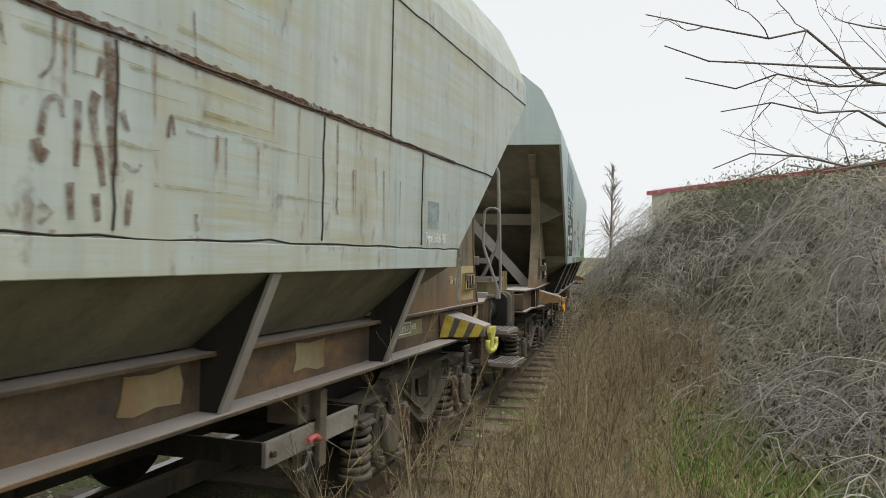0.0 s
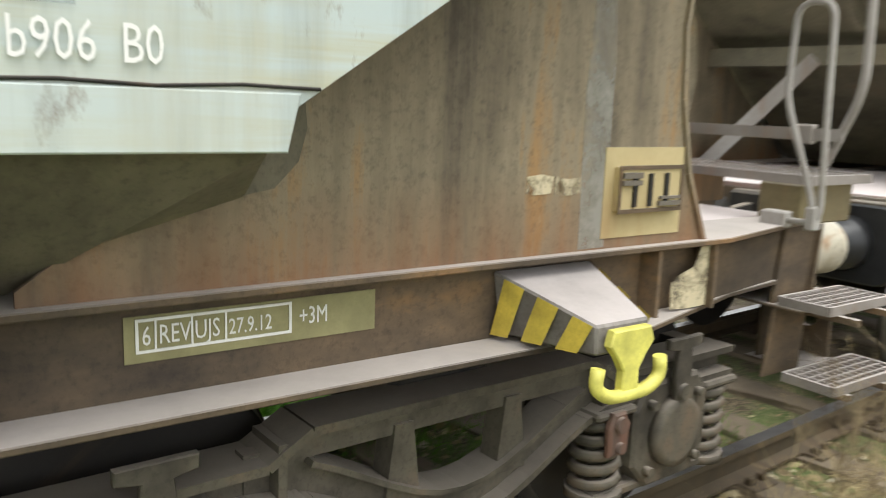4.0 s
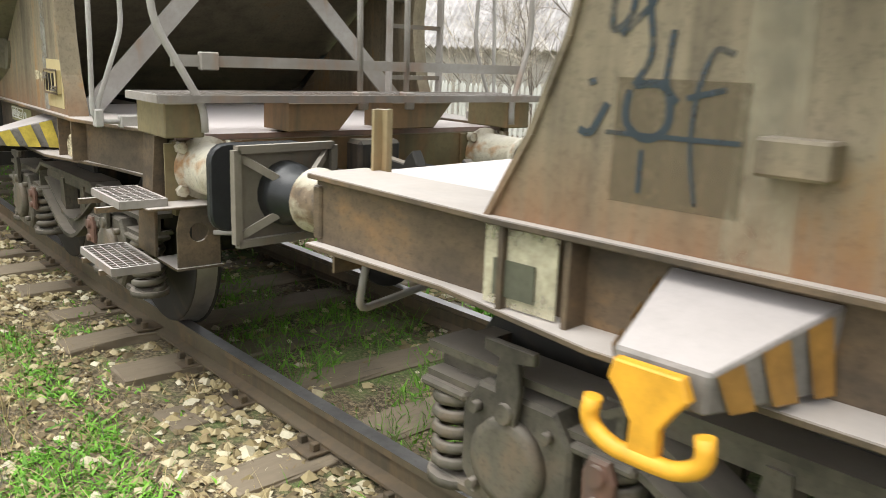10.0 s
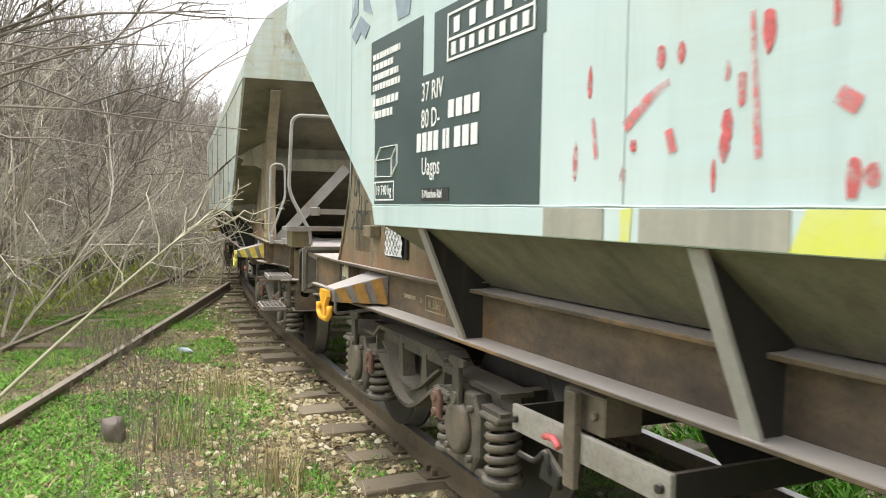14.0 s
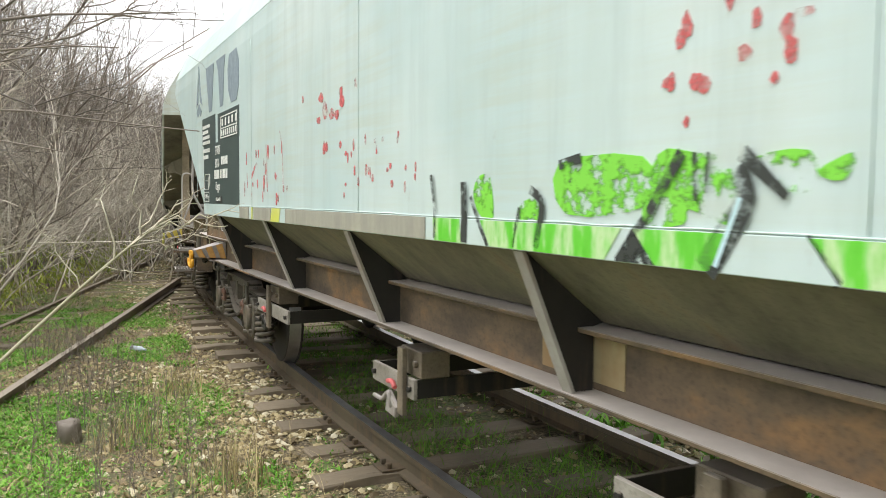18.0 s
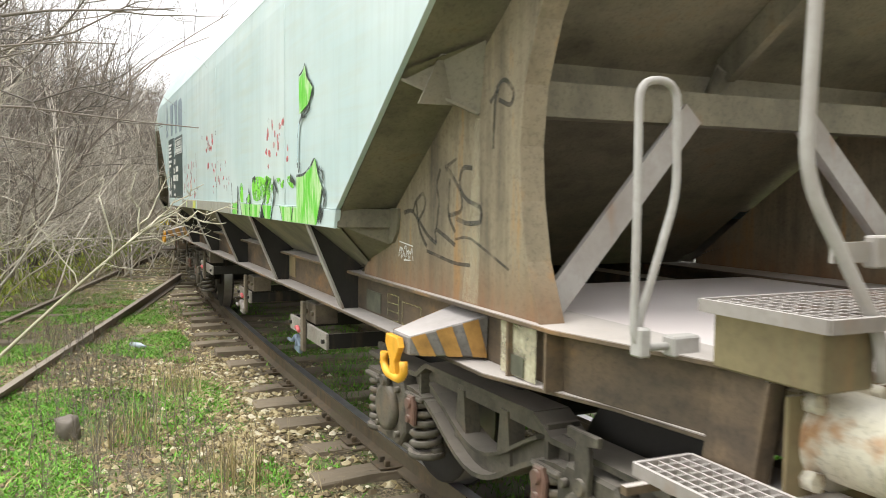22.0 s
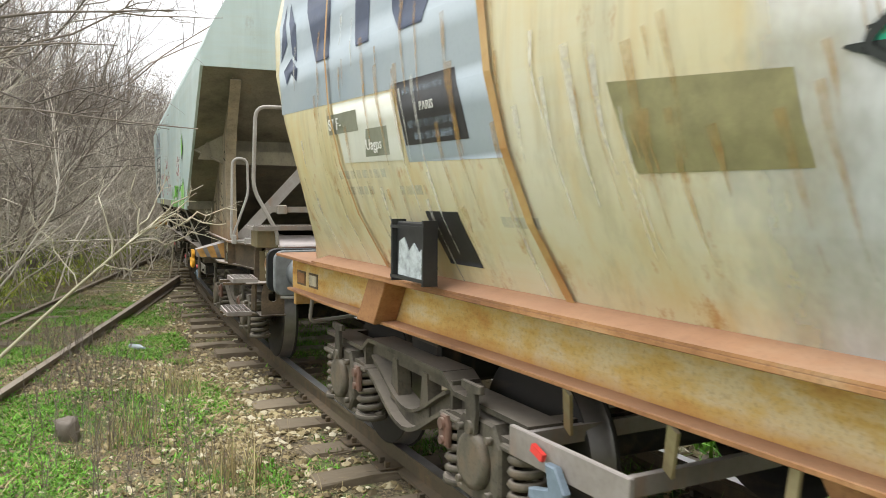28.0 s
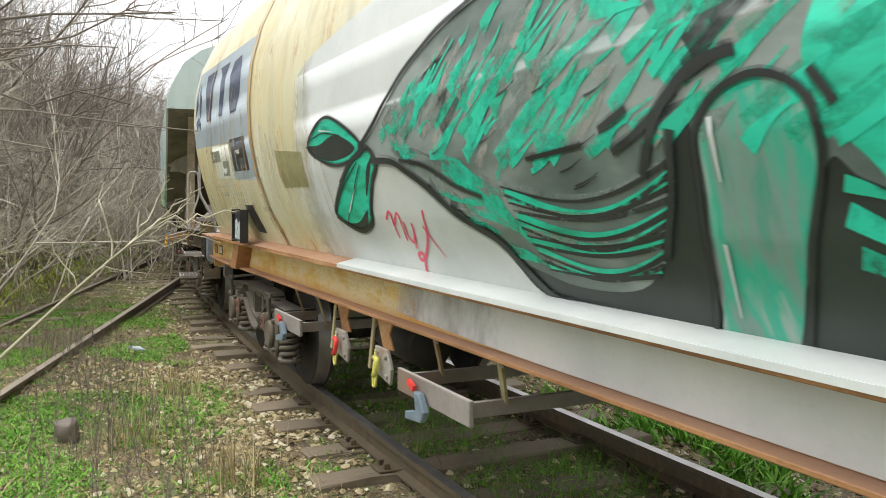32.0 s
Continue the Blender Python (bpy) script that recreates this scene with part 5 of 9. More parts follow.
        tube(bm, rounded([(6.59, s * 0.9, 0.72), (6.66, s * 0.8, 0.72), (6.66, s * 0.35, 0.76), (6.6, s * 0.3, 0.9)], 0.05), 0.012, 7)
        part("uncoupling_rod", bm, HANDRAIL, w)


def plain_front(w, post_mat, x=-1):
    """The leading end: floor with bars and two upright posts."""
    for y in (-0.92, 0.92):
        bm = bmesh.new()
        box(bm, x * 6.46 - 0.03, x * 6.46 + 0.03, y - 0.006, y + 0.006, 1.155, 1.37)
        box(bm, x * 6.46 - 0.006, x * 6.46 + 0.006, y - 0.04, y + 0.04, 1.155, 1.37)
        part("stake", bm, post_mat, w)
    for y, dx in ((-0.25, 0.0), (0.15, 0.0)):
        bm = bmesh.new()
        beam(bm, (x * 6.1, y, 1.175), (x * 5.8, y, 1.175), 0.012, 0.05)
        part("floor_bar", bm, FRAME, w)
    bm = bmesh.new()
    tube(bm, rounded([(x * 6.42, -1.0, 0.93), (x * 6.45, -1.02, 0.7), (x * 6.5, -0.6, 0.72), (x * 6.5, -0.2, 0.85)], 0.05), 0.014, 7)
    part("uncoupling_rod", bm, HANDRAIL, w)


def blotches(rng, n, x0, x1, z0, z1, w, h):
    out = []
    for _ in range(n):
        x, z = rng.uniform(x0, x1), rng.uniform(z0, z1)
        a, b = w * rng.uniform(0.4, 1.2), h * rng.uniform(0.4, 1.3)
        out.append([(x + a * math.cos(t) * rng.uniform(0.6, 1.1), z + b * math.sin(t) * rng.uniform(0.6, 1.1)) for t in np.linspace(0, 2 * math.pi, 9)[:-1]])
    return out


# ---- the three wagons ----
def hash_like(x):
    return math.sin(x * 12.9) * 0.6 + math.sin(x * 31.7 + 1.3) * 0.4


def build_wagon_a():
    w = hopper_wagon("hopper_wagon", "weathered pale grey bogie hopper wagon with rust stains", BODY_A, (-3.5, -1.72, 0.1, 1.86, 3.44))
    add_buffers(w, 1, "cream")
    add_buffers(w, -1, "ribbed")
    platform_end(w)
    plain_front(w, FRAME)
    jacking_hook(w, 4.86, YELLOW, STRIPE_Y)
    jacking_hook(w, -4.86, YELLOW, STRIPE_Y)
    brake_board(w, 2.29, 3.23, 0.68, DARK)
    brake_board(w, -0.45, 0.15, 0.675, DARK)
    brake_board(w, -3.3, -2.35, 0.67, DARK)
    # dark drums and rods added to close the bright gap under the body
    for x0, x1, yy, r in ((0.3, 1.5, -0.55, 0.19), (-2.2, -1.2, -0.5, 0.19)):
        bm = bmesh.new()
        lathe(bm, [(x0, 0.03), (x0 + 0.03, r * 0.8), (x0 + 0.09, r), (x1 - 0.09, r), (x1 - 0.03, r * 0.8), (x1, 0.03)], (0, yy, 0.66), "x", 18)
        part("filler_reservoir", bm, DARK, w, "grimy air reservoir added to close the gap under the body")
    for yy in (-0.82, -0.3):
        bm = bmesh.new()
        beam(bm, (-3.2, yy, 0.56), (3.4, yy, 0.56), 0.05, 0.08)
        part("filler_rod", bm, DARK, w)
    y = -1.208
    flat("label_board", [rect(5.035, 5.37, 1.2, 1.458)], y, BEIGE_PLATE, w, "beige painted label board")
    rack = flat("label_rack", [rect(5.074, 5.339, 1.278, 1.403)], y - 0.004, BEIGE_PLATE, w, "beige label rack with dark strips", t=0.02)
    for q in (rect(5.07, 5.343, 1.396, 1.408), rect(5.07, 5.343, 1.272, 1.284), rect(5.07, 5.08, 1.284, 1.396), rect(5.333, 5.343, 1.284, 1.396)):
        flat("rack_edge", [q], y - 0.026, FRAME, rack)
    for x in (5.128, 5.192, 5.262):
        flat("rack_strip", [rect(x, x + 0.014, 1.29, 1.385)], y - 0.025, DARK, rack, t=0.008)
    for q in (rect(5.082, 5.158, 1.352, 1.366), rect(5.082, 5.158, 1.372, 1.388), rect(5.235, 5.33, 1.29, 1.303), rect(5.24, 5.325, 1.31, 1.318)):
        flat("rack_clip", [q], y - 0.027, HANDRAIL_DARK, rack, t=0.009)
    flat("chalk_patch", [[(4.75, 1.338), (4.78, 1.333), (4.835, 1.336), (4.845, 1.38), (4.8, 1.387), (4.752, 1.382)], [(4.85, 1.332), (4.9, 1.328), (4.946, 1.334), (4.942, 1.376), (4.9, 1.372), (4.85, 1.38)]], y, PALE_FLAKE, w)
    flat("pale_streak", [[(4.95, 1.175), (5.05, 1.175), (5.05, 1.7), (5.03, 1.95), (4.97, 1.95), (4.945, 1.6)]], y + 0.002, GREY_STREAK, w)
    yw = -1.16
    flat("stencil_panel", [rect(3.75, 4.33, 1.02, 1.118)], yw, OLIVE, w)
    for q in (rect(3.772, 4.112, 1.106, 1.112), rect(3.772, 4.112, 1.04, 1.046), rect(3.772, 3.778, 1.046, 1.106), rect(3.81, 3.814, 1.046, 1.106), rect(3.885, 3.889, 1.046, 1.106), rect(3.958, 3.962, 1.046, 1.106), rect(4.106, 4.112, 1.046, 1.106)):
        flat("revision_box", [q], yw - 0.004, WHITE, w)
    up = lambda x, z, yy: pose(x, yy, z, 90, 0, 0)
    for txt, x in (("6", 3.784), ("REV", 3.818), ("UJS", 3.892), ("27.9.12", 3.966), ("+3M", 4.13)):
        writing("revision_text", txt, 0.058 if txt != "27.9.12" else 0.05, up(x, 1.056, yw - 0.005) @ Matrix.Diagonal((0.68, 1, 1, 1)), WHITE, w, "white stencilled revision lettering")
    flat("pale_patch", [[(5.37, 0.953), (5.45, 0.948), (5.54, 0.95), (5.54, 1.05), (5.54, 1.148), (5.5, 1.148), (5.47, 1.08), (5.4, 1.06), (5.365, 1.04)]], -1.205, PALE_FLAKE, w)
    flat("pale_patch", [[(1.42, 1.0), (1.5, 0.985), (1.61, 1.0), (1.75, 0.99), (1.765, 1.06), (1.74, 1.13), (1.6, 1.115), (1.45, 1.125), (1.44, 1.06)]], -1.16, OCHRE, w)
    flat("pale_patch", [[(2.58, 0.99), (2.7, 1.0), (2.82, 0.975), (2.9, 0.98), (2.885, 1.05), (2.9, 1.12), (2.74, 1.11), (2.6, 1.125), (2.61, 1.05)]], -1.16, OCHRE, w)
    for txt, x in (("Type", 3.385), ("b906", 3.525), ("B0", 3.68)):
        writing("type_text", txt, 0.085, up(x, 1.605, -1.5065) @ Matrix.Diagonal((0.72, 1, 1, 1)), WORN_LETTER, w, "worn white type lettering")
    rng = np.random.default_rng(11)
    scabs = [([(1.045, 2.09), (1.055, 2.0), (1.047, 1.9), (1.064, 1.8), (1.068, 1.73)], 0.055, 0.03), ([(1.02, 2.02), (1.0, 1.97)], 0.03, 0.01), ([(1.0, 1.93), (0.985, 1.88), (1.02, 1.76), (1.03, 1.7)], 0.035, 0.02), ([(1.09, 1.9), (1.12, 1.85)], 0.03, 0.012),
             ([(0.825, 1.8), (0.84, 1.885), (0.88, 1.9), (0.892, 1.85)], 0.022, 0.014), ([(0.81, 1.79), (0.83, 1.74), (0.845, 1.77)], 0.03, 0.02), ([(0.938, 1.9), (0.94, 1.83), (0.937, 1.74)], 0.026, 0.018), ([(1.283, 1.86), (1.294, 1.945), (1.312, 1.87)], 0.013, 0.009), ([(1.1, 1.765), (1.15, 1.745), (1.17, 1.77)], 0.016, 0.008),
             ([(0.916, 1.7), (0.925, 1.61)], 0.03, 0.022), ([(1.129, 1.7), (1.12, 1.605)], 0.028, 0.02), ([(1.003, 1.68), (1.013, 1.61)], 0.03, 0.02), ([(1.42, 1.65), (1.43, 1.6)], 0.015, 0.02), ([(0.85, 1.64), (0.82, 1.6)], 0.05, 0.03),
             ([(2.289, 2.07), (2.292, 1.86), (2.296, 1.7)], 0.012, 0.006), ([(2.3, 1.77), (2.28, 1.73), (2.31, 1.7)], 0.012, 0.008), ([(2.789, 1.93), (2.808, 1.61)], 0.01, 0.006), ([(2.69, 1.98), (2.7, 1.83)], 0.007, 0.004), ([(1.39, 2.25), (1.407, 2.05)], 0.012, 0.004), ([(1.57, 1.9), (1.575, 1.74)], 0.008, 0.004),
             ([(0.7, 2.05), (0.72, 1.98)], 0.014, 0.008), ([(0.86, 2.1), (0.862, 1.97), (0.82, 1.93)], 0.012, 0.008), ([(0.92, 2.1), (0.925, 1.96)], 0.012, 0.006), ([(3.36, 2.07), (3.35, 1.95), (3.36, 1.8)], 0.012, 0.004)]
    scabs += [([(x, 1.572), (x + 0.004, 1.52 - 0.02 * rng.random())], 0.016 + 0.016 * rng.random(), 0.008) for x in (0.802, 0.853, 0.923, 1.01, 1.11, 1.15, 1.428, 2.28, 2.3, -0.3, -0.9, -1.6, 0.3, 0.5)]
    for _ in range(34):
        x, z = rng.uniform(-3.9, 0.65), rng.choice([2.09, 1.95, 1.85, 1.7])
        scabs.append(([(x, z), (x + rng.normal(0, 0.008), z - rng.uniform(0.05, 0.22))], rng.uniform(0.012, 0.05), 0.008))
    scabs = [([(x - 0.085 if x < 1.6 else x, z) for x, z in q[0]], *q[1:]) for q in scabs]
    strokes("rust_patch", scabs, -1.5015, RUST_STAIN, w, "brown rust scab", joined=False)
    brush = []
    for _ in range(46):
        x, z, L = rng.uniform(-3.8, 2.0), rng.uniform(1.62, 2.35), rng.uniform(0.15, 0.7)
        brush.append(([(x, z), (x + 0.5 * L, z + rng.normal(0, 0.004)), (x + L, z + rng.normal(0, 0.008))], rng.uniform(0.004, 0.02), 0.002))
    strokes("brush_mark", brush, -1.5008, BRUSH_STAIN, w, "yellowish horizontal brush marks", joined=False)
    band = []
    for x in np.arange(-4.6, 3.9, 0.025):
        h0, h1 = [0.004 + 0.012 * abs(hash_like(q * 3)) + 0.008 * abs(hash_like(q * 0.17)) for q in (x, x + 0.025)]
        if x > 2.9:
            h0, h1 = h0 * 0.3, h1 * 0.3
        band.append([(x, 2.083), (x + 0.026, 2.083), (x + 0.026, 2.1 + h1), (x, 2.1 + h0)])
    flat("rust_band", band, -1.5012, RUST_STAIN, w, "rust band along the weld", joined=True)
    flat("faded_patch", [rect(3.435, 3.62, 1.683, 1.835)], -1.5008, FADED_BLUE, w)
    lines = []
    for k in range(70):
        x = rng.uniform(-3.6, 3.3)
        z = rng.choice([1.585, 2.08, 1.9])
        lines.append(([(x, z), (x + rng.normal(0, 0.006), z - rng.uniform(0.08, 0.3) * (0.33 if z < 1.6 else 1.0))], rng.uniform(0.006, 0.018), 0.002))
    strokes("rust_run", lines, -1.502, RUST_DRIP, w, "brown rust runs below the seams", joined=False)
    gl = []
    for x0, z0, sc in ((0.3, 1.75, 0.22), (-0.2, 1.72, 0.28), (-0.8, 1.72, 0.28)):
        gl.append(([(x0, z0), (x0 + 0.02, z0 + sc * 0.6), (x0 + 0.09, z0 + sc * 0.75), (x0 + 0.13, z0 + sc * 0.4), (x0 + 0.1, z0)], 0.018))
        gl.append(([(x0 + 0.18, z0 + sc), (x0 + 0.2, z0 + sc * 0.1)], 0.02, 0.008))
    strokes("faded_graffiti", gl, -1.503, RUST_STAIN, w, "faded brown graffiti strokes")
    return w


def build_wagon_b():
    w = hopper_wagon("hopper_wagon", "pale mint-white bogie hopper wagon with green graffiti", BODY_B, (-3.66, -1.93, -0.15, 1.58, 3.32), (1.445, 1.54), (1.545, 2.93))
    add_buffers(w, 1, "cream")
    add_buffers(w, -1, "ribbed")
    platform_end(w)
    plain_front(w, OCHRE)
    jacking_hook(w, 4.81, ORANGE, STRIPE_O)
    jacking_hook(w, -5.075, ORANGE, STRIPE_O)
    brake_board(w, 1.75, 2.74, 0.635, BLUE_GREY)
    brake_board(w, -0.47, 0.11, 0.62, GRATE)
    brake_board(w, -3.31, -2.32, 0.665, DARK)
    y = -1.5
    up = lambda x, z, yy=y: pose(x, yy - 0.006, z, 90, 0, 0)
    flat("inscription_panel", [rect(-4.215, -2.64, 1.55, 2.1), rect(-4.28, -3.62, 2.1, 2.36), rect(-3.5, -2.62, 2.1, 2.345)], y, DARK_PANEL, w, "dark green inscription panel", joined=True)
    for txt, size, x, z in (("37 RIV", 0.115, -3.62, 1.99), ("80 D-", 0.115, -3.62, 1.875), ("Uagps", 0.108, -3.61, 1.675)):
        writing("inscription", txt, size, up(x, z) @ Matrix.Diagonal((0.72, 1, 1, 1)), WORN_LETTER, w, "white stencilled lettering")
    flat("name_plate", [rect(-3.61, -3.33, 1.563, 1.618)], y - 0.003, BLACK_PLATE, w)
    writing("inscription", "E-Maschen-Rbf.", 0.05, up(-3.6, 1.577) @ Matrix.Diagonal((0.68, 1, 1, 1)), WORN_LETTER, w, "white station lettering")
    rng = np.random.default_rng(5)
    bm = bmesh.new()
    for x0, x1, z0, z1 in ((-3.34, -3.05, 1.895, 1.965), (-3.66, -3.42, 1.775, 1.855), (-3.39, -3.32, 1.775, 1.855), (-3.28, -3.06, 1.775, 1.855)):
        n = max(2, int((x1 - x0) / 0.06))
        for k in range(n):
            a = x0 + (x1 - x0) * k / n
            box(bm, a, a + (x1 - x0) / n * 0.72, y - 0.008, y - 0.005, z0, z1)
    bars(bm, rng, -4.24, -3.85, 2.1, 2.3, y - 0.006, 4)
    bars(bm, rng, -4.24, -3.85, 1.96, 2.08, y - 0.006, 2)
    for q in (rect(-3.36, -2.68, 2.3, 2.31), rect(-3.36, -2.68, 2.2, 2.21), rect(-3.36, -2.68, 2.12, 2.13), rect(-3.36, -3.35, 2.12, 2.31), rect(-2.69, -2.68, 2.12, 2.31)):
        prism(bm, q, "y", y - 0.008, y - 0.005)
    for x in np.linspace(-3.3, -2.75, 5):
        box(bm, x, x + 0.05, y - 0.008, y - 0.005, 2.225, 2.285)
    for x in np.linspace(-3.32, -2.76, 8):
        box(bm, x, x + 0.04, y - 0.008, y - 0.005, 2.14, 2.19)
    part("small_lettering", bm, WHITE, w, "rows of small white lettering")
    bm = bmesh.new()
    for q in (rect(-4.196, -3.936, 1.653, 1.66), rect(-4.196, -3.936, 1.567, 1.574), rect(-4.196, -4.189, 1.567, 1.66), rect(-3.943, -3.936, 1.567, 1.66)):
        prism(bm, q, "y", y - 0.008, y - 0.005)
    for a, b in (((-4.186, 1.685), (-3.97, 1.68)), ((-4.186, 1.765), (-3.97, 1.765)), ((-4.186, 1.685), (-4.186, 1.765)), ((-3.97, 1.68), (-3.97, 1.765)), ((-4.186, 1.765), (-4.12, 1.825)), ((-3.97, 1.765), (-3.9, 1.825)), ((-4.12, 1.825), (-3.9, 1.825)), ((-3.9, 1.825), (-3.9, 1.735)), ((-3.97, 1.68), (-3.9, 1.735))):
        beam(bm, (a[0], y - 0.006, a[1]), (b[0], y - 0.006, b[1]), 0.004, 0.009, (0, 1, 0))
    part("load_symbol", bm, WHITE, w)
    writing("tare_text", "19 740 kg", 0.062, up(-4.183, 1.594) @ Matrix.Diagonal((0.86, 1.1, 1, 1)), WORN_LETTER, w, "white tare weight")
    # operator's mark as plain blocks
    for q in ([(-4.06, 2.82), (-3.66, 2.82), (-3.78, 2.4), (-3.92, 2.4)], [(-3.55, 2.82), (-3.14, 2.82), (-3.2, 2.72), (-3.26, 2.4), (-3.39, 2.4), (-3.46, 2.72)], [(-2.98, 2.79), (-2.7, 2.8), (-2.62, 2.7), (-2.62, 2.5), (-2.72, 2.39), (-2.92, 2.39), (-3.03, 2.5), (-3.05, 2.68)]):
        flat("operator_mark", [q], y - 0.001, GREY_LETTER, w, "faded blue-grey mark block")
    for q in ([(-4.47, 2.9), (-4.56, 2.62), (-4.64, 2.5), (-4.5, 2.55)], [(-4.44, 2.9), (-4.35, 2.62), (-4.27, 2.5), (-4.41, 2.55)], [(-4.6, 2.45), (-4.455, 2.53), (-4.31, 2.45), (-4.38, 2.4), (-4.455, 2.44), (-4.53, 2.4)]):
        flat("star_mark", [q], y - 0.001, GREY_LETTER, w)
    # green graffiti along the lower edge
    ys = y - 0.0065
    for q in ([(0.97, 1.538), (1.198, 1.538), (1.214, 1.449), (0.987, 1.449)], [(1.362, 1.538), (1.598, 1.538), (1.587, 1.449), (1.433, 1.449)], [(1.6, 1.538), (2.146, 1.538), (2.075, 1.448), (1.59, 1.449)], [(2.192, 1.538), (2.532, 1.538), (2.467, 1.448), (2.283, 1.448)], [(2.738, 1.538), (3.09, 1.538), (3.045, 1.448), (2.824, 1.448)], [(3.103, 1.538), (3.19, 1.538), (3.19, 1.448), (3.057, 1.448)]):
        flat("green_graffiti", [q], ys, GREEN_SPRAY, w, "bright green sprayed graffiti")
    for q in ([(1.331, 1.686), (1.416, 1.69), (1.445, 1.55), (1.361, 1.55), (1.302, 1.621)], [(1.628, 1.597), (1.707, 1.614), (1.737, 1.55), (1.603, 1.55)], [(1.84, 1.72), (2.22, 1.726), (2.25, 1.6), (1.88, 1.57)], [(2.279, 1.728), (2.403, 1.728), (2.507, 1.706), (2.546, 1.631), (2.529, 1.555), (2.394, 1.593), (2.375, 1.555), (2.225, 1.555)], [(2.6, 1.71), (2.73, 1.717), (2.748, 1.648), (2.684, 1.622), (2.633, 1.667)], [(2.75, 1.673), (2.84, 1.71), (2.81, 1.654)], [(2.922, 1.718), (3.015, 1.723), (3.079, 1.675), (3.067, 1.652), (2.964, 1.677)]):
        flat("scraped_graffiti", [smooth_loop(q, 3)], y - 0.001, GREEN_WORN, w, "scraped green graffiti")
    for q in ([(3.19, 1.45), (3.62, 1.45), (3.7, 1.58), (3.735, 1.65), (3.66, 1.72), (3.6, 1.81), (3.52, 1.765), (3.35, 1.72), (3.19, 1.715)], [(3.26, 2.08), (3.25, 2.29), (3.33, 2.3), (3.385, 2.34), (3.42, 2.27), (3.55, 2.2), (3.46, 2.12), (3.36, 2.1)]):
        flat("green_graffiti", [q], ys - 0.0005, GREEN_SPRAY, w, "bright green sprayed graffiti")
    flat("white_gap", [[(2.543, 1.448), (2.663, 1.538), (2.738, 1.538), (2.815, 1.448)]], ys - 0.001, BODY_B, w)
    flat("grey_wedge", [[(2.192, 1.538), (2.283, 1.448), (2.124, 1.448)]], ys - 0.0015, BLACK_WORN, w)
    lines = [([(2.371, 1.729), (2.31, 1.652), (2.239, 1.56), (2.19, 1.52), (2.13, 1.45)], 0.035, 0.02), ([(2.411, 1.728), (2.422, 1.612)], 0.012), ([(2.458, 1.726), (2.452, 1.631)], 0.01), ([(2.56, 1.72), (2.684, 1.622)], 0.04, 0.02), ([(2.544, 1.686), (2.582, 1.622), (2.53, 1.548), (2.457, 1.45)], 0.05, 0.075), ([(2.735, 1.538), (2.815, 1.449)], 0.025), ([(3.107, 1.538), (3.049, 1.453)], 0.03),
             ([(1.235, 1.675), (1.24, 1.56), (1.236, 1.453)], 0.045), ([(1.288, 1.621), (1.35, 1.53), (1.418, 1.45)], 0.02), ([(0.952, 1.706), (0.995, 1.565), (0.987, 1.454)], 0.025), ([(1.69, 1.645), (1.766, 1.61), (1.75, 1.54), (1.727, 1.46)], 0.03), ([(1.628, 1.585), (1.585, 1.457)], 0.018), ([(3.03, 1.718), (3.08, 1.705), (3.15, 1.681)], 0.05, 0.03), ([(1.85, 1.715), (1.96, 1.732)], 0.03),
             ([(3.19, 1.722), (3.35, 1.722), (3.5, 1.765), (3.6, 1.82), (3.66, 1.735), (3.73, 1.655)], 0.02), ([(3.66, 1.73), (3.7, 1.76), (3.74, 1.75), (3.76, 1.66), (3.8, 1.61), (3.76, 1.53), (3.7, 1.47)], 0.03), ([(3.73, 1.64), (3.79, 1.6)], 0.02), ([(3.72, 1.55), (3.65, 1.47)], 0.04), ([(3.21, 1.77), (3.225, 1.95), (3.245, 2.02), (3.31, 2.06), (3.44, 2.06), (3.5, 2.1)], 0.022), ([(3.25, 2.3), (3.33, 2.31), (3.385, 2.35)], 0.012), ([(3.385, 2.345), (3.43, 2.27), (3.57, 2.2), (3.47, 2.11), (3.3, 2.06)], 0.02), ([(3.28, 1.8), (3.24, 1.74)], 0.02), ([(3.45, 1.72), (3.46, 1.66)], 0.015)]
    strokes("black_outline", lines, ys - 0.001, BLACK_WORN, w, "scraped black sprayed outlines", t=0.002, joined=False)
    strokes("pale_blue_line", [([(2.56, 1.62), (2.53, 1.55), (2.49, 1.46)], 0.014), ([(3.225, 1.8), (3.235, 1.95), (3.26, 2.03)], 0.014)], ys - 0.003, PALE_BLUE, w, t=0.002, joined=False)
    rd = blotches(rng, 18, -2.5, -1.2, 1.6, 1.95, 0.018, 0.05) + blotches(rng, 26, -0.2, 0.9, 1.6, 1.95, 0.014, 0.03) + blotches(rng, 22, 2.25, 3.0, 1.78, 2.12, 0.022, 0.03) + blotches(rng, 12, -0.9, 0.1, 1.85, 2.2, 0.04, 0.05)
    flat("red_splash", rd, y - 0.001, WASHED_RED, w, "red paint splashes")
    strokes("red_stroke", [([(-2.2, 1.76), (-2.08, 1.84), (-2.02, 1.86)], 0.035, 0.02), ([(-1.75, 1.98), (-1.72, 1.65)], 0.014, 0.022), ([(-1.38, 2.05), (-1.32, 1.93), (-1.3, 1.7)], 0.012, 0.02), ([(-2.35, 1.8), (-2.33, 1.68)], 0.018), ([(-1.52, 1.77), (-1.47, 1.74)], 0.04), ([(-2.02, 1.74), (-2.0, 1.68)], 0.03)], y - 0.001, WASHED_RED, w, joined=False)
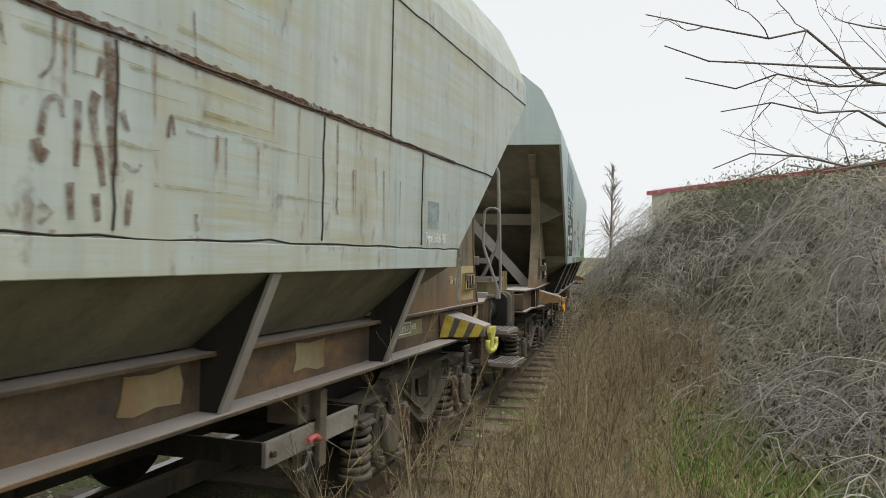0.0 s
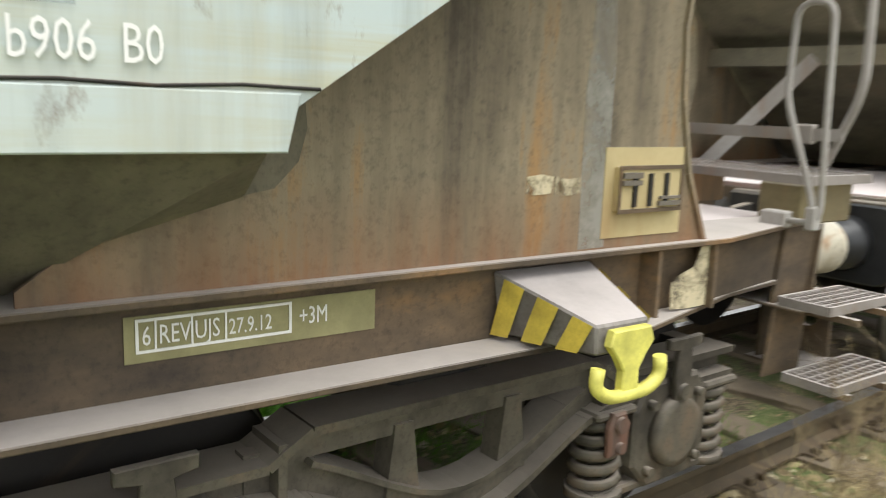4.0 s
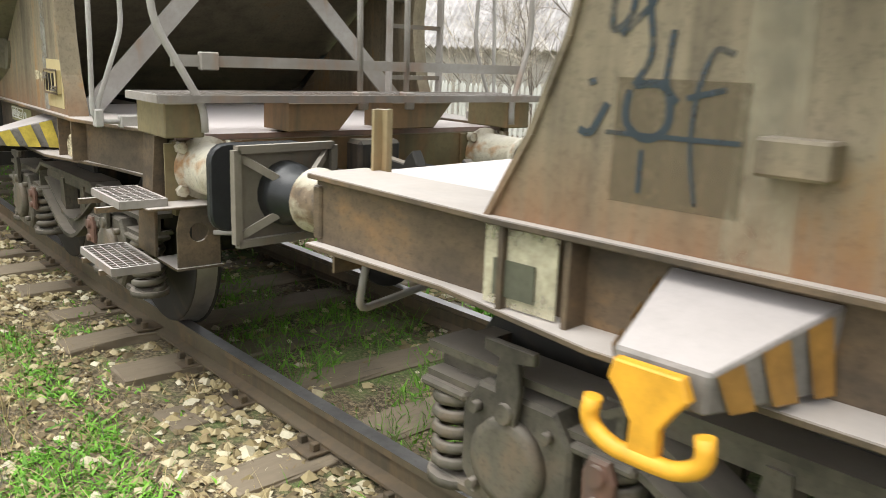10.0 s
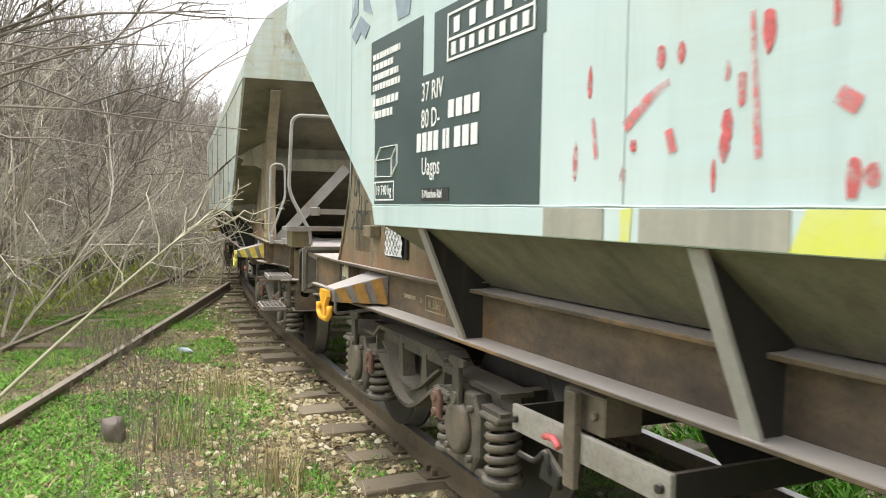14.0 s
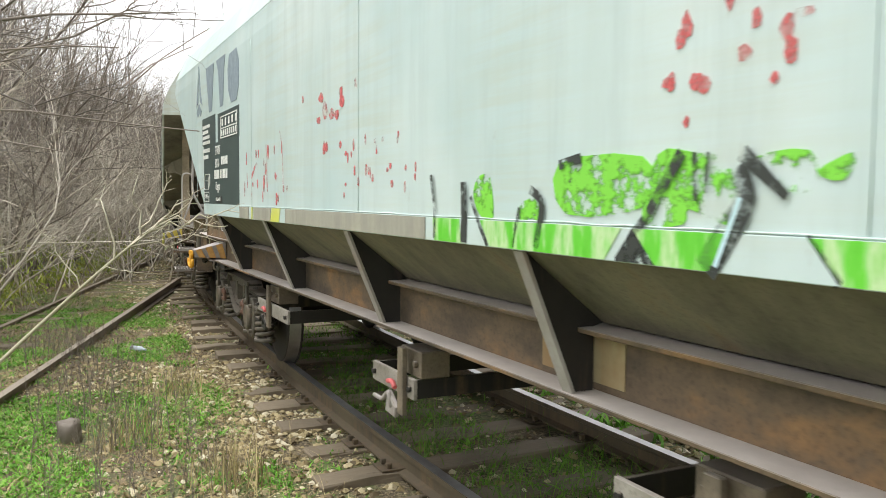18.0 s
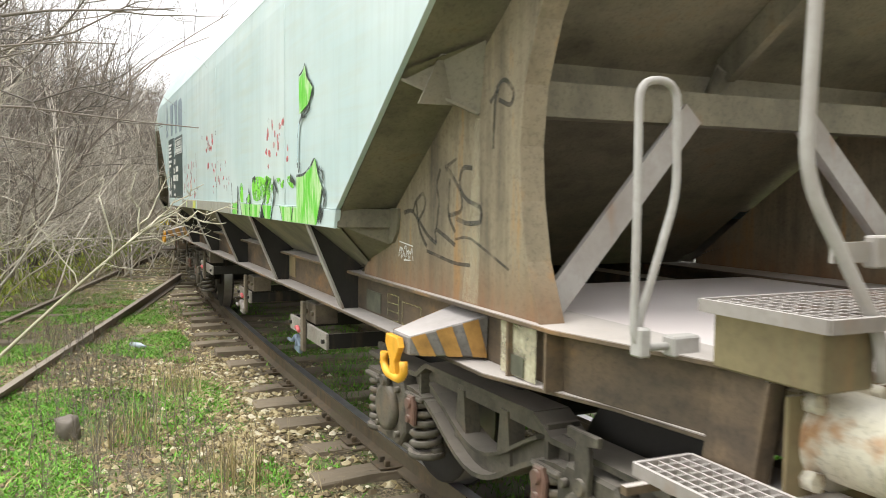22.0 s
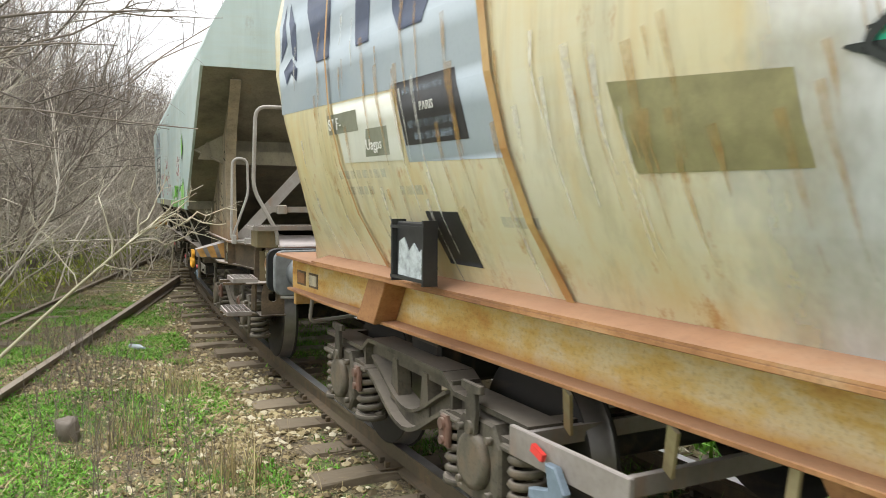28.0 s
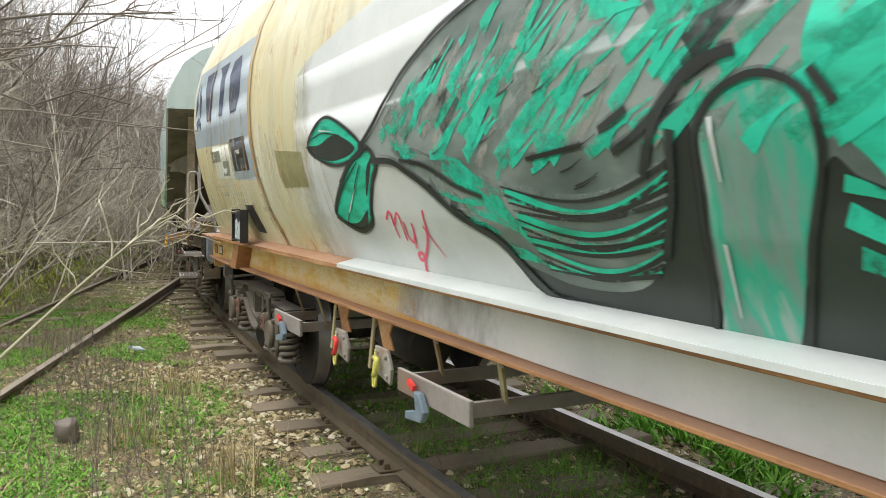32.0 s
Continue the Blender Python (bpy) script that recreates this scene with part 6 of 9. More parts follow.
    flat("lime_patch", [[(-1.62, 1.448), (-1.4, 1.448), (-1.36, 1.54), (-1.58, 1.54)], [(-2.2, 1.448), (-2.16, 1.448), (-2.15, 1.54), (-2.2, 1.535)]], y - 0.007, YELLOW_SPRAY, w)
    flat("grey_overpaint", [rect(-2.6, -2.28, 1.449, 1.538), rect(-2.12, -1.62, 1.449, 1.538), rect(-1.24, 0.9, 1.449, 1.538)], y - 0.0075, metal_dirt("grey_brown_overpaint", (0.33, 0.32, 0.26), (0.25, 0.24, 0.2), (0.4, 0.38, 0.3), (0.4, 0.4, 0.36)), w)
    # front plate: tags, holder with crumpled white sheet, bracket box
    yp = -1.208
    bm = bmesh.new()
    box(bm, -4.76, -4.46, yp - 0.022, yp - 0.004, 1.25, 1.47, 0.004)
    box(bm, -4.78, -4.445, yp - 0.05, yp - 0.002, 1.465, 1.508, 0.005)
    hd = part("paper_holder", bm, BLACK_PLATE, w, "black document holder with crumpled white sheet")
    bm = bmesh.new()
    n = 9
    gv = [[bm.verts.new((-4.742 + 0.255 * i / n, yp - 0.026 - 0.016 * rng.random(), 1.262 + 0.19 * j / n)) for i in range(n + 1)] for j in range(n + 1)]
    for j in range(n):
        for i in range(n):
            bm.faces.new((gv[j][i], gv[j][i + 1], gv[j + 1][i + 1], gv[j + 1][i]))
    part("crumpled_sheet", bm, PAPER, hd, "crumpled white sheet")
    bm = bmesh.new()
    for row in range(6):
        for col in range(5):
            x0, z0 = -4.735 + 0.05 * col + (0.025 if row % 2 else 0), 1.27 + 0.032 * row
            for d in (-1, 1):
                beam(bm, (x0, yp - 0.046, z0), (x0 + d * 0.024, yp - 0.045, z0 + 0.03), 0.002, 0.0028, (0, 1, 0))
    part("wire_net", bm, HANDRAIL_DARK, hd)
    bm = bmesh.new()
    box(bm, -5.045, -4.91, yp - 0.07, yp - 0.002, 1.355, 1.425, 0.006)
    part("lamp_bracket", bm, FRAME_PLATE, w)
    tag = [([(-5.4, 1.73), (-5.405, 1.6), (-5.36, 1.63), (-5.35, 1.7), (-5.385, 1.74)], 0.016), ([(-5.38, 1.6), (-5.3, 1.67), (-5.33, 1.72), (-5.3, 1.56), (-5.34, 1.5)], 0.015), ([(-5.26, 1.61), (-5.27, 1.5), (-5.24, 1.47)], 0.015), ([(-5.34, 1.5), (-5.26, 1.51), (-5.25, 1.42), (-5.3, 1.385), (-5.36, 1.42), (-5.35, 1.49)], 0.017), ([(-5.4, 1.46), (-5.44, 1.39), (-5.47, 1.4)], 0.017), ([(-5.4, 1.4), (-5.3, 1.4), (-5.1, 1.402)], 0.01), ([(-5.13, 1.565), (-5.17, 1.58), (-5.2, 1.5), (-5.205, 1.38), (-5.18, 1.27)], 0.014, 0.008), ([(-5.22, 1.48), (-5.14, 1.5)], 0.012), ([(-5.31, 1.37), (-5.31, 1.28)], 0.012), ([(-5.445, 1.51), (-5.44, 1.495)], 0.02)]
    strokes("black_tag", tag, yp, TAG_BLACK, w, "black sprayed tag", joined=False)
    flat("grey_overpaint", [rect(-5.38, -5.09, 1.256, 1.515)], yp + 0.002, OLIVE_RUST, w)
    tag2 = [([(4.17, 1.53), (4.28, 1.55), (4.36, 1.49)], 0.022, 0.014), ([(4.29, 1.54), (4.32, 1.59), (4.42, 1.635), (4.45, 1.57), (4.36, 1.5)], 0.018), ([(4.33, 1.59), (4.36, 1.455), (4.46, 1.38)], 0.02), ([(4.36, 1.5), (4.47, 1.43), (4.57, 1.4)], 0.02), ([(4.57, 1.4), (4.55, 1.47), (4.66, 1.44), (4.77, 1.405)], 0.02), ([(4.61, 1.735), (4.56, 1.66), (4.6, 1.6), (4.57, 1.466)], 0.02), ([(4.66, 1.74), (4.78, 1.775)], 0.022, 0.012), ([(4.71, 1.69), (4.69, 1.53), (4.77, 1.46)], 0.02), ([(4.66, 1.73), (4.7, 1.73), (4.83, 1.63), (4.84, 1.55), (4.7, 1.53)], 0.02), ([(4.93, 1.73), (4.83, 1.74), (4.8, 1.66), (4.87, 1.6), (5.02, 1.57), (5.015, 1.51), (4.88, 1.5), (4.78, 1.52)], 0.02), ([(4.77, 1.43), (4.9, 1.45), (5.06, 1.4), (5.25, 1.34)], 0.012), ([(4.46, 1.36), (4.77, 1.325), (4.92, 1.33)], 0.016), ([(5.11, 1.8), (5.12, 1.99), (5.15, 2.03), (5.08, 1.98)], 0.018), ([(5.13, 2.03), (5.19, 2.065), (5.276, 2.005), (5.25, 1.95), (5.15, 1.985)], 0.018)]
    strokes("dark_tag", tag2, yp, TAG_THIN, w, "thin dark tag letters", joined=False)
    scrawl = [([(4.1 + 0.025 * k, 1.31 + 0.04 * (k % 2)), (4.125 + 0.025 * k, 1.375 - 0.02 * (k % 3)), (4.14 + 0.025 * k, 1.3 + 0.03 * (k % 2))], 0.006) for k in range(7)] + [([(4.11, 1.385), (4.29, 1.37)], 0.006), ([(4.17, 1.295), (4.26, 1.3)], 0.006)]
    strokes("white_scrawl", scrawl, yp, WHITE, w, "small white pen scrawl", joined=False)
    for q, m in (([(4.84, 1.175), (4.99, 1.175), (5.0, 1.5), (4.99, 1.93), (4.94, 1.93), (4.9, 1.5)], CREAM_STREAK), ([(4.98, 1.4), (5.06, 1.4), (5.04, 1.93), (4.99, 1.9)], ORANGE_RUN), ([(4.78, 1.18), (4.86, 1.18), (4.92, 1.6), (4.9, 1.8)], ORANGE_RUN), ([(-5.12, 1.175), (-4.98, 1.175), (-5.0, 1.9), (-5.1, 1.92)], CREAM_STREAK), ([(-4.99, 1.2), (-4.9, 1.2), (-4.95, 1.85), (-5.0, 1.85)], ORANGE_RUN)):
        flat("pale_streak", [q], yp + (0.003 if m is CREAM_STREAK else 0.0045), m, w)
    yw = -1.16
    flat("distance_box", [rect(-4.33, -4.07, 1.066, 1.072), rect(-4.33, -4.07, 0.986, 0.992), rect(-4.33, -4.324, 0.986, 1.07), rect(-4.076, -4.07, 0.986, 1.07)], yw, DULL_WHITE, w, joined=True)
    writing("curve_text", "R 50m", 0.06, pose(-4.29, yw - 0.004, 1.008, 90, 0, 0), DULL_WHITE, w, "faded stencilled lettering")
    bm = bmesh.new()
    bars(bm, rng, -4.62, -4.42, 1.02, 1.055, yw - 0.002, 1)
    part("faded_stencil", bm, DULL_WHITE, w)
    strokes("stencil_arrow", [([(-4.4, 1.05), (-4.385, 1.037), (-4.4, 1.02)], 0.007), ([(-4.63, 1.052), (-4.645, 1.04), (-4.63, 1.025)], 0.007), ([(2.95, 1.06), (2.93, 1.045), (2.95, 1.03)], 0.007)], yw, DULL_WHITE, w, joined=False)
    bm = bmesh.new()
    bars(bm, rng, 2.98, 3.16, 1.02, 1.06, yw - 0.002, 1)
    part("faded_stencil", bm, DULL_WHITE, w)
    flat("pale_patch", [rect(1.25, 1.75, 0.97, 1.15)], yw, OCHRE, w)
    flat("dark_label", [rect(3.46, 3.7, 0.955, 1.07)], yw, DARK_OLIVE, w)
    for x0, x1, z0, z1, rows in ((3.81, 3.975, 0.95, 1.085, 3), (4.03, 4.28, 0.95, 1.066, 1)):
        flat("label_frame", [rect(x0, x1, z0 + (z1 - z0) * k / rows - 0.003, z0 + (z1 - z0) * k / rows + 0.003) for k in range(rows + 1)] + [rect(x - 0.003, x + 0.003, z0, z1) for x in (x0, x1)], yw, BRUSH_STAIN, w, joined=True)
    flat("number_patch", [rect(-5.69, -5.56, 0.975, 1.068), rect(5.255, 5.38, 0.955, 1.03)], -1.215, DARK_OLIVE, w)
    flat("pale_patch", [rect(-5.725, -5.5, 0.948, 1.148), rect(5.195, 5.455, 0.948, 1.148)], -1.208, CREAM_STREAK, w)
    return w


C_PROF = [(1.16, 1.2), (1.22, 1.32), (1.32, 1.52), (1.4, 1.78), (1.44, 2.05), (1.44, 2.35), (1.4, 2.65), (1.31, 2.95), (1.16, 3.25), (0.92, 3.5), (0.6, 3.7), (0.3, 3.79), (0.0, 3.82)]


def c_side(z):
    """How far the barrel's near side stands out at the height z."""
    zs = [p[1] for p in C_PROF]
    return -float(np.interp(z, zs, [p[0] for p in C_PROF]))


def c_end(z):
    return float(np.interp(z, [1.2, 1.3, 1.37, 1.46, 1.56, 1.72, 1.98, 2.2, 2.5, 2.9, 3.5, 3.82], [5.9, 5.77, 5.69, 5.61, 5.565, 5.55, 5.635, 5.76, 5.94, 6.11, 6.13, 5.95]))


def on_barrel(name, polys, mat, parent, lift=0.004, label=""):
    """Painted shapes that follow the barrel's side."""
    bm = bmesh.new()
    for p in polys:
        f = bm.faces.new([bm.verts.new((x, 0, z)) for x, z in p])
    for z in [1.25 + 0.1 * k for k in range(18)] + [q[1] for q in C_PROF[1:9]]:
        bmesh.ops.bisect_plane(bm, geom=bm.verts[:] + bm.edges[:] + bm.faces[:], plane_co=(0, 0, z), plane_no=(0, 0, 1))
    for v in bm.verts:
        v.co.y = c_side(v.co.z) - 0.35 * lift
    for f in bm.faces:
        f.smooth = True
    bmesh.ops.recalc_face_normals(bm, faces=bm.faces[:])
    return part(name, bm, mat, parent, label)


def smooth_loop(pts, n=6):
    """A closed outline rounded through its points."""
    P = [np.array(p, float) for p in pts]
    out, k = [], len(P)
    for i in range(k):
        p0, p1, p2, p3 = P[i - 1], P[i], P[(i + 1) % k], P[(i + 2) % k]
        for j in range(n):
            t = j / n
            q = 0.5 * (2 * p1 + (p2 - p0) * t + (2 * p0 - 5 * p1 + 4 * p2 - p3) * t * t + (3 * p1 - p0 - 3 * p2 + p3) * t ** 3)
            out.append((float(q[0]), float(q[1])))
    return out


def build_wagon_c():
    w = thing("barrel_hopper_wagon", "yellowed cream barrel-shaped hopper wagon with teal graffiti", "freight wagon", "hopper wagons of the train")
    prof = [(-y, z) for y, z in C_PROF] + [(y, z) for y, z in C_PROF[-2::-1]]
    xs = [-1.0, -0.99, *np.linspace(-0.95, 0.95, 11), 0.99, 1.0]
    V, Fc = [], []
    for u in xs:
        for y, z in prof:
            V.append((u * c_end(z), y, z))
    n = len(prof)
    for i in range(len(xs) - 1):
        for j in range(n - 1):
            Fc.append((i * n + j, (i + 1) * n + j, (i + 1) * n + j + 1, i * n + j + 1))
    Fc += [tuple(range(n)), tuple(range(len(V) - 1, len(V) - n - 1, -1))]
    me = pydata("barrel", V, Fc, BODY_C)
    for p in me.polygons:
        p.use_smooth = len(p.vertices) == 4
    ob = new("barrel", me)
    ob.parent = w
    tagged(ob, "yellowed cream barrel with rust runs")
    # ribs and seams round the barrel
    for x, hw, back in ((-4.7, 0.011, 0.22), (-3.15, 0.024, 0.2)):
        V, Fc = [], []
        for k, (y, z) in enumerate(prof):
            sc = 1 + 0.012
            for dx in (-hw, hw):
                V.append((x + dx - back * (z - 1.27), y * sc, z + (0.012 if abs(y) < 1 else 0)))
        Fc = [(2 * k, 2 * k + 1, 2 * k + 3, 2 * k + 2) for k in range(len(prof) - 1)]
        o = new("hoop", pydata("hoop", V, Fc, RUST_EDGE))
        o.parent = w
        tagged(o, "rust-edged barrel hoop")
    # sole bars
    for s in (-1, 1):
        for nm, z0, z1, y0, y1, mat in (("top_flange", 1.185, 1.205, 0.95, 1.3, RUST_TOP), ("bottom_flange", 0.938, 0.956, 0.95, 1.22, RUST_TOP)):
            bm = bmesh.new()
            prism(bm, [(-6.5, s * y0), (6.5, s * y0), (6.5, s * (y1 - 0.1)), (5.6, s * y1), (-5.6, s * y1), (-6.5, s * (y1 - 0.05))], "z", z0, z1, 0.003)
            part(nm, bm, mat, w)
        bm = bmesh.new()
        box(bm, -6.5, 6.5, s * 1.12 - 0.008, s * 1.12 + 0.008, 0.956, 1.185)
        part("sole_bar_web", bm, FRAME_C, w, "orange rusty sole bar")
        if s < 0:
            bm = bmesh.new()
            prism(bm, [(-1.307, 1.224), (-1.307, 1.207), (-1.15, 1.247), (-1.15, 1.264)], "x", -1.7, 6.4)
            prism(bm, rect(-1.7, 6.4, 1.2, 1.222), "y", -1.312, -1.307)
            part("white_overspray", bm, PALE_SPRAY, w, "white sprayed ledge")
            for q in ([(-1.8, 1.02), (-1.0, 0.98), (-0.2, 0.965), (0.3, 0.96), (6.4, 0.96), (6.4, 1.182), (0.1, 1.182), (-1.2, 1.18), (-1.9, 1.12)],):
                flat("grey_overspray", [q], -1.132, SPRAY_WEB, w, "pale grey sprayed web")
        bm = bmesh.new()
        prism(bm, [(s * 1.3, 1.205), (s * 1.3, 1.215), (s * 1.14, 1.257), (s * 1.14, 1.245)], "x", -5.6, 5.6)
        part("sloping_ledge", bm, RUST_TOP, w)
        # slanted bracket at the bogie
        for x in (-4.85, 4.85):
            bm = bmesh.new()
            prism(bm, [(x + 0.05, 1.185), (x + 0.27, 1.185), (x + 0.11, 0.94), (x - 0.12, 0.94)], "y", min(s * 1.13, s * 1.26), max(s * 1.13, s * 1.26), 0.004)
            part("bearer_bracket", bm, RUST_TOP, w, "orange rusted bearer bracket")
    for e in (-1, 1):
        bm = bmesh.new()
        box(bm, min(e * 6.46, e * 6.5), max(e * 6.46, e * 6.5), -1.12, 1.12, 0.83, 1.165, 0.006)
        part("headstock", bm, FRAME_C, w)
        bm = bmesh.new()
        box(bm, min(e * 5.5, e * 6.5), max(e * 5.5, e * 6.5), -1.0, 1.0, 1.15, 1.164)
        part("floor_plate", bm, RUST_TOP, w)
        for s in (-1, 1):
            bm = bmesh.new()
            prism(bm, [(e * 5.5, 1.19), (e * 6.0, 1.19), (e * 5.8, 1.32), (e * 5.74, 1.5), (e * 5.5, 1.5)], "y", s * 1.13 - 0.006, s * 1.13 + 0.006)
            part("end_gusset", bm, BODY_C, w)
        add_coupling(w, e)
        add_bogie(w, e * PIVOT, e * BOGIE_TURN)
    add_buffers(w, -1, "grey", 6.5)
    add_buffers(w, 1, "grey", 6.5)
    plain_front(w, FRAME_C)
    bm = bmesh.new()
    for y in (-0.45, 0.45):
        box(bm, -6.4, 6.4, y - 0.07, y + 0.07, 0.85, 1.14)
    part("centre_sill", bm, DARK, w)
    # end plates on the sole bar
    for x, m in ((-6.3, RUST_TOP), (-6.05, PALE_PATCH)):
        flat("maker_plate", [rect(x - 0.09, x + 0.09, 0.99, 1.09)], -1.128, FRAME, w)
        flat("plate_face", [rect(x - 0.07, x + 0.07, 1.005, 1.075)], -1.132, m, w)
    # discharge gear under the near side
    def frame_plate(x0, x1):
        bm = bmesh.new()
        box(bm, x0, x1, -1.215, -1.19, 0.6, 0.72, 0.004)
        for x in (x0 + 0.02, x1 - 0.1):
            box(bm, x, x + 0.03, -1.19, -0.3, 0.62, 0.69)
        o = part("gear_plate", bm, GRATE, w, "pale grey gear plate")
        bm = bmesh.new()
        for x in (x0 + 0.1, x1 - 0.05):
            beam(bm, (x, -1.0, 0.69), (x + 0.12, -1.1, 0.89), 0.05, 0.014, (0, 1, 0))
        part("gear_stay", bm, OCHRE, o)
        bm = bmesh.new()
        prism(bm, [(x0 + 0.3, 0.66), (x0 + 0.36, 0.66), (x0 + 0.42, 0.58), (x0 + 0.38, 0.52), (x0 + 0.2, 0.5), (x0 + 0.2, 0.54), (x0 + 0.32, 0.57)], "y", -1.26, -1.225, 0.006)
        part("hand_crank", bm, BLUE_GREY, o, "blue-grey crank handle")
        bm = bmesh.new()
        beam(bm, (x0 + 0.2, -1.24, 0.69), (x0 + 0.27, -1.24, 0.665), 0.02, 0.03)
        part("crank_mark", bm, RED, o)
    frame_plate(-3.5, -2.8)
    frame_plate(-1.0, -0.2)
    frame_plate(1.6, 2.4)
    for x, col, bandc in ((-2.1, RED, YELLOW), (-1.4, YELLOW, YELLOW)):
        bm = bmesh.new()
        prism(bm, [(x - 0.1, 0.938), (x + 0.16, 0.938), (x + 0.1, 0.84), (x + 0.16, 0.76), (x + 0.02, 0.74), (x - 0.03, 0.83)], "y", -1.14, -1.125, 0.004)
        v = part("valve_strap", bm, RUST_TOP, w, "rusty bent valve strap")
        bm = bmesh.new()
        prism(bm, [(x - 0.05, 0.76), (x + 0.13, 0.76), (x + 0.19, 0.66), (x + 0.17, 0.57), (x - 0.02, 0.6)], "y", -1.165, -1.142, 0.005)
        for dx, dz in ((0.0, 0.73), (0.12, 0.72), (0.14, 0.61)):
            lathe(bm, [(-1.178, 0.014), (-1.16, 0.014)], (x + dx, 0, dz), "y", 6)
        part("valve_plate", bm, GEAR_GREY, v, "pale dusty valve plate")
        bm = bmesh.new()
        beam(bm, (x - 0.16, -1.12, 0.93), (x - 0.19, -1.14, 0.6), 0.012, 0.035, (1, 0, 0))
        part("hanger_strip", bm, OCHRE, v)
        bm = bmesh.new()
        tube(bm, rounded([(x, -1.19, 0.7), (x + 0.08, -1.2, 0.7), (x + 0.06, -1.2, 0.64), (x + 0.02, -1.2, 0.6)], 0.03), 0.016, 7)
        part("valve_handle", bm, col, v)
        bm = bmesh.new()
        tube(bm, rounded([(x - 0.04, -1.16, 0.74), (x - 0.06, -1.17, 0.6), (x - 0.06, -1.17, 0.52), (x - 0.03, -1.17, 0.52), (x - 0.02, -1.16, 0.66)], 0.02), 0.009, 6)
        part("yellow_strap", bm, bandc, v)
    bm = bmesh.new()
    lathe(bm, [(-0.3, 0.02), (-0.28, 0.13), (0.28, 0.13), (0.3, 0.02)], (-1.62, -0.85, 0.74), "x", 16)
    part("air_tank", bm, DARK, w)
    # panels on the front of the barrel
    on_barrel("mark_panel", [[(-5.72, 2.1), (-4.1, 2.08), (-4.04, 1.76), (-3.26, 1.75), (-3.36, 2.1), (-3.56, 2.9), (-6.02, 2.9), (-5.82, 2.5)]], GREY_PANEL, w, 0.004, "blue-grey mark panel")
    on_barrel("white_panel", [[(-4.78, 1.78), (-4.08, 1.77), (-4.12, 2.07), (-4.86, 2.08)]], BODY_C_PALE, w, 0.005)
    on_barrel("black_board", [[(-4.04, 1.83), (-3.5, 1.83), (-3.56, 2.1), (-4.1, 2.1)], [(-3.97, 1.32), (-3.69, 1.32), (-3.72, 1.55), (-4.01, 1.55)]], BLACK_PLATE, w, 0.008, "black address board")
    on_barrel("olive_patch", [[(-2.62, 1.68), (-2.05, 1.68), (-2.08, 1.9), (-2.7, 1.94)]], OLIVE, w, 0.0068, "olive overpainted rectangle")
    on_barrel("dark_label", [[(-4.95, 1.93), (-4.55, 1.93), (-4.55, 2.03), (-4.95, 2.03)], [(-4.5, 1.8), (-4.22, 1.8), (-4.22, 1.93), (-4.46, 1.93)]], OLIVE_GREY, w, 0.007)
    def on_side(txt, size, x, z, mat, label):
        tilt = math.degrees(math.atan2(c_side(z + 0.05) - c_side(z - 0.05), 0.1))
        writing("inscription", txt, size, pose(x, c_side(z) - 0.012, z, 90 - tilt, 0, 0), mat, w, label)
    on_side("87 F-", 0.085, -4.92, 1.95, WHITE, "white stencilled lettering")
    on_side("Uagps", 0.075, -4.46, 1.83, WHITE, "white stencilled lettering")
    on_side("PARIS", 0.05, -3.86, 1.965, WHITE, "white lettering")
    rng = np.random.default_rng(3)
    bars_p = []
    for z, x0, x1 in ((2.04, -4.02, -3.66), (1.9, -4.0, -3.6), (1.85, -3.95, -3.62)):
        x = x0
        while x < x1:
            d = rng.uniform(0.02, 0.06)
            bars_p.append(rect(x, min(x + d, x1), z, z + 0.03))
            x += d + 0.012
    for z, x0, x1 in ((1.7, -4.9, -4.3), (1.62, -4.85, -4.5), (1.62, -4.2, -3.95), (1.5, -3.4, -3.15)):
        x = x0
        while x < x1:
            d = rng.uniform(0.03, 0.08)
            bars_p.append(rect(x, min(x + d, x1), z, z + 0.04))
            x += d + 0.02
    on_barrel("small_lettering", bars_p, FADED_BLUE, w, 0.011, "worn rows of small lettering")
    for q in ([(-5.5, 2.82), (-5.02, 2.82), (-4.9, 2.33), (-5.1, 2.33)], [(-4.85, 2.81), (-4.42, 2.81), (-4.46, 2.72), (-4.38, 2.33), (-4.54, 2.33), (-4.66, 2.72)], [(-4.22, 2.78), (-3.96, 2.8), (-3.84, 2.7), (-3.76, 2.45), (-3.84, 2.32), (-4.05, 2.32), (-4.14, 2.42), (-4.24, 2.66)]):
        on_barrel("operator_mark", [q], NAVY, w, 0.011, "navy mark block")
    for q in ([(-5.87, 2.8), (-5.8, 2.55), (-5.76, 2.42), (-5.68, 2.52)], [(-5.8, 2.8), (-5.55, 2.44), (-5.44, 2.38), (-5.56, 2.62)], [(-5.68, 2.36), (-5.56, 2.42), (-5.42, 2.34), (-5.44, 2.27), (-5.54, 2.33), (-5.62, 2.27)]):
        on_barrel("star_mark", [q], NAVY, w, 0.011)
    # document holder on the sole bar
    bm = bmesh.new()
    box(bm, -4.21, -3.9, -1.375, -1.34, 1.245, 1.5, 0.006)
    for x in (-4.21, -3.9):
        box(bm, x - 0.007, x + 0.007, -1.4, -1.33, 1.23, 1.51)
    for z in (1.245, 1.47):
        box(bm, -4.22, -3.89, -1.402, -1.396, z, z + 0.014)
    hd = part("document_holder", bm, BLACK_PLATE, w, "black document holder with torn sheet")
    bm = bmesh.new()
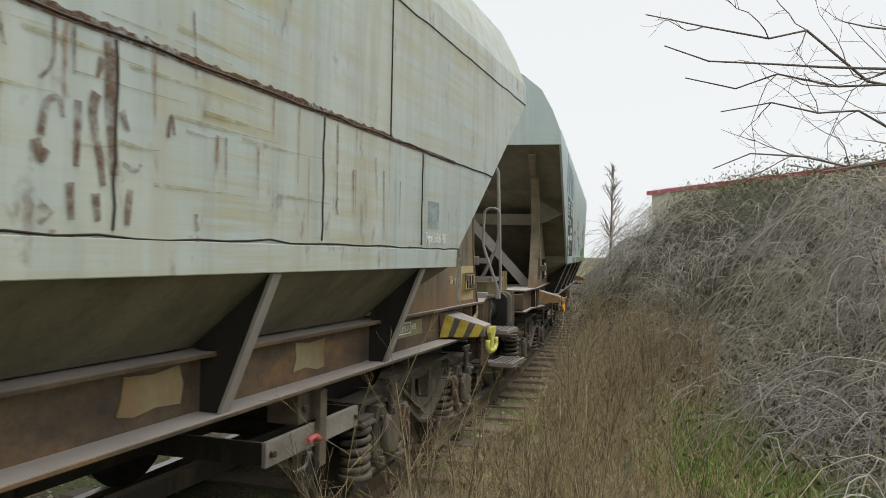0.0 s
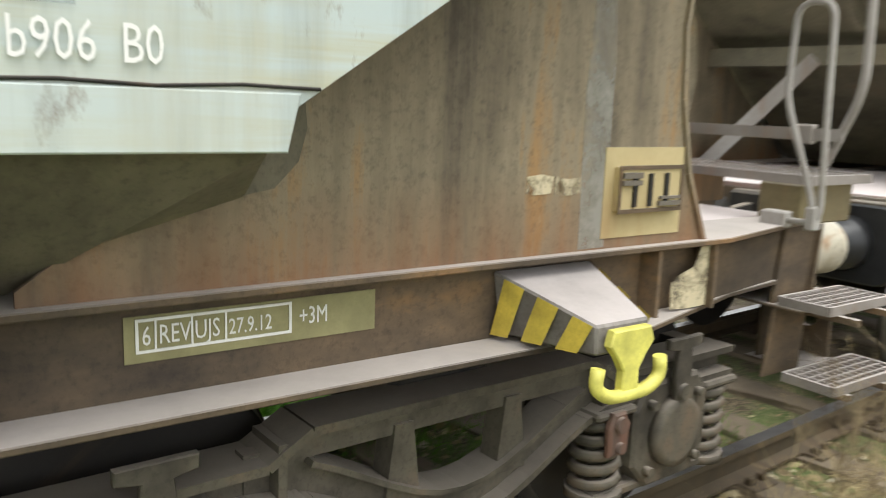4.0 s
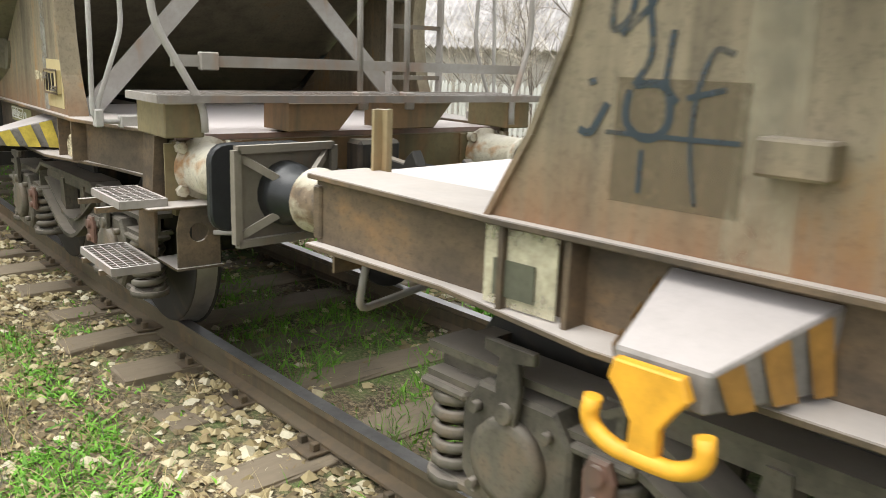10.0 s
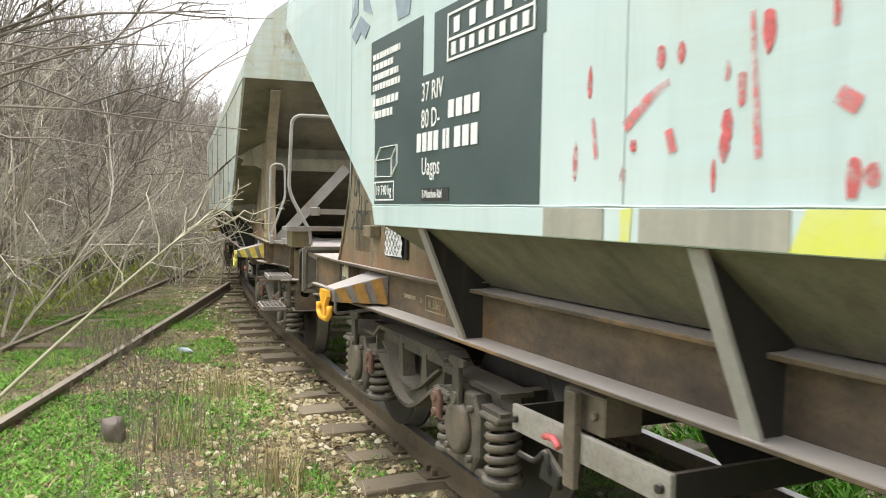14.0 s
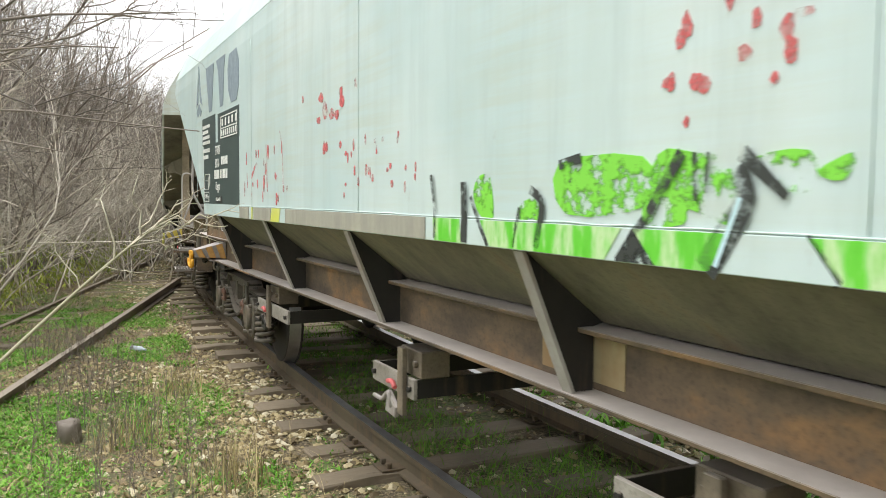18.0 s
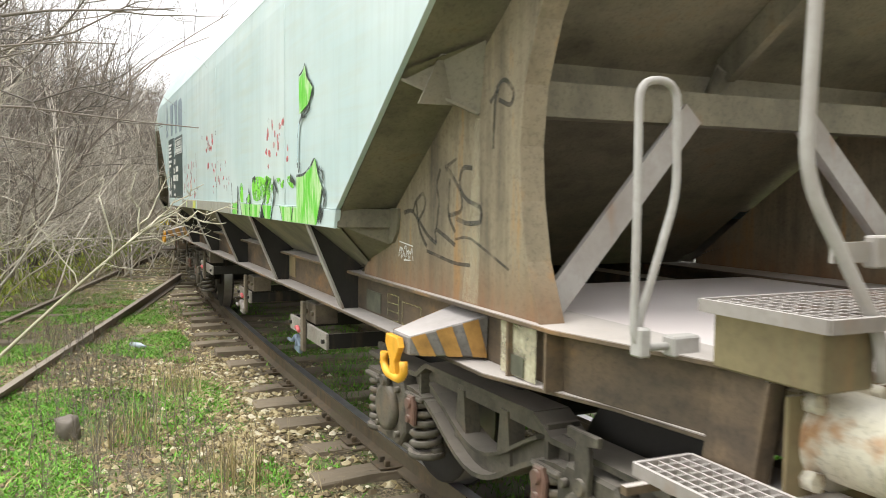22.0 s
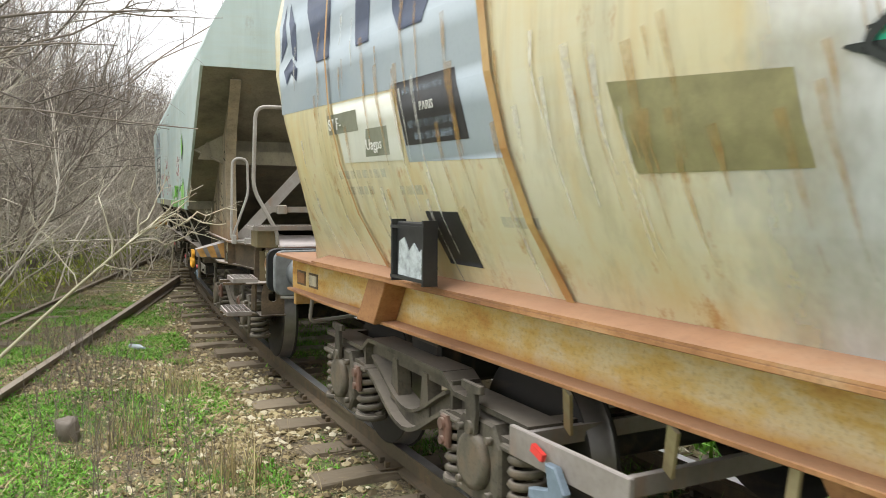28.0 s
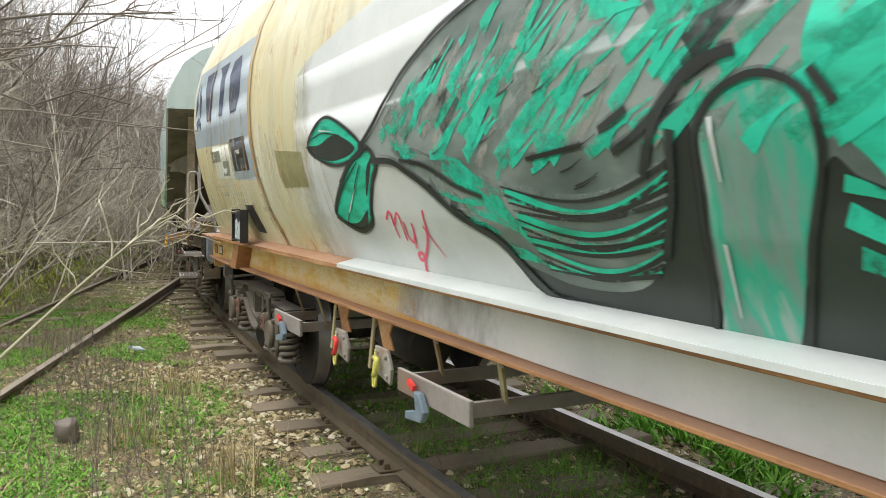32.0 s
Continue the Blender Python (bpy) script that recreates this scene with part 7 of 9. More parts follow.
    prism(bm, [(-4.18, 1.26), (-3.93, 1.255), (-3.94, 1.39), (-3.97, 1.37), (-4.02, 1.41), (-4.07, 1.37), (-4.12, 1.43), (-4.17, 1.41)], "y", -1.381, -1.377)
    part("torn_sheet", bm, WORN_SHEET, hd, "torn weathered sheet")
    rng = np.random.default_rng(9)
    for mat, n, x0, x1 in ((ORANGE_RUN, 46, -5.6, -1.6), (WHITE_RUN, 22, -5.6, -2.2)):
        runs = []
        for _ in range(n):
            x, z = rng.uniform(x0, x1), rng.uniform(1.5, 2.6)
            L = min(rng.uniform(0.1, 0.55), z - 1.24)
            runs.append(([(x, z), (x + 0.06 * L + rng.normal(0, 0.008), z - 0.5 * L), (x + 0.14 * L, z - L)], rng.uniform(0.012, 0.045), 0.006))
        strokes("rust_run" if mat is ORANGE_RUN else "pale_run", runs, 0, mat, w, "streak running down the barrel", surf=c_side, t=0.0135, joined=False)
    paint_mural(w)
    return w


def paint_mural(w):
    """The big teal painting on the barrel's side."""
    on_barrel("white_ground", [smooth_loop([(-2.2, 1.22), (-2.4, 1.6), (-2.4, 2.0), (-2.2, 2.3), (-1.6, 2.5), (0.5, 2.7), (3.0, 2.8), (6.0, 2.8), (6.0, 1.21), (2.0, 1.21), (0, 1.21)])], SPRAY_GROUND, w, 0.005, "pale grey sprayed ground")
    rag = smooth_loop([(-1.08, 1.86), (-0.88, 1.93), (-0.7, 2.02), (-0.43, 2.17), (-0.09, 2.29), (0.25, 2.36), (0.8, 2.42), (1.4, 2.5), (2.4, 2.6), (4.5, 2.6), (5.8, 2.4), (5.8, 1.22), (3.0, 1.215), (1.8, 1.215), (1.14, 1.215), (0.76, 1.225), (0.42, 1.24), (0.29, 1.34), (0.18, 1.45), (-0.14, 1.56), (-0.34, 1.67), (-0.62, 1.79), (-0.85, 1.83)])
    on_barrel("bundle_shape", [rag], GREY_BUNDLE, w, 0.008, "grey and teal painted bundle")
    on_barrel("dark_fold", [smooth_loop([(0.3, 1.36), (0.6, 1.31), (0.95, 1.34), (1.14, 1.5), (1.2, 1.72), (1.3, 1.85), (1.31, 1.6), (1.27, 1.4), (1.2, 1.225), (0.75, 1.23), (0.43, 1.245)]), smooth_loop([(1.5, 1.225), (1.6, 1.45), (1.7, 1.7), (1.78, 1.66), (1.95, 1.62), (2.6, 1.55), (2.6, 1.225)]), smooth_loop([(-0.1, 1.57), (0.15, 1.5), (0.32, 1.36), (0.42, 1.25), (0.3, 1.28), (0.16, 1.43)])], DARK_GREY_SPRAY, w, 0.011, "dark painted folds")
    on_barrel("teal_limb", [smooth_loop([(1.24, 1.222), (1.3, 1.39), (1.33, 1.62), (1.34, 1.79), (1.41, 1.87), (1.55, 1.9), (1.66, 1.84), (1.68, 1.72), (1.6, 1.49), (1.5, 1.26), (1.44, 1.222)])], TEAL_LIMB, w, 0.014, "teal painted limb shape")
    rng = np.random.default_rng(21)
    low = lambda x: float(np.interp(x, [-0.95, -0.665, -0.316, -0.087, 0.186, 0.321, 0.442, 2.0], [1.84, 1.83, 1.667, 1.52, 1.42, 1.27, 1.225, 1.225]))
    high = lambda x: float(np.interp(x, [-0.95, -0.86, -0.432, 0.031, 0.458, 1.4, 2.4], [1.86, 1.895, 2.15, 2.29, 2.38, 2.48, 2.58]))
    inside = lambda x, z: low(x) + 0.03 < z < high(x) - 0.03
    n = 0
    while n < 270:
        x, f = rng.uniform(-0.75, 1.75), rng.random()
        z = low(x) + f * (high(x) - low(x))
        ang = math.radians(rng.normal(30, 9) if f > 0.35 else rng.normal(-22, 12))
        L = rng.uniform(0.1, 0.42) * (0.5 if x < -0.4 else 1)
        x1, z1 = x + L * math.cos(ang), z + L * math.sin(ang)
        if not inside(x, z) or not inside(x1, z1) or (f < 0.4 and 0.3 < x < 1.7):
            continue
        teal = rng.random() < (0.5 if x < -0.1 or (f > 0.75 and x < 0.5) else 0.76)
        mat = (TEAL_BRIGHT if rng.random() < 0.6 else TEAL_WORN) if teal else [GREY_WORN, BEIGE_BRUSH, DARK_BRUSH, GREY_WORN][n % 4]
        mid = (x + 0.5 * L * math.cos(ang) + rng.normal(0, 0.01), z + 0.5 * L * math.sin(ang) + rng.normal(0, 0.012))
        strokes("brush_stroke", [([(x, z), mid, (x1, z1)], rng.uniform(0.02, 0.075), 0.008)], 0, mat, w, surf=c_side, t=0.0085 + 0.000016 * n)
        n += 1
    for k in range(11):
        f = k / 10
        p0 = (0.3 + 0.16 * f, 1.66 - 0.3 * f)
        p1 = (1.22 - 0.16 * f * f, 1.72 - 0.33 * f)
        sag = 0.1 + 0.03 * math.sin(k * 1.7) - 0.05 * f
        curve = [(p0[0] + (p1[0] - p0[0]) * u, p0[1] + (p1[1] - p0[1]) * u - sag * math.sin(math.pi * u) * (0.7 + 0.3 * u)) for u in np.linspace(0, 1, 8)]
        up_c = [(q[0] + 0.01, q[1] + 0.014) for q in curve]
        strokes("teal_fold", [(up_c, 0.026 + 0.008 * math.sin(k * 2.3), 0.012)], 0, TEAL if k % 3 else GREY_WORN, w, surf=c_side, t=0.0135 + 0.00005 * k)
        strokes("fold_shadow", [(curve, 0.007 + 0.005 * (k % 2), 0.016)], 0, BLACK_WORN if k % 2 else BLACK_SPRAY, w, surf=c_side, t=0.0145 + 0.00005 * k)
    on_barrel("teal_field", [smooth_loop([(1.66, 1.9), (1.75, 2.1), (2.1, 2.4), (3.2, 2.5), (3.6, 2.0), (2.8, 1.6), (2.0, 1.58), (1.8, 1.7)])], TEAL, w, 0.0125)
    leaf1 = smooth_loop([(-1.9, 1.92), (-1.73, 2.02), (-1.49, 2.065), (-1.22, 1.99), (-1.0, 1.87), (-1.2, 1.81), (-1.46, 1.795), (-1.74, 1.845)])
    leaf2 = smooth_loop([(-1.0, 1.86), (-1.2, 1.8), (-1.43, 1.69), (-1.65, 1.54), (-1.58, 1.48), (-1.42, 1.435), (-1.28, 1.435), (-1.12, 1.49), (-1.06, 1.58), (-0.95, 1.7), (-0.84, 1.78), (-0.9, 1.85)])
    for p in (leaf1, leaf2):
        on_barrel("tied_end", [p], TEAL, w, 0.012, "teal painted tied cloth end")
    on_barrel("tied_shade", [smooth_loop([(-1.96, 1.92), (-1.7, 1.92), (-1.4, 1.96), (-1.12, 1.88), (-1.3, 1.83), (-1.62, 1.83)]), smooth_loop([(-1.7, 1.5), (-1.46, 1.43), (-1.25, 1.45), (-1.14, 1.55), (-1.3, 1.49), (-1.46, 1.47)]), smooth_loop([(-1.1, 1.62), (-0.95, 1.75), (-0.9, 1.82), (-1.02, 1.74)])], DARK_GREY_SPRAY, w, 0.015)
    closed = lambda L: L + [L[0]]
    lines = [(closed(leaf1), 0.018), (closed(leaf2), 0.022)]
    lines += [([(-1.05, 1.87), (-0.88, 1.94), (-0.7, 2.03), (-0.43, 2.18), (-0.09, 2.3), (0.25, 2.37), (0.44, 2.4)], 0.02), ([(-0.9, 1.8), (-0.64, 1.79), (-0.34, 1.67), (-0.14, 1.56), (0.18, 1.45), (0.3, 1.34), (0.42, 1.24), (0.76, 1.222)], 0.03), ([(-0.55, 1.79), (-0.3, 1.76), (-0.05, 1.66), (0.15, 1.62)], 0.016), ([(0.42, 1.245), (0.8, 1.225), (1.2, 1.22)], 0.03), ([(1.1, 1.68), (1.2, 1.86), (1.34, 1.96), (1.48, 1.97)], 0.028), ([(1.21, 1.23), (1.28, 1.4), (1.31, 1.62), (1.32, 1.79), (1.4, 1.88), (1.55, 1.92), (1.68, 1.85), (1.7, 1.72), (1.62, 1.49), (1.53, 1.26)], 0.018), ([(0.52, 1.75), (0.7, 1.765), (0.85, 1.78)], 0.016), ([(0.94, 1.82), (1.07, 1.87)], 0.02), ([(0.99, 1.75), (1.12, 1.8), (1.27, 1.9)], 0.022), ([(1.3, 1.92), (1.46, 1.98)], 0.018), ([(1.12, 1.45), (1.2, 1.6), (1.24, 1.8)], 0.026), ([(1.68, 1.9), (1.74, 1.82)], 0.02)]
    for k in range(10):
        x, z = rng.uniform(-0.3, 1.0), rng.uniform(1.62, 2.0)
        lines.append(([(x, z), (x + 0.06, z + 0.012), (x + 0.13, z + 0.04)], 0.008, 0.003))
    lines += [([(-1.9, 1.95), (-1.6, 1.985), (-1.3, 1.95)], 0.008), ([(-1.65, 1.53), (-1.4, 1.68), (-1.1, 1.8)], 0.009), ([(-1.5, 1.48), (-1.3, 1.62), (-1.06, 1.79)], 0.009), ([(-1.45, 1.7), (-1.2, 1.79)], 0.008)]
    for k, ln in enumerate(lines):
        if ln[1] > 0.015:
            strokes("soft_edge", [(ln[0], ln[1] * 1.9)], 0, BLACK_HALO, w, surf=c_side, t=0.0165 + 0.00004 * k)
    strokes("black_outline", lines, 0, BLACK_SPRAY, w, "black painted outlines", surf=c_side, t=0.0185, joined=False)
    strokes("pale_highlight", [([(-1.42, 1.53), (-1.24, 1.66)], 0.014, 0.004), ([(-1.65, 2.0), (-1.42, 1.98)], 0.012, 0.004), ([(1.385, 1.82), (1.39, 1.66)], 0.02, 0.005), ([(1.36, 1.5), (1.33, 1.3)], 0.016, 0.004)], 0, PALE_SPRAY, w, surf=c_side, t=0.02, joined=False)
    strokes("pink_tag", [([(-0.913, 1.505), (-0.86, 1.55), (-0.835, 1.54), (-0.847, 1.466), (-0.844, 1.415)], 0.014), ([(-0.83, 1.48), (-0.76, 1.545), (-0.735, 1.53), (-0.761, 1.405)], 0.014), ([(-0.709, 1.498), (-0.726, 1.42), (-0.69, 1.393), (-0.64, 1.44), (-0.607, 1.518), (-0.64, 1.44), (-0.69, 1.37)], 0.014), ([(-0.449, 1.56), (-0.465, 1.474), (-0.538, 1.394), (-0.65, 1.315), (-0.71, 1.31), (-0.7, 1.34), (-0.63, 1.354), (-0.66, 1.3), (-0.692, 1.258)], 0.016, 0.02), ([(-0.5, 1.485), (-0.456, 1.417), (-0.389, 1.343)], 0.016, 0.006)], 0, PINK_SPRAY, w, "pink sprayed scrawl", surf=c_side, t=0.012)


BODY_C_PALE = body_paint("pale_washed_cream", (0.6, 0.62, 0.52), (0.66, 0.67, 0.6), (0.4, 0.26, 0.12), (0.52, 0.48, 0.32), 0.3)
RUST_EDGE = spray("orange_rust_edge", [(0.42, 0.2, 0.06), (0.55, 0.38, 0.16)], 6)
OLIVE_GREY = spray("olive_grey_label", [(0.2, 0.21, 0.15), (0.3, 0.31, 0.24)], 6)
WAGON_A = build_wagon_a()
WAGON_B = build_wagon_b()
WAGON_C = build_wagon_c()


# ---- track, ground and surroundings ----
def on_track(s, lat, z=0.0):
    th = s / RAD
    return ((RAD - lat) * math.sin(th), RAD - (RAD - lat) * math.cos(th), z)


RAIL_PROFILE = [(-0.035, 0.0), (0.035, 0.0), (0.036, -0.03), (0.012, -0.045), (0.009, -0.12), (0.065, -0.135), (0.065, -0.148), (-0.065, -0.148), (-0.065, -0.135), (-0.009, -0.12), (-0.012, -0.045), (-0.036, -0.03)]


def rail_mesh(name, line, mats, shiny=True):
    """Sweeps the rail's section along a line of (point, sideways unit)."""
    V, Fc, mi = [], [], []
    n = len(RAIL_PROFILE)
    for p, side in line:
        for a, z in RAIL_PROFILE:
            V.append((p[0] + side[0] * a, p[1] + side[1] * a, p[2] + z))
    for i in range(len(line) - 1):
        for j in range(n):
            Fc.append((i * n + j, i * n + (j + 1) % n, (i + 1) * n + (j + 1) % n, (i + 1) * n + j))
            mi.append(1 if j == 0 and shiny else 0)
    Fc += [tuple(range(n)), tuple(range(len(V) - 1, len(V) - n - 1, -1))]
    mi += [0, 0]
    me = pydata(name, V, Fc, mats)
    me.polygons.foreach_set("material_index", mi)
    return me


def hash_noise(x, y, s):
    return noise.noise((x * s, y * s, 3.7 * s))


def ground_z(x, y):
    r = math.hypot(x, y - RAD)
    lat = abs(RAD - r)
    bank = -0.19 + 0.05 * hash_noise(x, y, 0.6) + 0.025 * hash_noise(x, y, 2.3)
    if lat < 1.9:
        k = min(1, (1.9 - lat) / 0.6)
        bank = bank * (1 - k) + (-0.185 + 0.02 * hash_noise(x, y, 2.0)) * k
    elif -20 < x < 3 and y < 0:
        d = abs((x + 7.45) * 0.308 + (y + 2.98) * 0.951)
        bank += 0.085 * max(0, 1 - d / 0.9) * min(1, (lat - 1.9) / 0.5)
    return bank


def build_ground():
    xs = np.unique(np.concatenate([np.array([-1500, -600, -250, -120, -80, -60, -45]), np.arange(-36, 26, 0.3), np.array([30, 40, 55, 80, 120, 250, 600, 1500])]))
    ys = np.unique(np.concatenate([np.array([-1500, -600, -250, -100, -50, -30, -20, -14]), np.arange(-10, 14, 0.3), np.array([18, 25, 35, 50, 80, 150, 300, 700, 1500])]))
    V = [(x, y, ground_z(x, y)) for y in ys for x in xs]
    nx = len(xs)
    Fc = [(j * nx + i, j * nx + i + 1, (j + 1) * nx + i + 1, (j + 1) * nx + i) for j in range(len(ys) - 1) for i in range(nx - 1)]
    ob = new("ground", pydata("ground", V, Fc, GROUND, True))
    tagged(ob, "mossy gravel and earth ground with green patches", "ground", kind="structure")


def build_track():
    root = thing("track", "worn railway track with weathered wooden sleepers", "railway track", kind="structure")
    ss = np.arange(-75, 60, 0.75)
    for lat in (-0.75, 0.75):
        line = [(on_track(s, lat), (math.sin(s / RAD), -math.cos(s / RAD))) for s in ss]
        ob = new("rail", rail_mesh("rail", line, [RAIL_SIDE, RAIL_TOP]))
        ob.parent = root
        tagged(ob, "brown rail with polished running face")
        for s in (-1.38, 4.6, -13.4):
            bm = bmesh.new()
            for sd in (-1, 1):
                box(bm, -0.3, 0.3, sd * 0.022 - 0.008, sd * 0.022 + 0.008, -0.125, -0.04, 0.004)
                for x in (-0.22, -0.08, 0.08, 0.22):
                    lathe(bm, [(sd * 0.028, 0.014), (sd * 0.05, 0.014)], (x, 0, -0.08), "y", 6)
            o = part("fishplate", bm, RAIL_SIDE, root)
            o.matrix_basis = pose(*on_track(s, lat), 0, 0, math.degrees(s / RAD))
    rng = np.random.default_rng(2)
    variants = []
    for k in range(4):
        bm = bmesh.new()
        box(bm, -0.125, 0.125, -1.28, 1.28, -0.16, 0.0, 0.012)
        bmesh.ops.subdivide_edges(bm, edges=[e for e in bm.edges if abs(e.verts[0].co.y - e.verts[1].co.y) > 2], cuts=7)
        for v in bm.verts:
            v.co.x += rng.normal(0, 0.006)
            v.co.z += rng.normal(0, 0.005)
        variants.append(mesh_of(bm, "sleeper", SLEEPER))
    bm = bmesh.new()
    box(bm, -0.09, 0.09, -0.17, 0.17, 0, 0.014, 0.003)
    for x, y in ((-0.05, -0.11), (0.05, 0.11), (-0.05, 0.11), (0.05, -0.11)):
        box(bm, x - 0.018, x + 0.018, y - 0.018, y + 0.018, 0.014, 0.05, 0.004)
    chair = mesh_of(bm, "base_plate", RAIL_SIDE)
    s = -46.0
    k = 0
    while s < 30:
        extra = 0.0
        z = -0.157 + rng.normal(0, 0.008)
        o = piece("sleeper", variants[k % 4], root, pose(*on_track(s, rng.normal(0, 0.05), z), rng.normal(0, 0.5), 0, math.degrees(s / RAD) + rng.normal(0, 1.2)))
        if -16 < s < 9:
            for lat in (-0.75, 0.75):
                piece("base_plate", chair, root, pose(*on_track(s, lat, z + 0.002), 0, 0, math.degrees(s / RAD)))
        s += 0.62 + rng.normal(0, 0.03)
        k += 1
    # siding that joins the main line
    sid = thing("siding_track", "disused siding rails half sunk in grass", "railway track", kind="structure")
    d = np.array([-0.951, 0.308])
    nrm = (0.308, 0.951)
    for start, l0, l1 in (((-7.45, -2.98), -14, 10.4), ((-7.93, -4.46), -14, 21)):
        line = []
        for t in np.arange(l0, l1, 0.8):
            bend = 0.0
            line.append(((start[0] + d[0] * t, start[1] + d[1] * t, -0.01 if l1 < 11 else -0.17 + 0.006 * max(t, 0)), nrm))
        ob = new("rail", rail_mesh("siding_rail", line, [RAIL_OLD, RAIL_OLD], False))
        ob.parent = sid
    for t in np.arange(-3, 16, 0.7):
        c = np.array([-7.7, -3.72]) + d * t
        piece("sleeper", variants[int(t * 10) % 4], sid, pose(c[0], c[1], -0.19 + rng.normal(0, 0.012), 0, 0, -17.9 + rng.normal(0, 2)))


def scatter_mesh(name, pts, sizes, rng, material, squash=0.7):
    """Many small angular stones in one mesh."""
    octa = np.array([(1, 0, 0), (0, 1, 0), (-1, 0, 0), (0, -1, 0), (0, 0, 1), (0, 0, -1), (0.6, 0.6, 0.5), (-0.6, -0.5, 0.55)], float)
    tri = [(0, 6, 4), (6, 1, 4), (1, 2, 4), (2, 7, 4), (7, 3, 4), (3, 0, 4), (0, 1, 6), (2, 3, 7), (1, 0, 5), (2, 1, 5), (3, 2, 5), (0, 3, 5)]
    n = len(pts)
    V = np.repeat(octa[None], n, 0) * (1 + rng.normal(0, 0.22, (n, 8, 1)))
    a = rng.uniform(0, 2 * np.pi, n)
    b = rng.normal(0, 0.5, n)
    x = V[:, :, 0] * np.cos(a)[:, None] - V[:, :, 1] * np.sin(a)[:, None]
    y = V[:, :, 0] * np.sin(a)[:, None] + V[:, :, 1] * np.cos(a)[:, None]
    z = V[:, :, 2] * squash + x * b[:, None] * 0.3
    sc = np.stack([sizes * rng.uniform(0.8, 1.4, n), sizes, sizes * rng.uniform(0.7, 1.1, n)], 1)
    P = np.stack([x * sc[:, :1], y * sc[:, 1:2], z * sc[:, 2:]], 2) + np.asarray(pts)[:, None, :]
    Fc = (np.array(tri)[None] + (np.arange(n) * 8)[:, None, None]).reshape(-1, 3)
    return pydata(name, P.reshape(-1, 3), Fc.tolist(), material)


def blades_mesh(name, pts, heights, rng, material, width=0.006, lean=0.35):
    """Grass: one bent blade of two triangles and a tip each."""
    pts = np.asarray(pts, float)
    n = len(pts)
    a = rng.uniform(0, 2 * np.pi, n)
    sx, sy = np.cos(a) * width, np.sin(a) * width
    l = rng.normal(0, lean, (n, 2)) * heights[:, None]
    V = np.zeros((n, 5, 3))
    for i, (s, f, h) in enumerate(((-1, 0, 0), (1, 0, 0), (-0.7, 0.35, 0.55), (0.7, 0.35, 0.55), (0, 1, 1))):
        V[:, i, 0] = pts[:, 0] + s * sx + l[:, 0] * f
        V[:, i, 1] = pts[:, 1] + s * sy + l[:, 1] * f
        V[:, i, 2] = pts[:, 2] + heights * h
    idx = np.arange(n) * 5
    Fc = [q for i in idx for q in ((i, i + 1, i + 3, i + 2), (i + 2, i + 3, i + 4))]
    return pydata(name, V.reshape(-1, 3), Fc, material)


def near_points(rng, n, x0, x1, y0, y1, keep):
    out = []
    while len(out) < n:
        x, y = rng.uniform(x0, x1), rng.uniform(y0, y1)
        if keep(x, y) > rng.random():
            out.append((x, y, ground_z(x, y)))
    return np.array(out)


def lateral(x, y):
    return RAD - math.hypot(x, y - RAD)


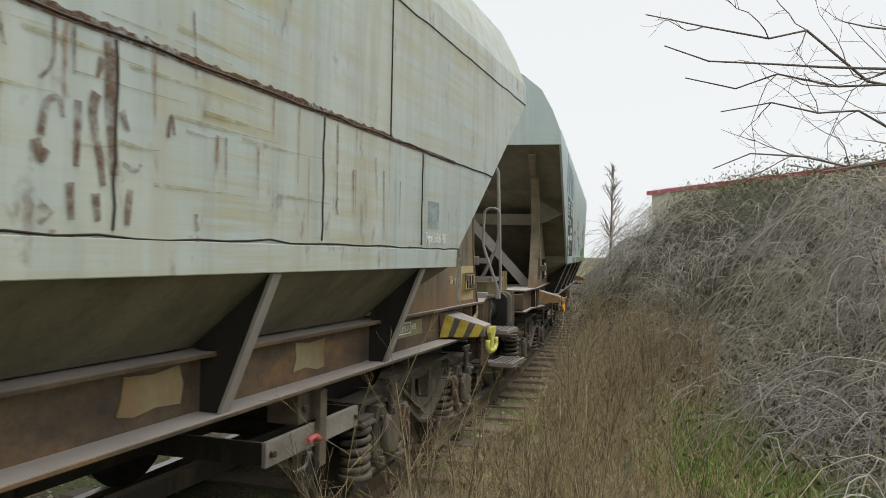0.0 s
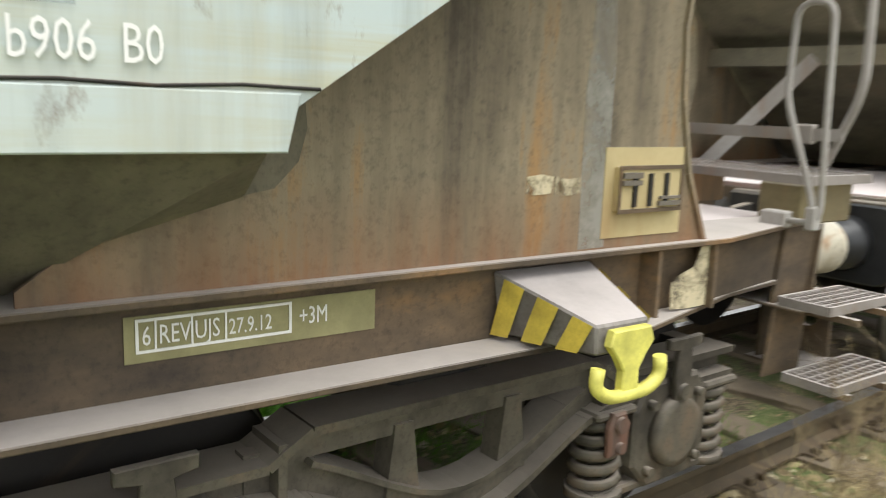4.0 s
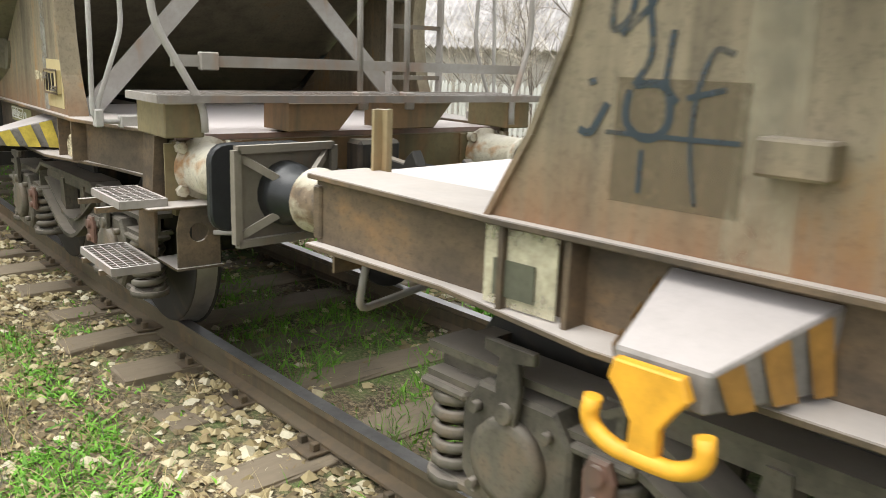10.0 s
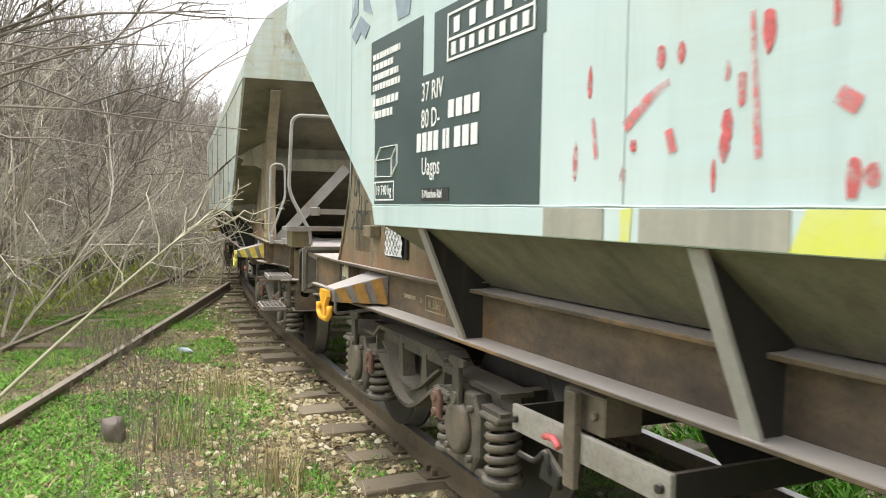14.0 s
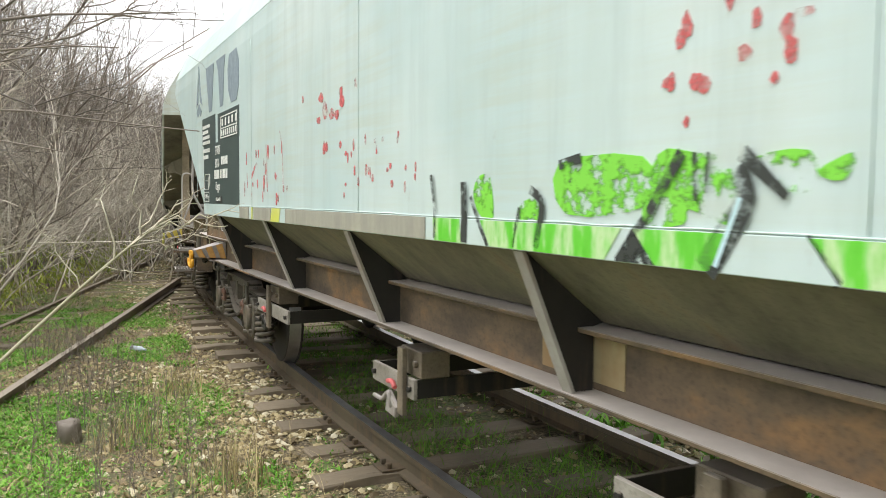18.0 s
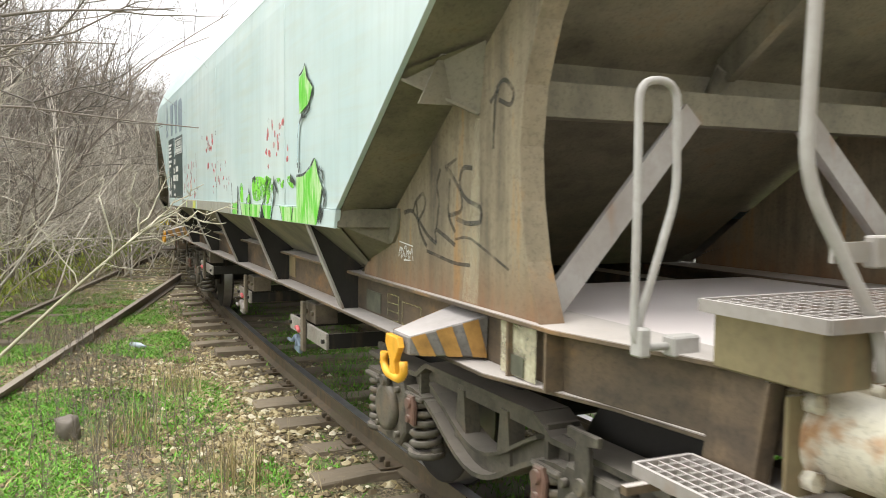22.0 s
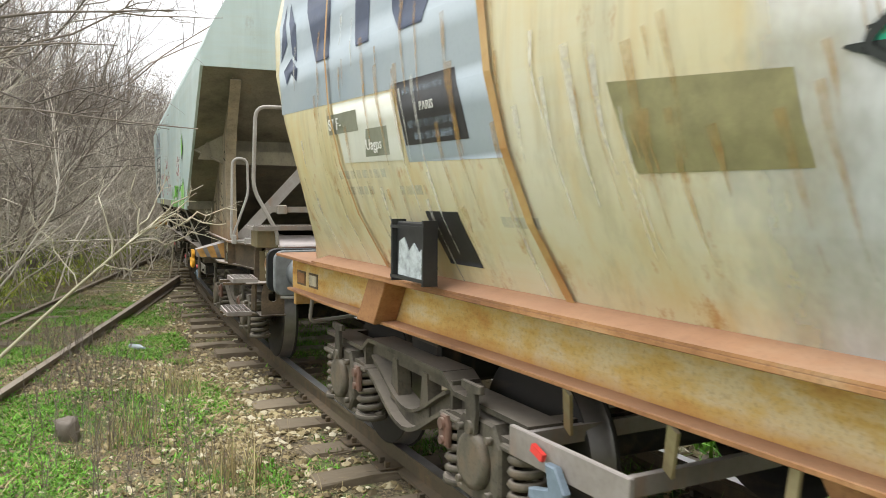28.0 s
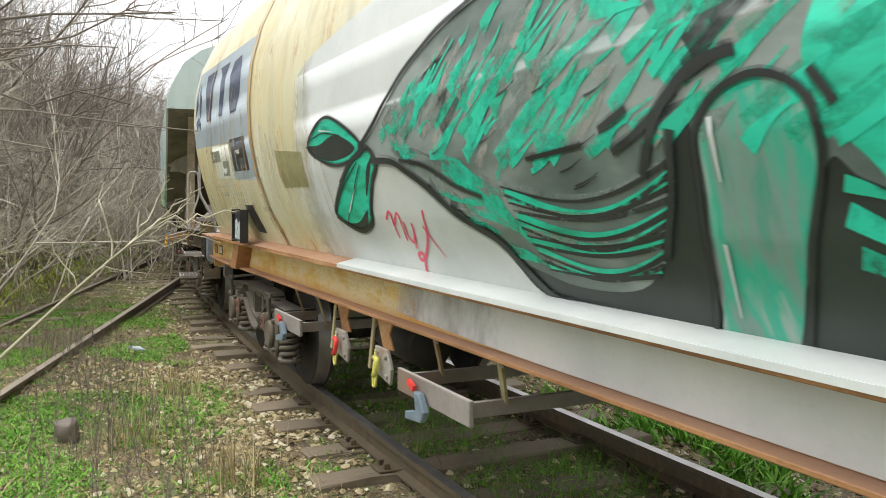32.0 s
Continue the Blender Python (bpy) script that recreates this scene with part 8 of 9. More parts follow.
def build_ground_cover():
    rng = np.random.default_rng(17)

    def stony(x, y):
        l = lateral(x, y)
        return (1.0 if -2.1 < l < -0.7 else 0.6 if 0.7 < l < 2.4 else 0.25 if -0.7 <= l <= 0.7 else 0.2 if l > -2.8 else 0.05) * (0.35 + 0.65 * (hash_noise(x, y, 0.9) > -0.1))
    p = near_points(rng, 24000, -9, 4, -3.3, 3.2, stony)
    p[:, 2] += 0.004
    ob = new("ballast", scatter_mesh("ballast", p, 0.008 + 0.032 * rng.random(len(p)) ** 2.0, rng, STONE))
    tagged(ob, "pale angular ballast stones beside the rails", "ballast", kind="stuff")
    p = near_points(rng, 8000, -26, -7, -3.0, 6, stony)
    p2 = near_points(rng, 1500, 3, 16, -2.4, 3, stony)
    p = np.concatenate([p, p2])
    ob = new("ballast", scatter_mesh("ballast", p, 0.012 + 0.03 * rng.random(len(p)) ** 1.6, rng, STONE))
    tagged(ob, "distant ballast stones between weeds", "ballast", kind="stuff")

    def green(x, y):
        l = lateral(x, y)
        g = hash_noise(x, y, 0.75) + 0.6 * hash_noise(x, y, 2.3)
        if -0.68 < l < 0.68:
            return 0.9 if g > 0.05 else 0.05
        if l < -1.45:
            return 1.0 if g > 0.08 else 0.4 if g > -0.06 else 0.05
        if l > 1.6:
            return 0.9 if g > -0.1 else 0.2
        return 0.2 if g > 0.25 else 0.012
    p = near_points(rng, 52000, -16, 4, -4.6, 4.5, green)
    tall = np.array([0.16 if abs(lateral(q[0], q[1])) < 0.7 or lateral(q[0], q[1]) > 1.6 else 0.07 for q in p])
    ob = new("grass", blades_mesh("grass", p, tall * rng.uniform(0.3, 1.0, len(p)), rng, GRASS, 0.0028, 0.6))
    tagged(ob, "short bright green grass tufts", "grass", kind="stuff")
    p = near_points(rng, 84000, -14, 3, -4.6, -1.0, green)
    ob = new("moss", blades_mesh("moss", p + np.array([0, 0, 0.004]), rng.uniform(0.006, 0.03, len(p)), rng, MOSS, 0.007, 1.6))
    tagged(ob, "low bright moss and clover in patches", "moss", kind="stuff")
    p = near_points(rng, 24000, -20, 4, -4.6, -0.9, lambda x, y: 0.4 if lateral(x, y) < -1.2 else 0.05)
    ob = new("dry_grass", blades_mesh("dry_grass", p, rng.uniform(0.015, 0.1, len(p)), rng, DRY, 0.0022, 1.3))
    tagged(ob, "short dry straw litter", "grass", kind="stuff")
    p = near_points(rng, 42000, -14, 5, -4.6, 0, lambda x, y: 0.6 if lateral(x, y) < -1.3 else 0.12)
    p[:, 2] += 0.008
    ob = new("leaf_litter", blades_mesh("leaf_litter", p, rng.uniform(0.006, 0.022, len(p)), rng, LITTER, 0.009, 1.5))
    tagged(ob, "brown fallen leaves and small weeds", "leaves", kind="stuff")
    # pebbles and crumbs strewn over the path
    p = near_points(rng, 16000, -8, 1.5, -3.6, -1.3, lambda x, y: 0.8 if hash_noise(x, y, 0.9) > -0.15 else 0.25)
    ob = new("pebbles", scatter_mesh("pebbles", p, 0.005 + 0.013 * rng.random(len(p)) ** 2, rng, STONE))
    tagged(ob, "small pale pebbles strewn over the path", "pebbles", kind="stuff")
    # broad leaves low on the ground
    p = near_points(rng, 14000, -14, 3, -4.4, 3.6, lambda x, y: green(x, y) * 0.7)
    ob = new("clover", blades_mesh("clover", p + np.array([0, 0, 0.01]), rng.uniform(0.012, 0.045, len(p)), rng, GRASS, 0.011, 1.2))
    tagged(ob, "low green clover leaves", "weeds", kind="stuff")
    # leafy herbs beyond the far rail
    p = near_points(rng, 9000, -6, 3, 0.95, 3.4, lambda x, y: 1.0 if hash_noise(x, y, 1.1) > -0.05 else 0.05)
    ob = new("herbs", blades_mesh("herbs", p, rng.uniform(0.03, 0.16, len(p)), rng, MOSS, 0.016, 0.7))
    tagged(ob, "leafy green herbs beyond the far rail", "weeds", kind="stuff")
    # straw meadow and tall weeds near the start
    p = near_points(rng, 44000, 1.2, 15, -5.5, -0.95, lambda x, y: 1.0 if lateral(x, y) < -1.1 else 0.2)
    ob = new("straw_grass", blades_mesh("straw_grass", p, rng.uniform(0.04, 0.24, len(p)), rng, DRY, 0.0034, 0.9))
    tagged(ob, "matted dry straw grass", "grass", kind="stuff")
    p = near_points(rng, 14000, 3.0, 14, -5.5, -2.2, lambda x, y: 1.0 if math.hypot((x - 8.2) / 2.6, (y + 3.4) / 0.9) < 1 else 0.5 if hash_noise(x, y, 0.8) > 0.1 else 0.03)
    ob = new("grass", blades_mesh("grass", p, rng.uniform(0.05, 0.2, len(p)), rng, GRASS, 0.004))
    tagged(ob, "green grass showing through straw", "grass", kind="stuff")


def weed_mesh(rng, h, kids, name="weed"):
    paths = branching(rng, (0, 0, 0), (rng.normal(0, 0.12), rng.normal(0, 0.12), 1), h, 0.0048, 2, kids, 0.06, -0.02, 0.5, 8, 0.42)
    return twig_mesh(name, paths, DRY_STEM if kids % 2 else WEED_DARK)


def build_weeds():
    rng = np.random.default_rng(23)
    ms = [weed_mesh(rng, h, k) for h, k in ((1.2, 15), (0.95, 14), (1.35, 17), (0.8, 12), (1.1, 15))]
    n = 0
    while n < 300:
        x, y = 1.6 + 12 * rng.random() ** 1.4, rng.uniform(-3.1, -0.9)
        l = lateral(x, y)
        if not (-3.5 < l < -1.62):
            continue
        if math.hypot(x - 0.2, y + 2.75) < 2.0:
            continue
        if l < -2.5 and x < 7 and rng.random() < 0.6:
            continue
        o = new("dry_weed", ms[n % 5])
        o.matrix_basis = pose(x, y, ground_z(x, y) - 0.01, 0, 0, rng.uniform(0, 360)) @ Matrix.Scale(rng.uniform(0.6, 1.05), 4)
        tagged(o, "tall dry branching weed stalk", "weed", "dry weeds beside the track")
        n += 1
    # small dark weeds on the path side
    ms2 = [twig_mesh("weed", branching(rng, (0, 0, 0), (rng.normal(0, 0.1), rng.normal(0, 0.1), 1), h, 0.0026, 1, 20, 0.07, 0, 0.5, 7, 0.28), TWIG_DARK) for h in (0.35, 0.5, 0.42)]
    for k in range(280):
        f = rng.random() ** 0.8
        x = -2.6 - 7.5 * f
        y = -2.1 + 0.03 * x + rng.normal(0, 0.33)
        if lateral(x, y) > -1.35 or math.hypot(x, y + 2.8) < 2.1:
            continue
        o = new("dark_weed", ms2[k % 3])
        o.matrix_basis = pose(x, y, ground_z(x, y) - 0.01, 0, 0, rng.uniform(0, 360)) @ Matrix.Scale(rng.uniform(0.6, 1.2), 4)
        tagged(o, "thin dark dead weed stalk", "weed", "dead weeds on the path")
    p = []
    for cx, cy in ((-3.9, -1.95), (-5.0, -1.7), (-6.2, -2.1), (-7.4, -1.6)):
        for _ in range(120):
            x, y = cx + rng.normal(0, 0.14), cy + rng.normal(0, 0.14)
            p.append((x, y, ground_z(x, y)))
    ob = new("straw_tuft", blades_mesh("straw_tuft", p, rng.uniform(0.12, 0.42, len(p)), rng, DRY, 0.003, 0.25))
    tagged(ob, "upright pale straw tufts", "grass", kind="stuff")


def shrub_mesh(rng, h, stems, mat, spread=0.5, levels=3, kids=7, r=0.02, wander=0.1, droop=0.0, base=0.35):
    paths = []
    for k in range(stems):
        a = rng.uniform(0, 2 * math.pi)
        paths += branching(rng, (base * rng.normal(), base * rng.normal(), 0), (spread * math.cos(a), spread * math.sin(a), 1), h * rng.uniform(0.7, 1.1), r, levels, kids, wander, droop, 0.6, 8, 0.55)
    lead = max(p[1] for p in paths) * 0.99
    return twig_mesh("stems", [p for p in paths if p[1] >= lead], mat, 5), twig_mesh("crown", [p for p in paths if p[1] < lead], mat)


def plant(kind, m, label, category, group=""):
    """A shrub of stems with its crown of twigs."""
    o = new(kind, m[0])
    c = new("crown", m[1])
    c.parent = o
    return tagged(o, label, category, group)


def build_thicket():
    rng = np.random.default_rng(31)
    tall = [shrub_mesh(rng, 4.4, 9, TWIG, 0.4, 3, 10, 0.019, 0.11, 0.0, 0.45), shrub_mesh(rng, 3.8, 10, TWIG, 0.55, 3, 9, 0.016, 0.13, 0.01, 0.55), shrub_mesh(rng, 5.2, 8, TWIG_DARK, 0.35, 3, 9, 0.024, 0.1, 0.0, 0.4)]
    d = np.array([-0.951, 0.308])
    nr = np.array([-0.308, -0.951])
    n = 0
    for t in np.arange(2.5, 40, 1.25):
        for row, off in ((0, 2.0), (1, 3.6), (2, 5.8)):
            if row == 2 and t < 4:
                continue
            c = np.array([-7.7, -3.6]) + d * (t + rng.normal(0, 0.4)) + nr * (off + rng.normal(0, 0.3) - (0.9 if t > 9 and row == 0 else 0))
            o = plant("bare_shrub", tall[n % 3], "leafless grey-brown shrub in a thicket", "shrub", "bare shrubs beside the siding")
            o.matrix_basis = pose(c[0], c[1], ground_z(c[0], c[1]) - 0.05, 0, 0, rng.uniform(0, 360)) @ Matrix.Scale(rng.uniform(0.95, 1.35) * (1 + 0.12 * row) * (0.5 if t < 5 and row == 0 else 1), 4)
            n += 1
    # across the line, behind the train
    for k in range(14):
        x, y = -6 - 2.2 * k + rng.normal(0, 0.5), 9.8 + 0.05 * k * k + rng.normal(0, 0.6)
        o = plant("bare_shrub", tall[k % 3], "leafless shrub behind the fence", "shrub", "bare shrubs behind the fence")
        o.matrix_basis = pose(x, y, ground_z(x, y), 0, 0, rng.uniform(0, 360)) @ Matrix.Scale(rng.uniform(0.55, 0.85), 4)
    for k in range(20):
        x, y = -7 + 1.0 * k + rng.normal(0, 0.4), 8.4 + rng.normal(0, 0.3)
        o = plant("bare_shrub", tall[k % 3], "leafless shrub behind the fence", "shrub", "bare shrubs behind the fence")
        o.matrix_basis = pose(x, y, ground_z(x, y), 0, 0, rng.uniform(0, 360)) @ Matrix.Scale(rng.uniform(0.6, 0.9), 4)
    # young tree over the siding with long bare boughs
    paths = []
    base = np.array([-9.6, -5.6, -0.2])
    for dx, dy, dz, L in ((0.1, 0.1, 1, 6.0), (-0.2, 0.4, 0.75, 4.6), (0.3, 0.1, 0.9, 4.2)):
        paths += branching(rng, base + np.array([0, 0, 0.6]), (dx, dy, dz), L, 0.05, 3, 8, 0.09, 0.0, 0.5, 9, 0.5)
    fork = base + np.array([0.2, 0.1, 2.3])
    for tip, r in (((-6.75, -1.69, 3.07), 0.024), ((-6.9, -2.1, 2.78), 0.018), ((-6.84, -1.5, 2.15), 0.016), ((-7.0, -2.0, 2.35), 0.014), ((-7.6, -2.0, 3.6), 0.024), ((-6.2, -2.3, 3.1), 0.02), ((-6.9, -2.5, 1.95), 0.014), ((-6.4, -2.7, 2.6), 0.016), ((-7.9, -1.5, 3.3), 0.02)):
        paths += bough(rng, fork + rng.normal(0, 0.25, 3), tip, r, 0.2, 6)
    paths.append((np.array([base + np.array([0.02, 0.0, 0.7]), fork]), 0.06, 0.045))
    paths.append((np.array([base, base + np.array([0.02, 0.0, 0.8])]), 0.08, 0.06))
    cut = 0.0145
    o = plant("bare_tree", (twig_mesh("trunk", [p for p in paths if p[1] >= cut], TWIG_DARK, 6), twig_mesh("crown", [p for p in paths if p[1] < cut], TWIG_DARK, 3)), "leafless young tree with long thin boughs", "tree")
    # low yellow-green leaves and dead leaves at the thicket's foot
    p = []
    for t in np.arange(0.5, 18, 0.004):
        c = np.array([-7.7, -3.6]) + d * t + nr * (1.3 + abs(rng.normal(0, 0.5)))
        p.append((c[0] + rng.normal(0, 0.2), c[1] + rng.normal(0, 0.2), rng.uniform(-0.15, 0.75 if rng.random() < 0.35 + 0.5 * (math.sin(t * 2.3) > 0.3) else 0.12)))
    o = new("undergrowth", blades_mesh("undergrowth", p, rng.uniform(0.03, 0.09, len(p)), rng, IVY, 0.014, 0.9))
    tagged(o, "yellow-green leafy undergrowth", "undergrowth", kind="stuff")


def bough(rng, a, b, r, rise=0.15, kids=9, n=10):
    """A bare bough from a to b with side shoots."""
    a, b = np.array(a, float), np.array(b, float)
    pts = np.array([a + (b - a) * f + np.array([0, 0, rise * math.sin(math.pi * f)]) + (rng.normal(0, 0.06 if n > 8 else 0.02, 3) if 0 < f < 1 else 0) for f in np.linspace(0, 1, n)])
    out = [(pts, r * 1.3, min(0.005, 0.4 * r))]
    L = np.linalg.norm(b - a)
    for k in range(kids):
        f = rng.uniform(0.25, 0.97)
        i = min(int(f * (n - 1)), n - 2)
        d = (pts[i + 1] - pts[i]) / np.linalg.norm(pts[i + 1] - pts[i]) + rng.normal(0, 0.55, 3)
        out += branching(rng, pts[i], d, L * rng.uniform(0.12, 0.28), r * 0.4, 1, 4, 0.2, 0.0, 0.7, 7, 0.5)
    return out


def build_leaning_sapling():
    """A cut sapling that lies against the thicket, its twigs towards the train."""
    rng = np.random.default_rng(41)
    eye = np.array([0.0, -2.846, 1.608])
    out = lambda x, y, z: eye + 0.8 * (np.array([x, y, z]) - eye)
    butt, mid, fork = out(-6.6, -3.5, -0.1), out(-6.75, -2.5, 0.84), out(-6.73, -1.9, 1.35)
    pts = [butt * (1 - f) ** 2 + 2 * f * (1 - f) * (2 * mid - 0.5 * butt - 0.5 * fork) + fork * f * f for f in np.linspace(0, 1, 12)]
    paths = [(np.array(pts), 0.013, 0.0075)]
    for f, tip, r in ((1.0, (-6.63, -1.33, 1.38), 0.006), (1.0, (-6.61, -1.24, 1.49), 0.006), (1.0, (-6.66, -1.5, 1.69), 0.0055), (0.95, (-6.75, -2.04, 1.85), 0.005), (0.9, (-6.69, -1.55, 1.56), 0.006), (0.85, (-6.63, -1.37, 1.24), 0.005), (0.72, (-6.71, -1.89, 0.97), 0.004), (0.8, (-6.8, -2.3, 1.75), 0.005), (0.62, (-6.85, -2.75, 1.5), 0.004), (0.97, (-6.7, -1.75, 1.75), 0.005), (0.88, (-6.7, -1.6, 1.35), 0.005)):
        i = min(int(f * 11), 11)
        paths += bough(rng, pts[i], out(*tip), r, 0.03, 7, 8)
    o = plant("leaning_sapling", (twig_mesh("leaning_sapling", paths[:1], SAPLING_BARK, 6), twig_mesh("crown", paths[1:], PALE_BRANCH, 4)), "cut pale sapling leaning out of the thicket", "branch")


def build_bramble_bank():
    """The overgrown bank at the start: leaves and arching stems over a rough filler mound."""
    rng = np.random.default_rng(53)
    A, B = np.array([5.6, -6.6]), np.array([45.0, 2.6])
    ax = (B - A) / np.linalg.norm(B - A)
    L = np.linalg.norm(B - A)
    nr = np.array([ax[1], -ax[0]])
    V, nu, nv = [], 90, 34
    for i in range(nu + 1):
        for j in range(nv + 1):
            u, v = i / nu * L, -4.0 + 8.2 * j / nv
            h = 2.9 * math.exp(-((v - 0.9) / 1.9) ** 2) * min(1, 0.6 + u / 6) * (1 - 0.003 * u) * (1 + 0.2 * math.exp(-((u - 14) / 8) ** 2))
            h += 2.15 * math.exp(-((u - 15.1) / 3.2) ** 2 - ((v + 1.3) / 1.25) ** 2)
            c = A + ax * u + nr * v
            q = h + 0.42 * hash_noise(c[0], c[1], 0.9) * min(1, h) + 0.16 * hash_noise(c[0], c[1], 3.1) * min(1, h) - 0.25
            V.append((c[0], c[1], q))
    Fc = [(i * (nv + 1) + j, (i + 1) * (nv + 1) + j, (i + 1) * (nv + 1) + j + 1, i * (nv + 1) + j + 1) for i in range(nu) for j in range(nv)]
    # solid mound added inside the brambles so nothing shows between the canes
    o = new("bramble_filler", pydata("bramble_filler", V, Fc, plain("dark_bank_filler", (0.055, 0.05, 0.032), 0.95, 0.5, 5.0, 0, 0.6), True))
    tagged(o, "solid dark filler mound under the brambles", "bank", kind="structure")
    Va = np.array(V)
    idx = rng.integers(0, len(Va) * 2 // 3, 90000)
    p = Va[idx] + rng.normal(0, 0.16, (len(idx), 3)) + np.array([0, 0, 0.06])
    near = (p[:, 2] > 0.05)
    o = new("bramble_leaves", blades_mesh("bramble_leaves", p[near], rng.uniform(0.02, 0.06, near.sum()), rng, BRAMBLE, 0.016, 1.0))
    tagged(o, "olive and brown bramble leaves", "bramble", kind="stuff")
    cane = []
    for k in range(3):
        paths = []
        for m in range(46):
            a = rng.uniform(0, 2 * math.pi)
            q0 = rng.normal(0, 0.45, 3) * np.array([1, 1, 0.25])
            reach, rise, fall = rng.uniform(0.5, 1.3), rng.uniform(0.5, 1.1), rng.uniform(1.1, 2.3)
            bend = rng.normal(0, 0.25)
            arc = []
            for f in np.linspace(0, 1, 10):
                aa = a + bend * f
                arc.append(q0 + np.array([math.cos(aa) * reach * f, math.sin(aa) * reach * f, rise * f - fall * f * f]) + rng.normal(0, 0.012, 3))
            arc = np.array(arc)
            paths.append((arc, rng.uniform(0.0028, 0.0065), 0.0018))
            for j in (3, 4, 5, 6, 7, 8):
                if rng.random() < 0.7:
                    dd = (arc[j + 1] - arc[j]) / np.linalg.norm(arc[j + 1] - arc[j]) + rng.normal(0, 0.7, 3)
                    paths += branching(rng, arc[j], dd, rng.uniform(0.15, 0.45), 0.0024, 0, 2, 0.12, 0.06, 0.6, 5, 0.5)
        cane.append(twig_mesh("bramble_canes", paths, [CANE, PALE_BRANCH, CANE][k]))
    n = 0
    for k in range(300):
        u = abs(rng.normal(0, 1)) ** 1.2 * 6.5 if k < 255 else rng.uniform(0, 32)
        v = rng.uniform(-2.1, 2.2)
        if k % 12 == 3:
            u, v = rng.normal(15, 2.8), rng.normal(-1.6, 1.0)
        h = 2.9 * math.exp(-((v - 0.9) / 1.9) ** 2) * min(1, 0.6 + u / 6) + 2.15 * math.exp(-((u - 15.1) / 3.2) ** 2 - ((v + 1.3) / 1.25) ** 2)
        c = A + ax * min(u, 34) + nr * v
        o = new("bramble_bush", cane[n % 3])
        o.matrix_basis = pose(c[0], c[1], h - 0.3, rng.normal(0, 10), rng.normal(0, 10), rng.uniform(0, 360)) @ Matrix.Scale(rng.uniform(0.75, 1.25), 4)
        tagged(o, "tangle of grey arching bramble canes", "bramble", "brambles on the bank")
        n += 1
    # bare tree whose boughs hang into view from the right
    paths = []
    base = np.array([7.9, -6.2, 0.0])
    for dx, dy, dz, L_ in ((0.0, 0.3, 1, 3.4), (0.3, 0.2, 1.0, 4.0)):
        paths += branching(rng, base + np.array([0, 0, 1.6]), (dx, dy, dz), L_, 0.04, 3, 7, 0.1, 0.015, 0.5, 9, 0.5)
    for tip, r in (((6.86, -2.3, 3.55), 0.016), ((6.93, -2.45, 3.3), 0.016), ((6.9, -2.62, 3.02), 0.013), ((7.12, -2.85, 2.3), 0.015), ((7.0, -2.9, 2.75), 0.013), ((6.9, -3.4, 2.3), 0.012)):
        paths += bough(rng, base + np.array([0, 0.2, 1.6]) + rng.normal(0, 0.15, 3) + np.array([0, 0, 0.6]), tip, r, 0.22, 6)
    paths.append((np.array([base, base + np.array([0.0, 0.0, 1.0]), base + np.array([0.02, 0.2, 2.3])]), 0.06, 0.045))
    cut = 0.0145
    o = plant("bare_tree", (twig_mesh("trunk", [p for p in paths if p[1] >= cut], TWIG_DARK, 6), twig_mesh("crown", [p for p in paths if p[1] < cut], TWIG_DARK, 3)), "leafless tree with dark thin boughs over the bank", "tree")
    # slender tree far down the line
    paths = [(stem(rng, (40, 1.9, 0), (0, 0, 1), 6.0, 8, 0.02), 0.09, 0.02)]
    for k in range(46):
        z = rng.uniform(1.8, 5.9)
        a = rng.uniform(0, 6.28)
        paths += branching(rng, (40, 1.9, z), (math.cos(a) * 0.5, math.sin(a) * 0.5, 0.9), 1.3 * (1.2 - z / 7.5), 0.02, 1, 6, 0.1, 0, 0.5, 5, 0.5)
    cut = 0.0145
    o = plant("bare_tree", (twig_mesh("trunk", [p for p in paths if p[1] >= cut], TWIG_DARK, 6), twig_mesh("crown", [p for p in paths if p[1] < cut], TWIG_DARK, 3)), "slender bare tree far down the line", "tree")


